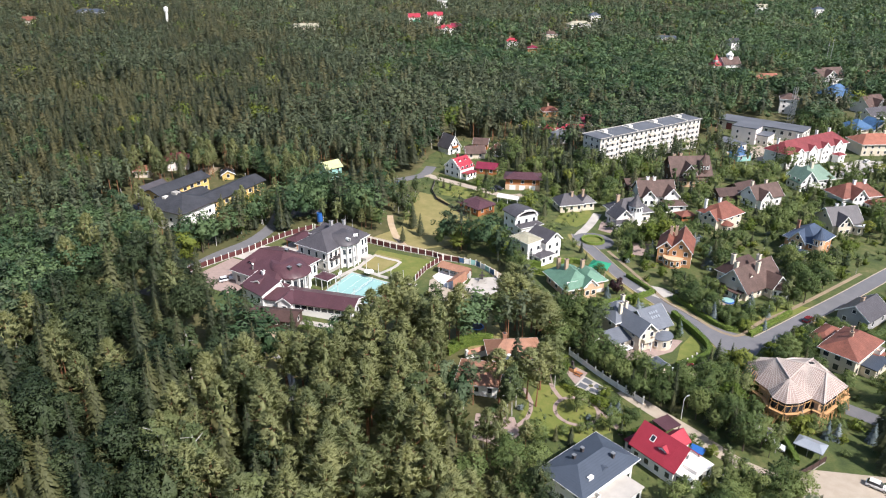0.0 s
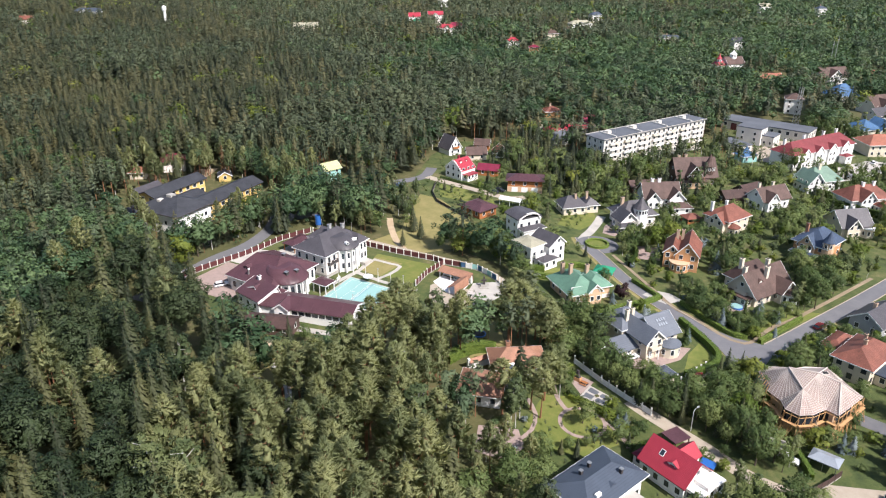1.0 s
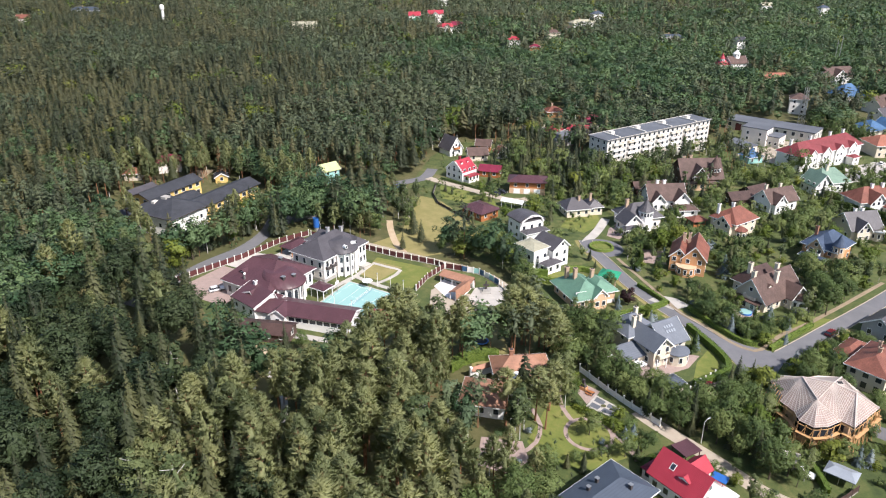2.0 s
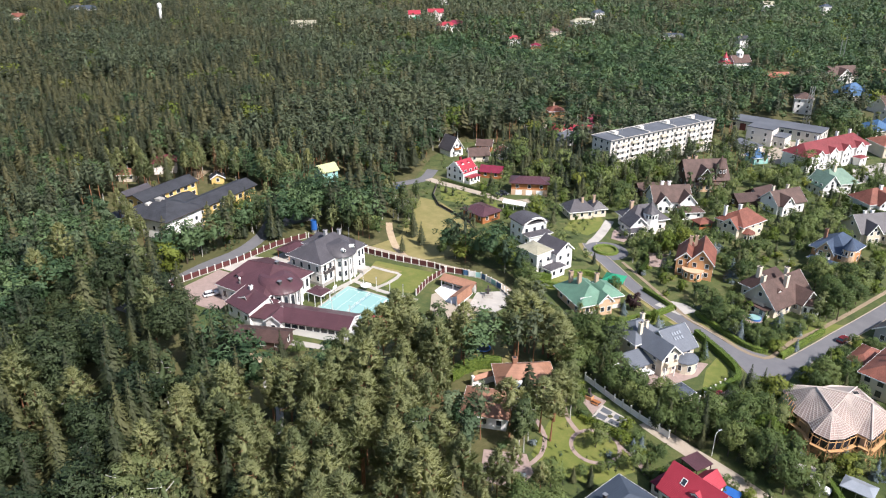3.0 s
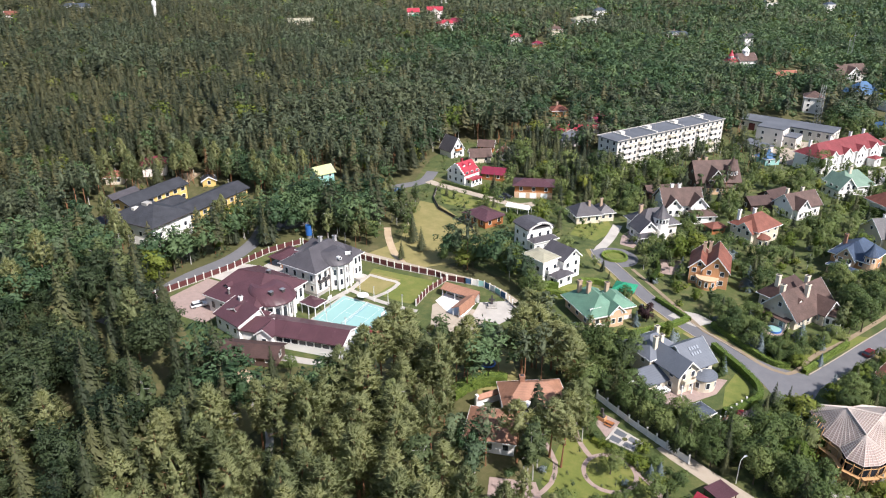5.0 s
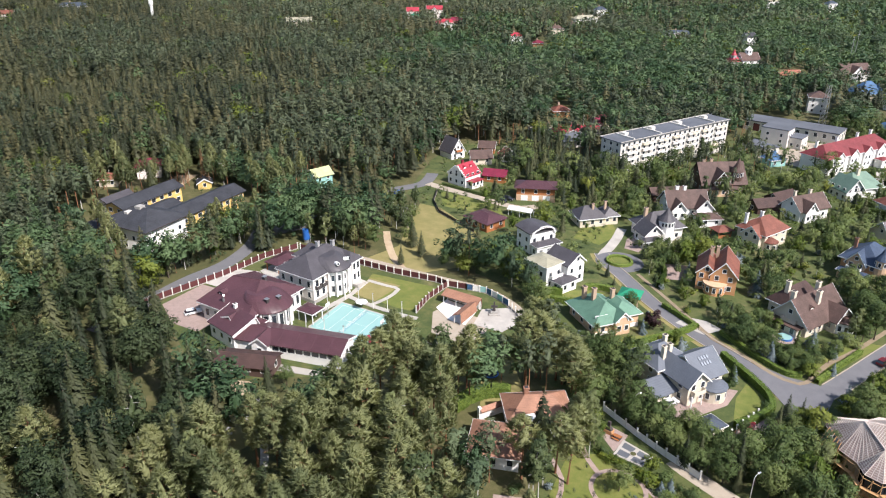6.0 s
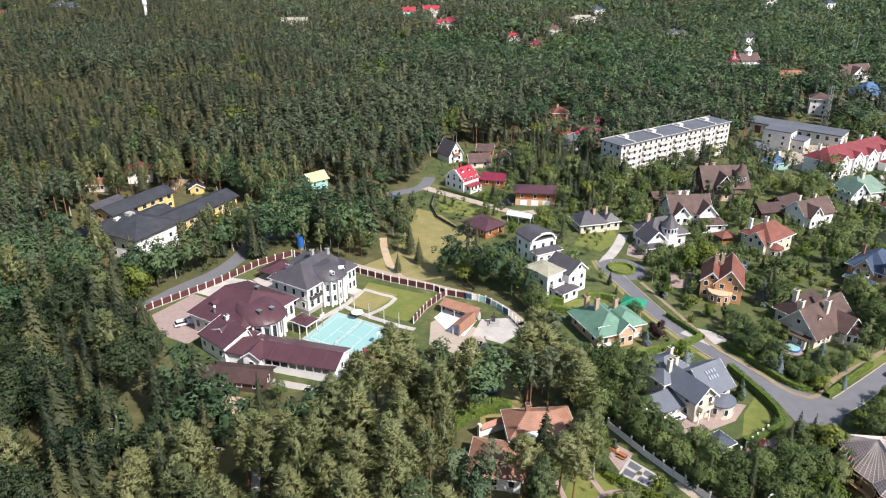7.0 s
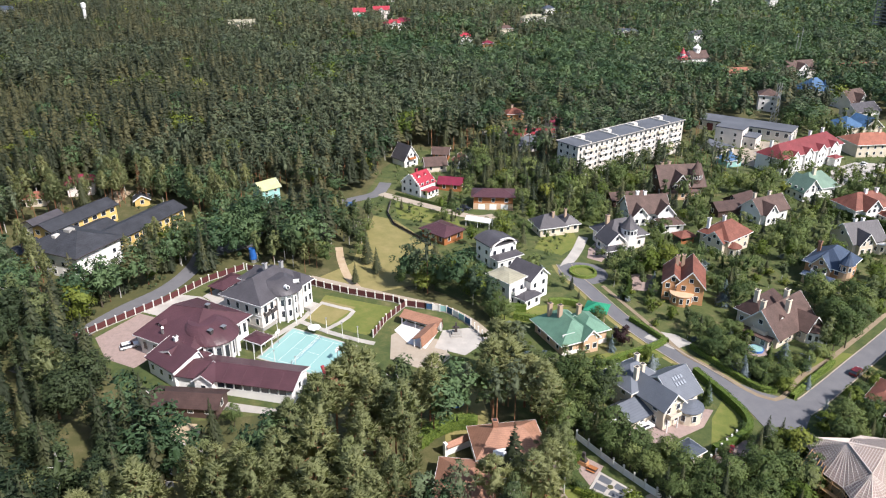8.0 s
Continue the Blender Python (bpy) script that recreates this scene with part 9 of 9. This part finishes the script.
def on_square(u, v):
    (ax, ay), (bx, by), (cx, cy), (dx, dy) = SQ
    x0, y0, x1, y1 = ax + (bx - ax) * v, ay + (by - ay) * v, dx + (cx - dx) * v, dy + (cy - dy) * v
    return (x0 + (x1 - x0) * u, y0 + (y1 - y0) * u)


for u in (0.08, 0.56):
    for v in (0.1, 0.57):
        slab("paving_field", [on_square(u, v), on_square(u, v + 0.33), on_square(u + 0.36, v + 0.33), on_square(u + 0.36, v)], "felt", 0.07, "dark stone field in the garden square")
x, y = on_square(0.5, 0.5)
th = thing("flower_bed", x, y, 0, "round stone-edged flower bed in the garden square", "flower bed")
part("edging", drum(0, 0, 0.75, -0.1, 0.22, n=16), "concrete", th)
part("soil", drum(0, 0, 0.58, 0.222, 0.28, n=16), "forest", th)
th = thing("garden_grill", 33.2, 157.6, -40, "open garden fireplace with a small brick chimney", "fireplace")
part("hearth", box(-1.0, 1.0, -0.6, 0.6, -0.2, 1.0), "brick", th)
part("hood", add_solid(bmesh.new(), [[(-0.8, -0.5, 1.004), (0.8, -0.5, 1.004), (0.8, 0.5, 1.004), (-0.8, 0.5, 1.004)], [(-0.3, -0.25, 2.0), (0.3, -0.25, 2.0), (0.3, 0.25, 2.0), (-0.3, 0.25, 2.0)], [(-0.3, -0.25, 3.0), (0.3, -0.25, 3.0), (0.3, 0.25, 3.0), (-0.3, 0.25, 3.0)]]), "dark_trim", th)
th = thing("garden_table", 34.6, 155.8, -40, "dark garden table with two benches", "table")
part("tabletop", box(-0.9, 0.9, -0.4, 0.4, 0.7, 0.76), "wood", th)
for s in (-0.75, 0.75):
    part("bench", box(-0.9, 0.9, s - 0.17, s + 0.17, 0.4, 0.46), "wood", th)
    part("leg", box(s - 0.06, s + 0.06, -0.75, 0.75, -0.1, 0.398), "dark_trim", th)
    part("leg", box(s - 0.06, s + 0.06, -0.1, 0.1, 0.4, 0.698), "dark_trim", th)
th = thing("awning", 56.5, 126.6, -40, "bright blue tarpaulin stretched over a frame", "awning")
part("sheet", add_solid(bmesh.new(), [[(-1.6, -0.9, 1.0), (1.6, -0.9, 1.0), (1.6, 0.9, 1.5), (-1.6, 0.9, 1.5)], [(-1.6, -0.9, 1.08), (1.6, -0.9, 1.08), (1.6, 0.9, 1.58), (-1.6, 0.9, 1.58)]]), "blue_plastic", th)
for sx in (-1.5, 1.5):
    for sy in (-0.8, 0.8):
        part("pole", add_rod(bmesh.new(), (sx, sy, -0.3), (sx, sy, 1.2), 0.04), "steel", th)
th = thing("hot_tub", 55.0, 117.6, 10, "round white covered hot tub on paving", "hot tub")
part("tub", drum(0, 0, 0.9, -0.2, 0.8, 0.95, 18), "trim", th)
part("cover", drum(0, 0, 0.98, 0.802, 0.92, 0.9, 18), "panel", th)
for x, y, s in ((-23.5, 300, 1.6), (-28, 296, 1.2), (-40, 292, 1.4), (16, 322, 1.6)):
    th = thing("tarpaulin_heap", x, y, rng.uniform(0, 90), "heap covered with a bright blue tarpaulin", "tarpaulin", "blue heaps")
    part("cover", add_solid(bmesh.new(), [circle(0, 0, s, -0.2, 9), circle(0.1, 0, s * 0.85, 0.9, 9), circle(0, 0.1, s * 0.3, 1.3, 9)]), "blue_plastic", th)
th = thing("water_tank", -49.2, 250.5, 0, "upright bright blue water tank behind the mansion", "tank")
part("tank", drum(0, 0, 1.1, 1.2, 4.6, n=16), "blue_plastic", th)
part("stand", drum(0, 0, 0.9, -0.3, 1.198, n=10), "steel", th)
th = house("garden_shed", 54.0, 156.5, 30, "small garden shed with a blue-grey hipped roof", "shed", (4.5, 4))
wing(th, 0, 4.4, 0, 3.8, 2.2, "hip", 1.3, "cream", "slate", over=0.5, floors=1, wins=(1, 1, 0, 1), wh=0.9)
th = thing("parasol", -25.6, 207.6, 0, "white garden parasol beside the sports court", "parasol")
part("pole", drum(0, 0, 0.04, -0.2, 2.4, n=6), "steel", th)
part("canopy", add_solid(bmesh.new(), [circle(0, 0, 1.7, 2.0, 8), circle(0, 0, 1.7, 2.06, 8), circle(0, 0, 0.05, 2.7, 8)]), "trim", th)
th = thing("inflatable_slide", -19.0, 186.5, 25, "bright orange inflatable slide beside the court", "inflatable slide")
for k in range(5):
    bm = bmesh.new()
    add_rod(bm, (-1.5, -2.0 + 0.9 * k, 0.5 + 0.55 * k), (1.5, -2.0 + 0.9 * k, 0.5 + 0.55 * k), 0.55, n=10)
    part("tube", bm, "orange", th)
for s in (-1.6, 1.6):
    part("side_tube", add_rod(bmesh.new(), (s, -2.6, 0.4), (s, 2.2, 3.4), 0.45, n=10), "red", th)
part("base", box(-1.9, 1.9, -2.8, 2.6, -0.3, 0.35), "orange", th)
th = thing("picnic_table", -29.0, 223.5, 45, "dark garden table with two benches on the terrace", "table")
part("tabletop", box(-0.9, 0.9, -0.4, 0.4, 0.72, 0.78), "dark_trim", th)
for s in (-0.8, 0.8):
    part("bench", box(-0.9, 0.9, s - 0.17, s + 0.17, 0.42, 0.48), "dark_trim", th)
    part("leg", box(s - 0.06, s + 0.06, -0.8, 0.8, -0.1, 0.418), "dark_trim", th)
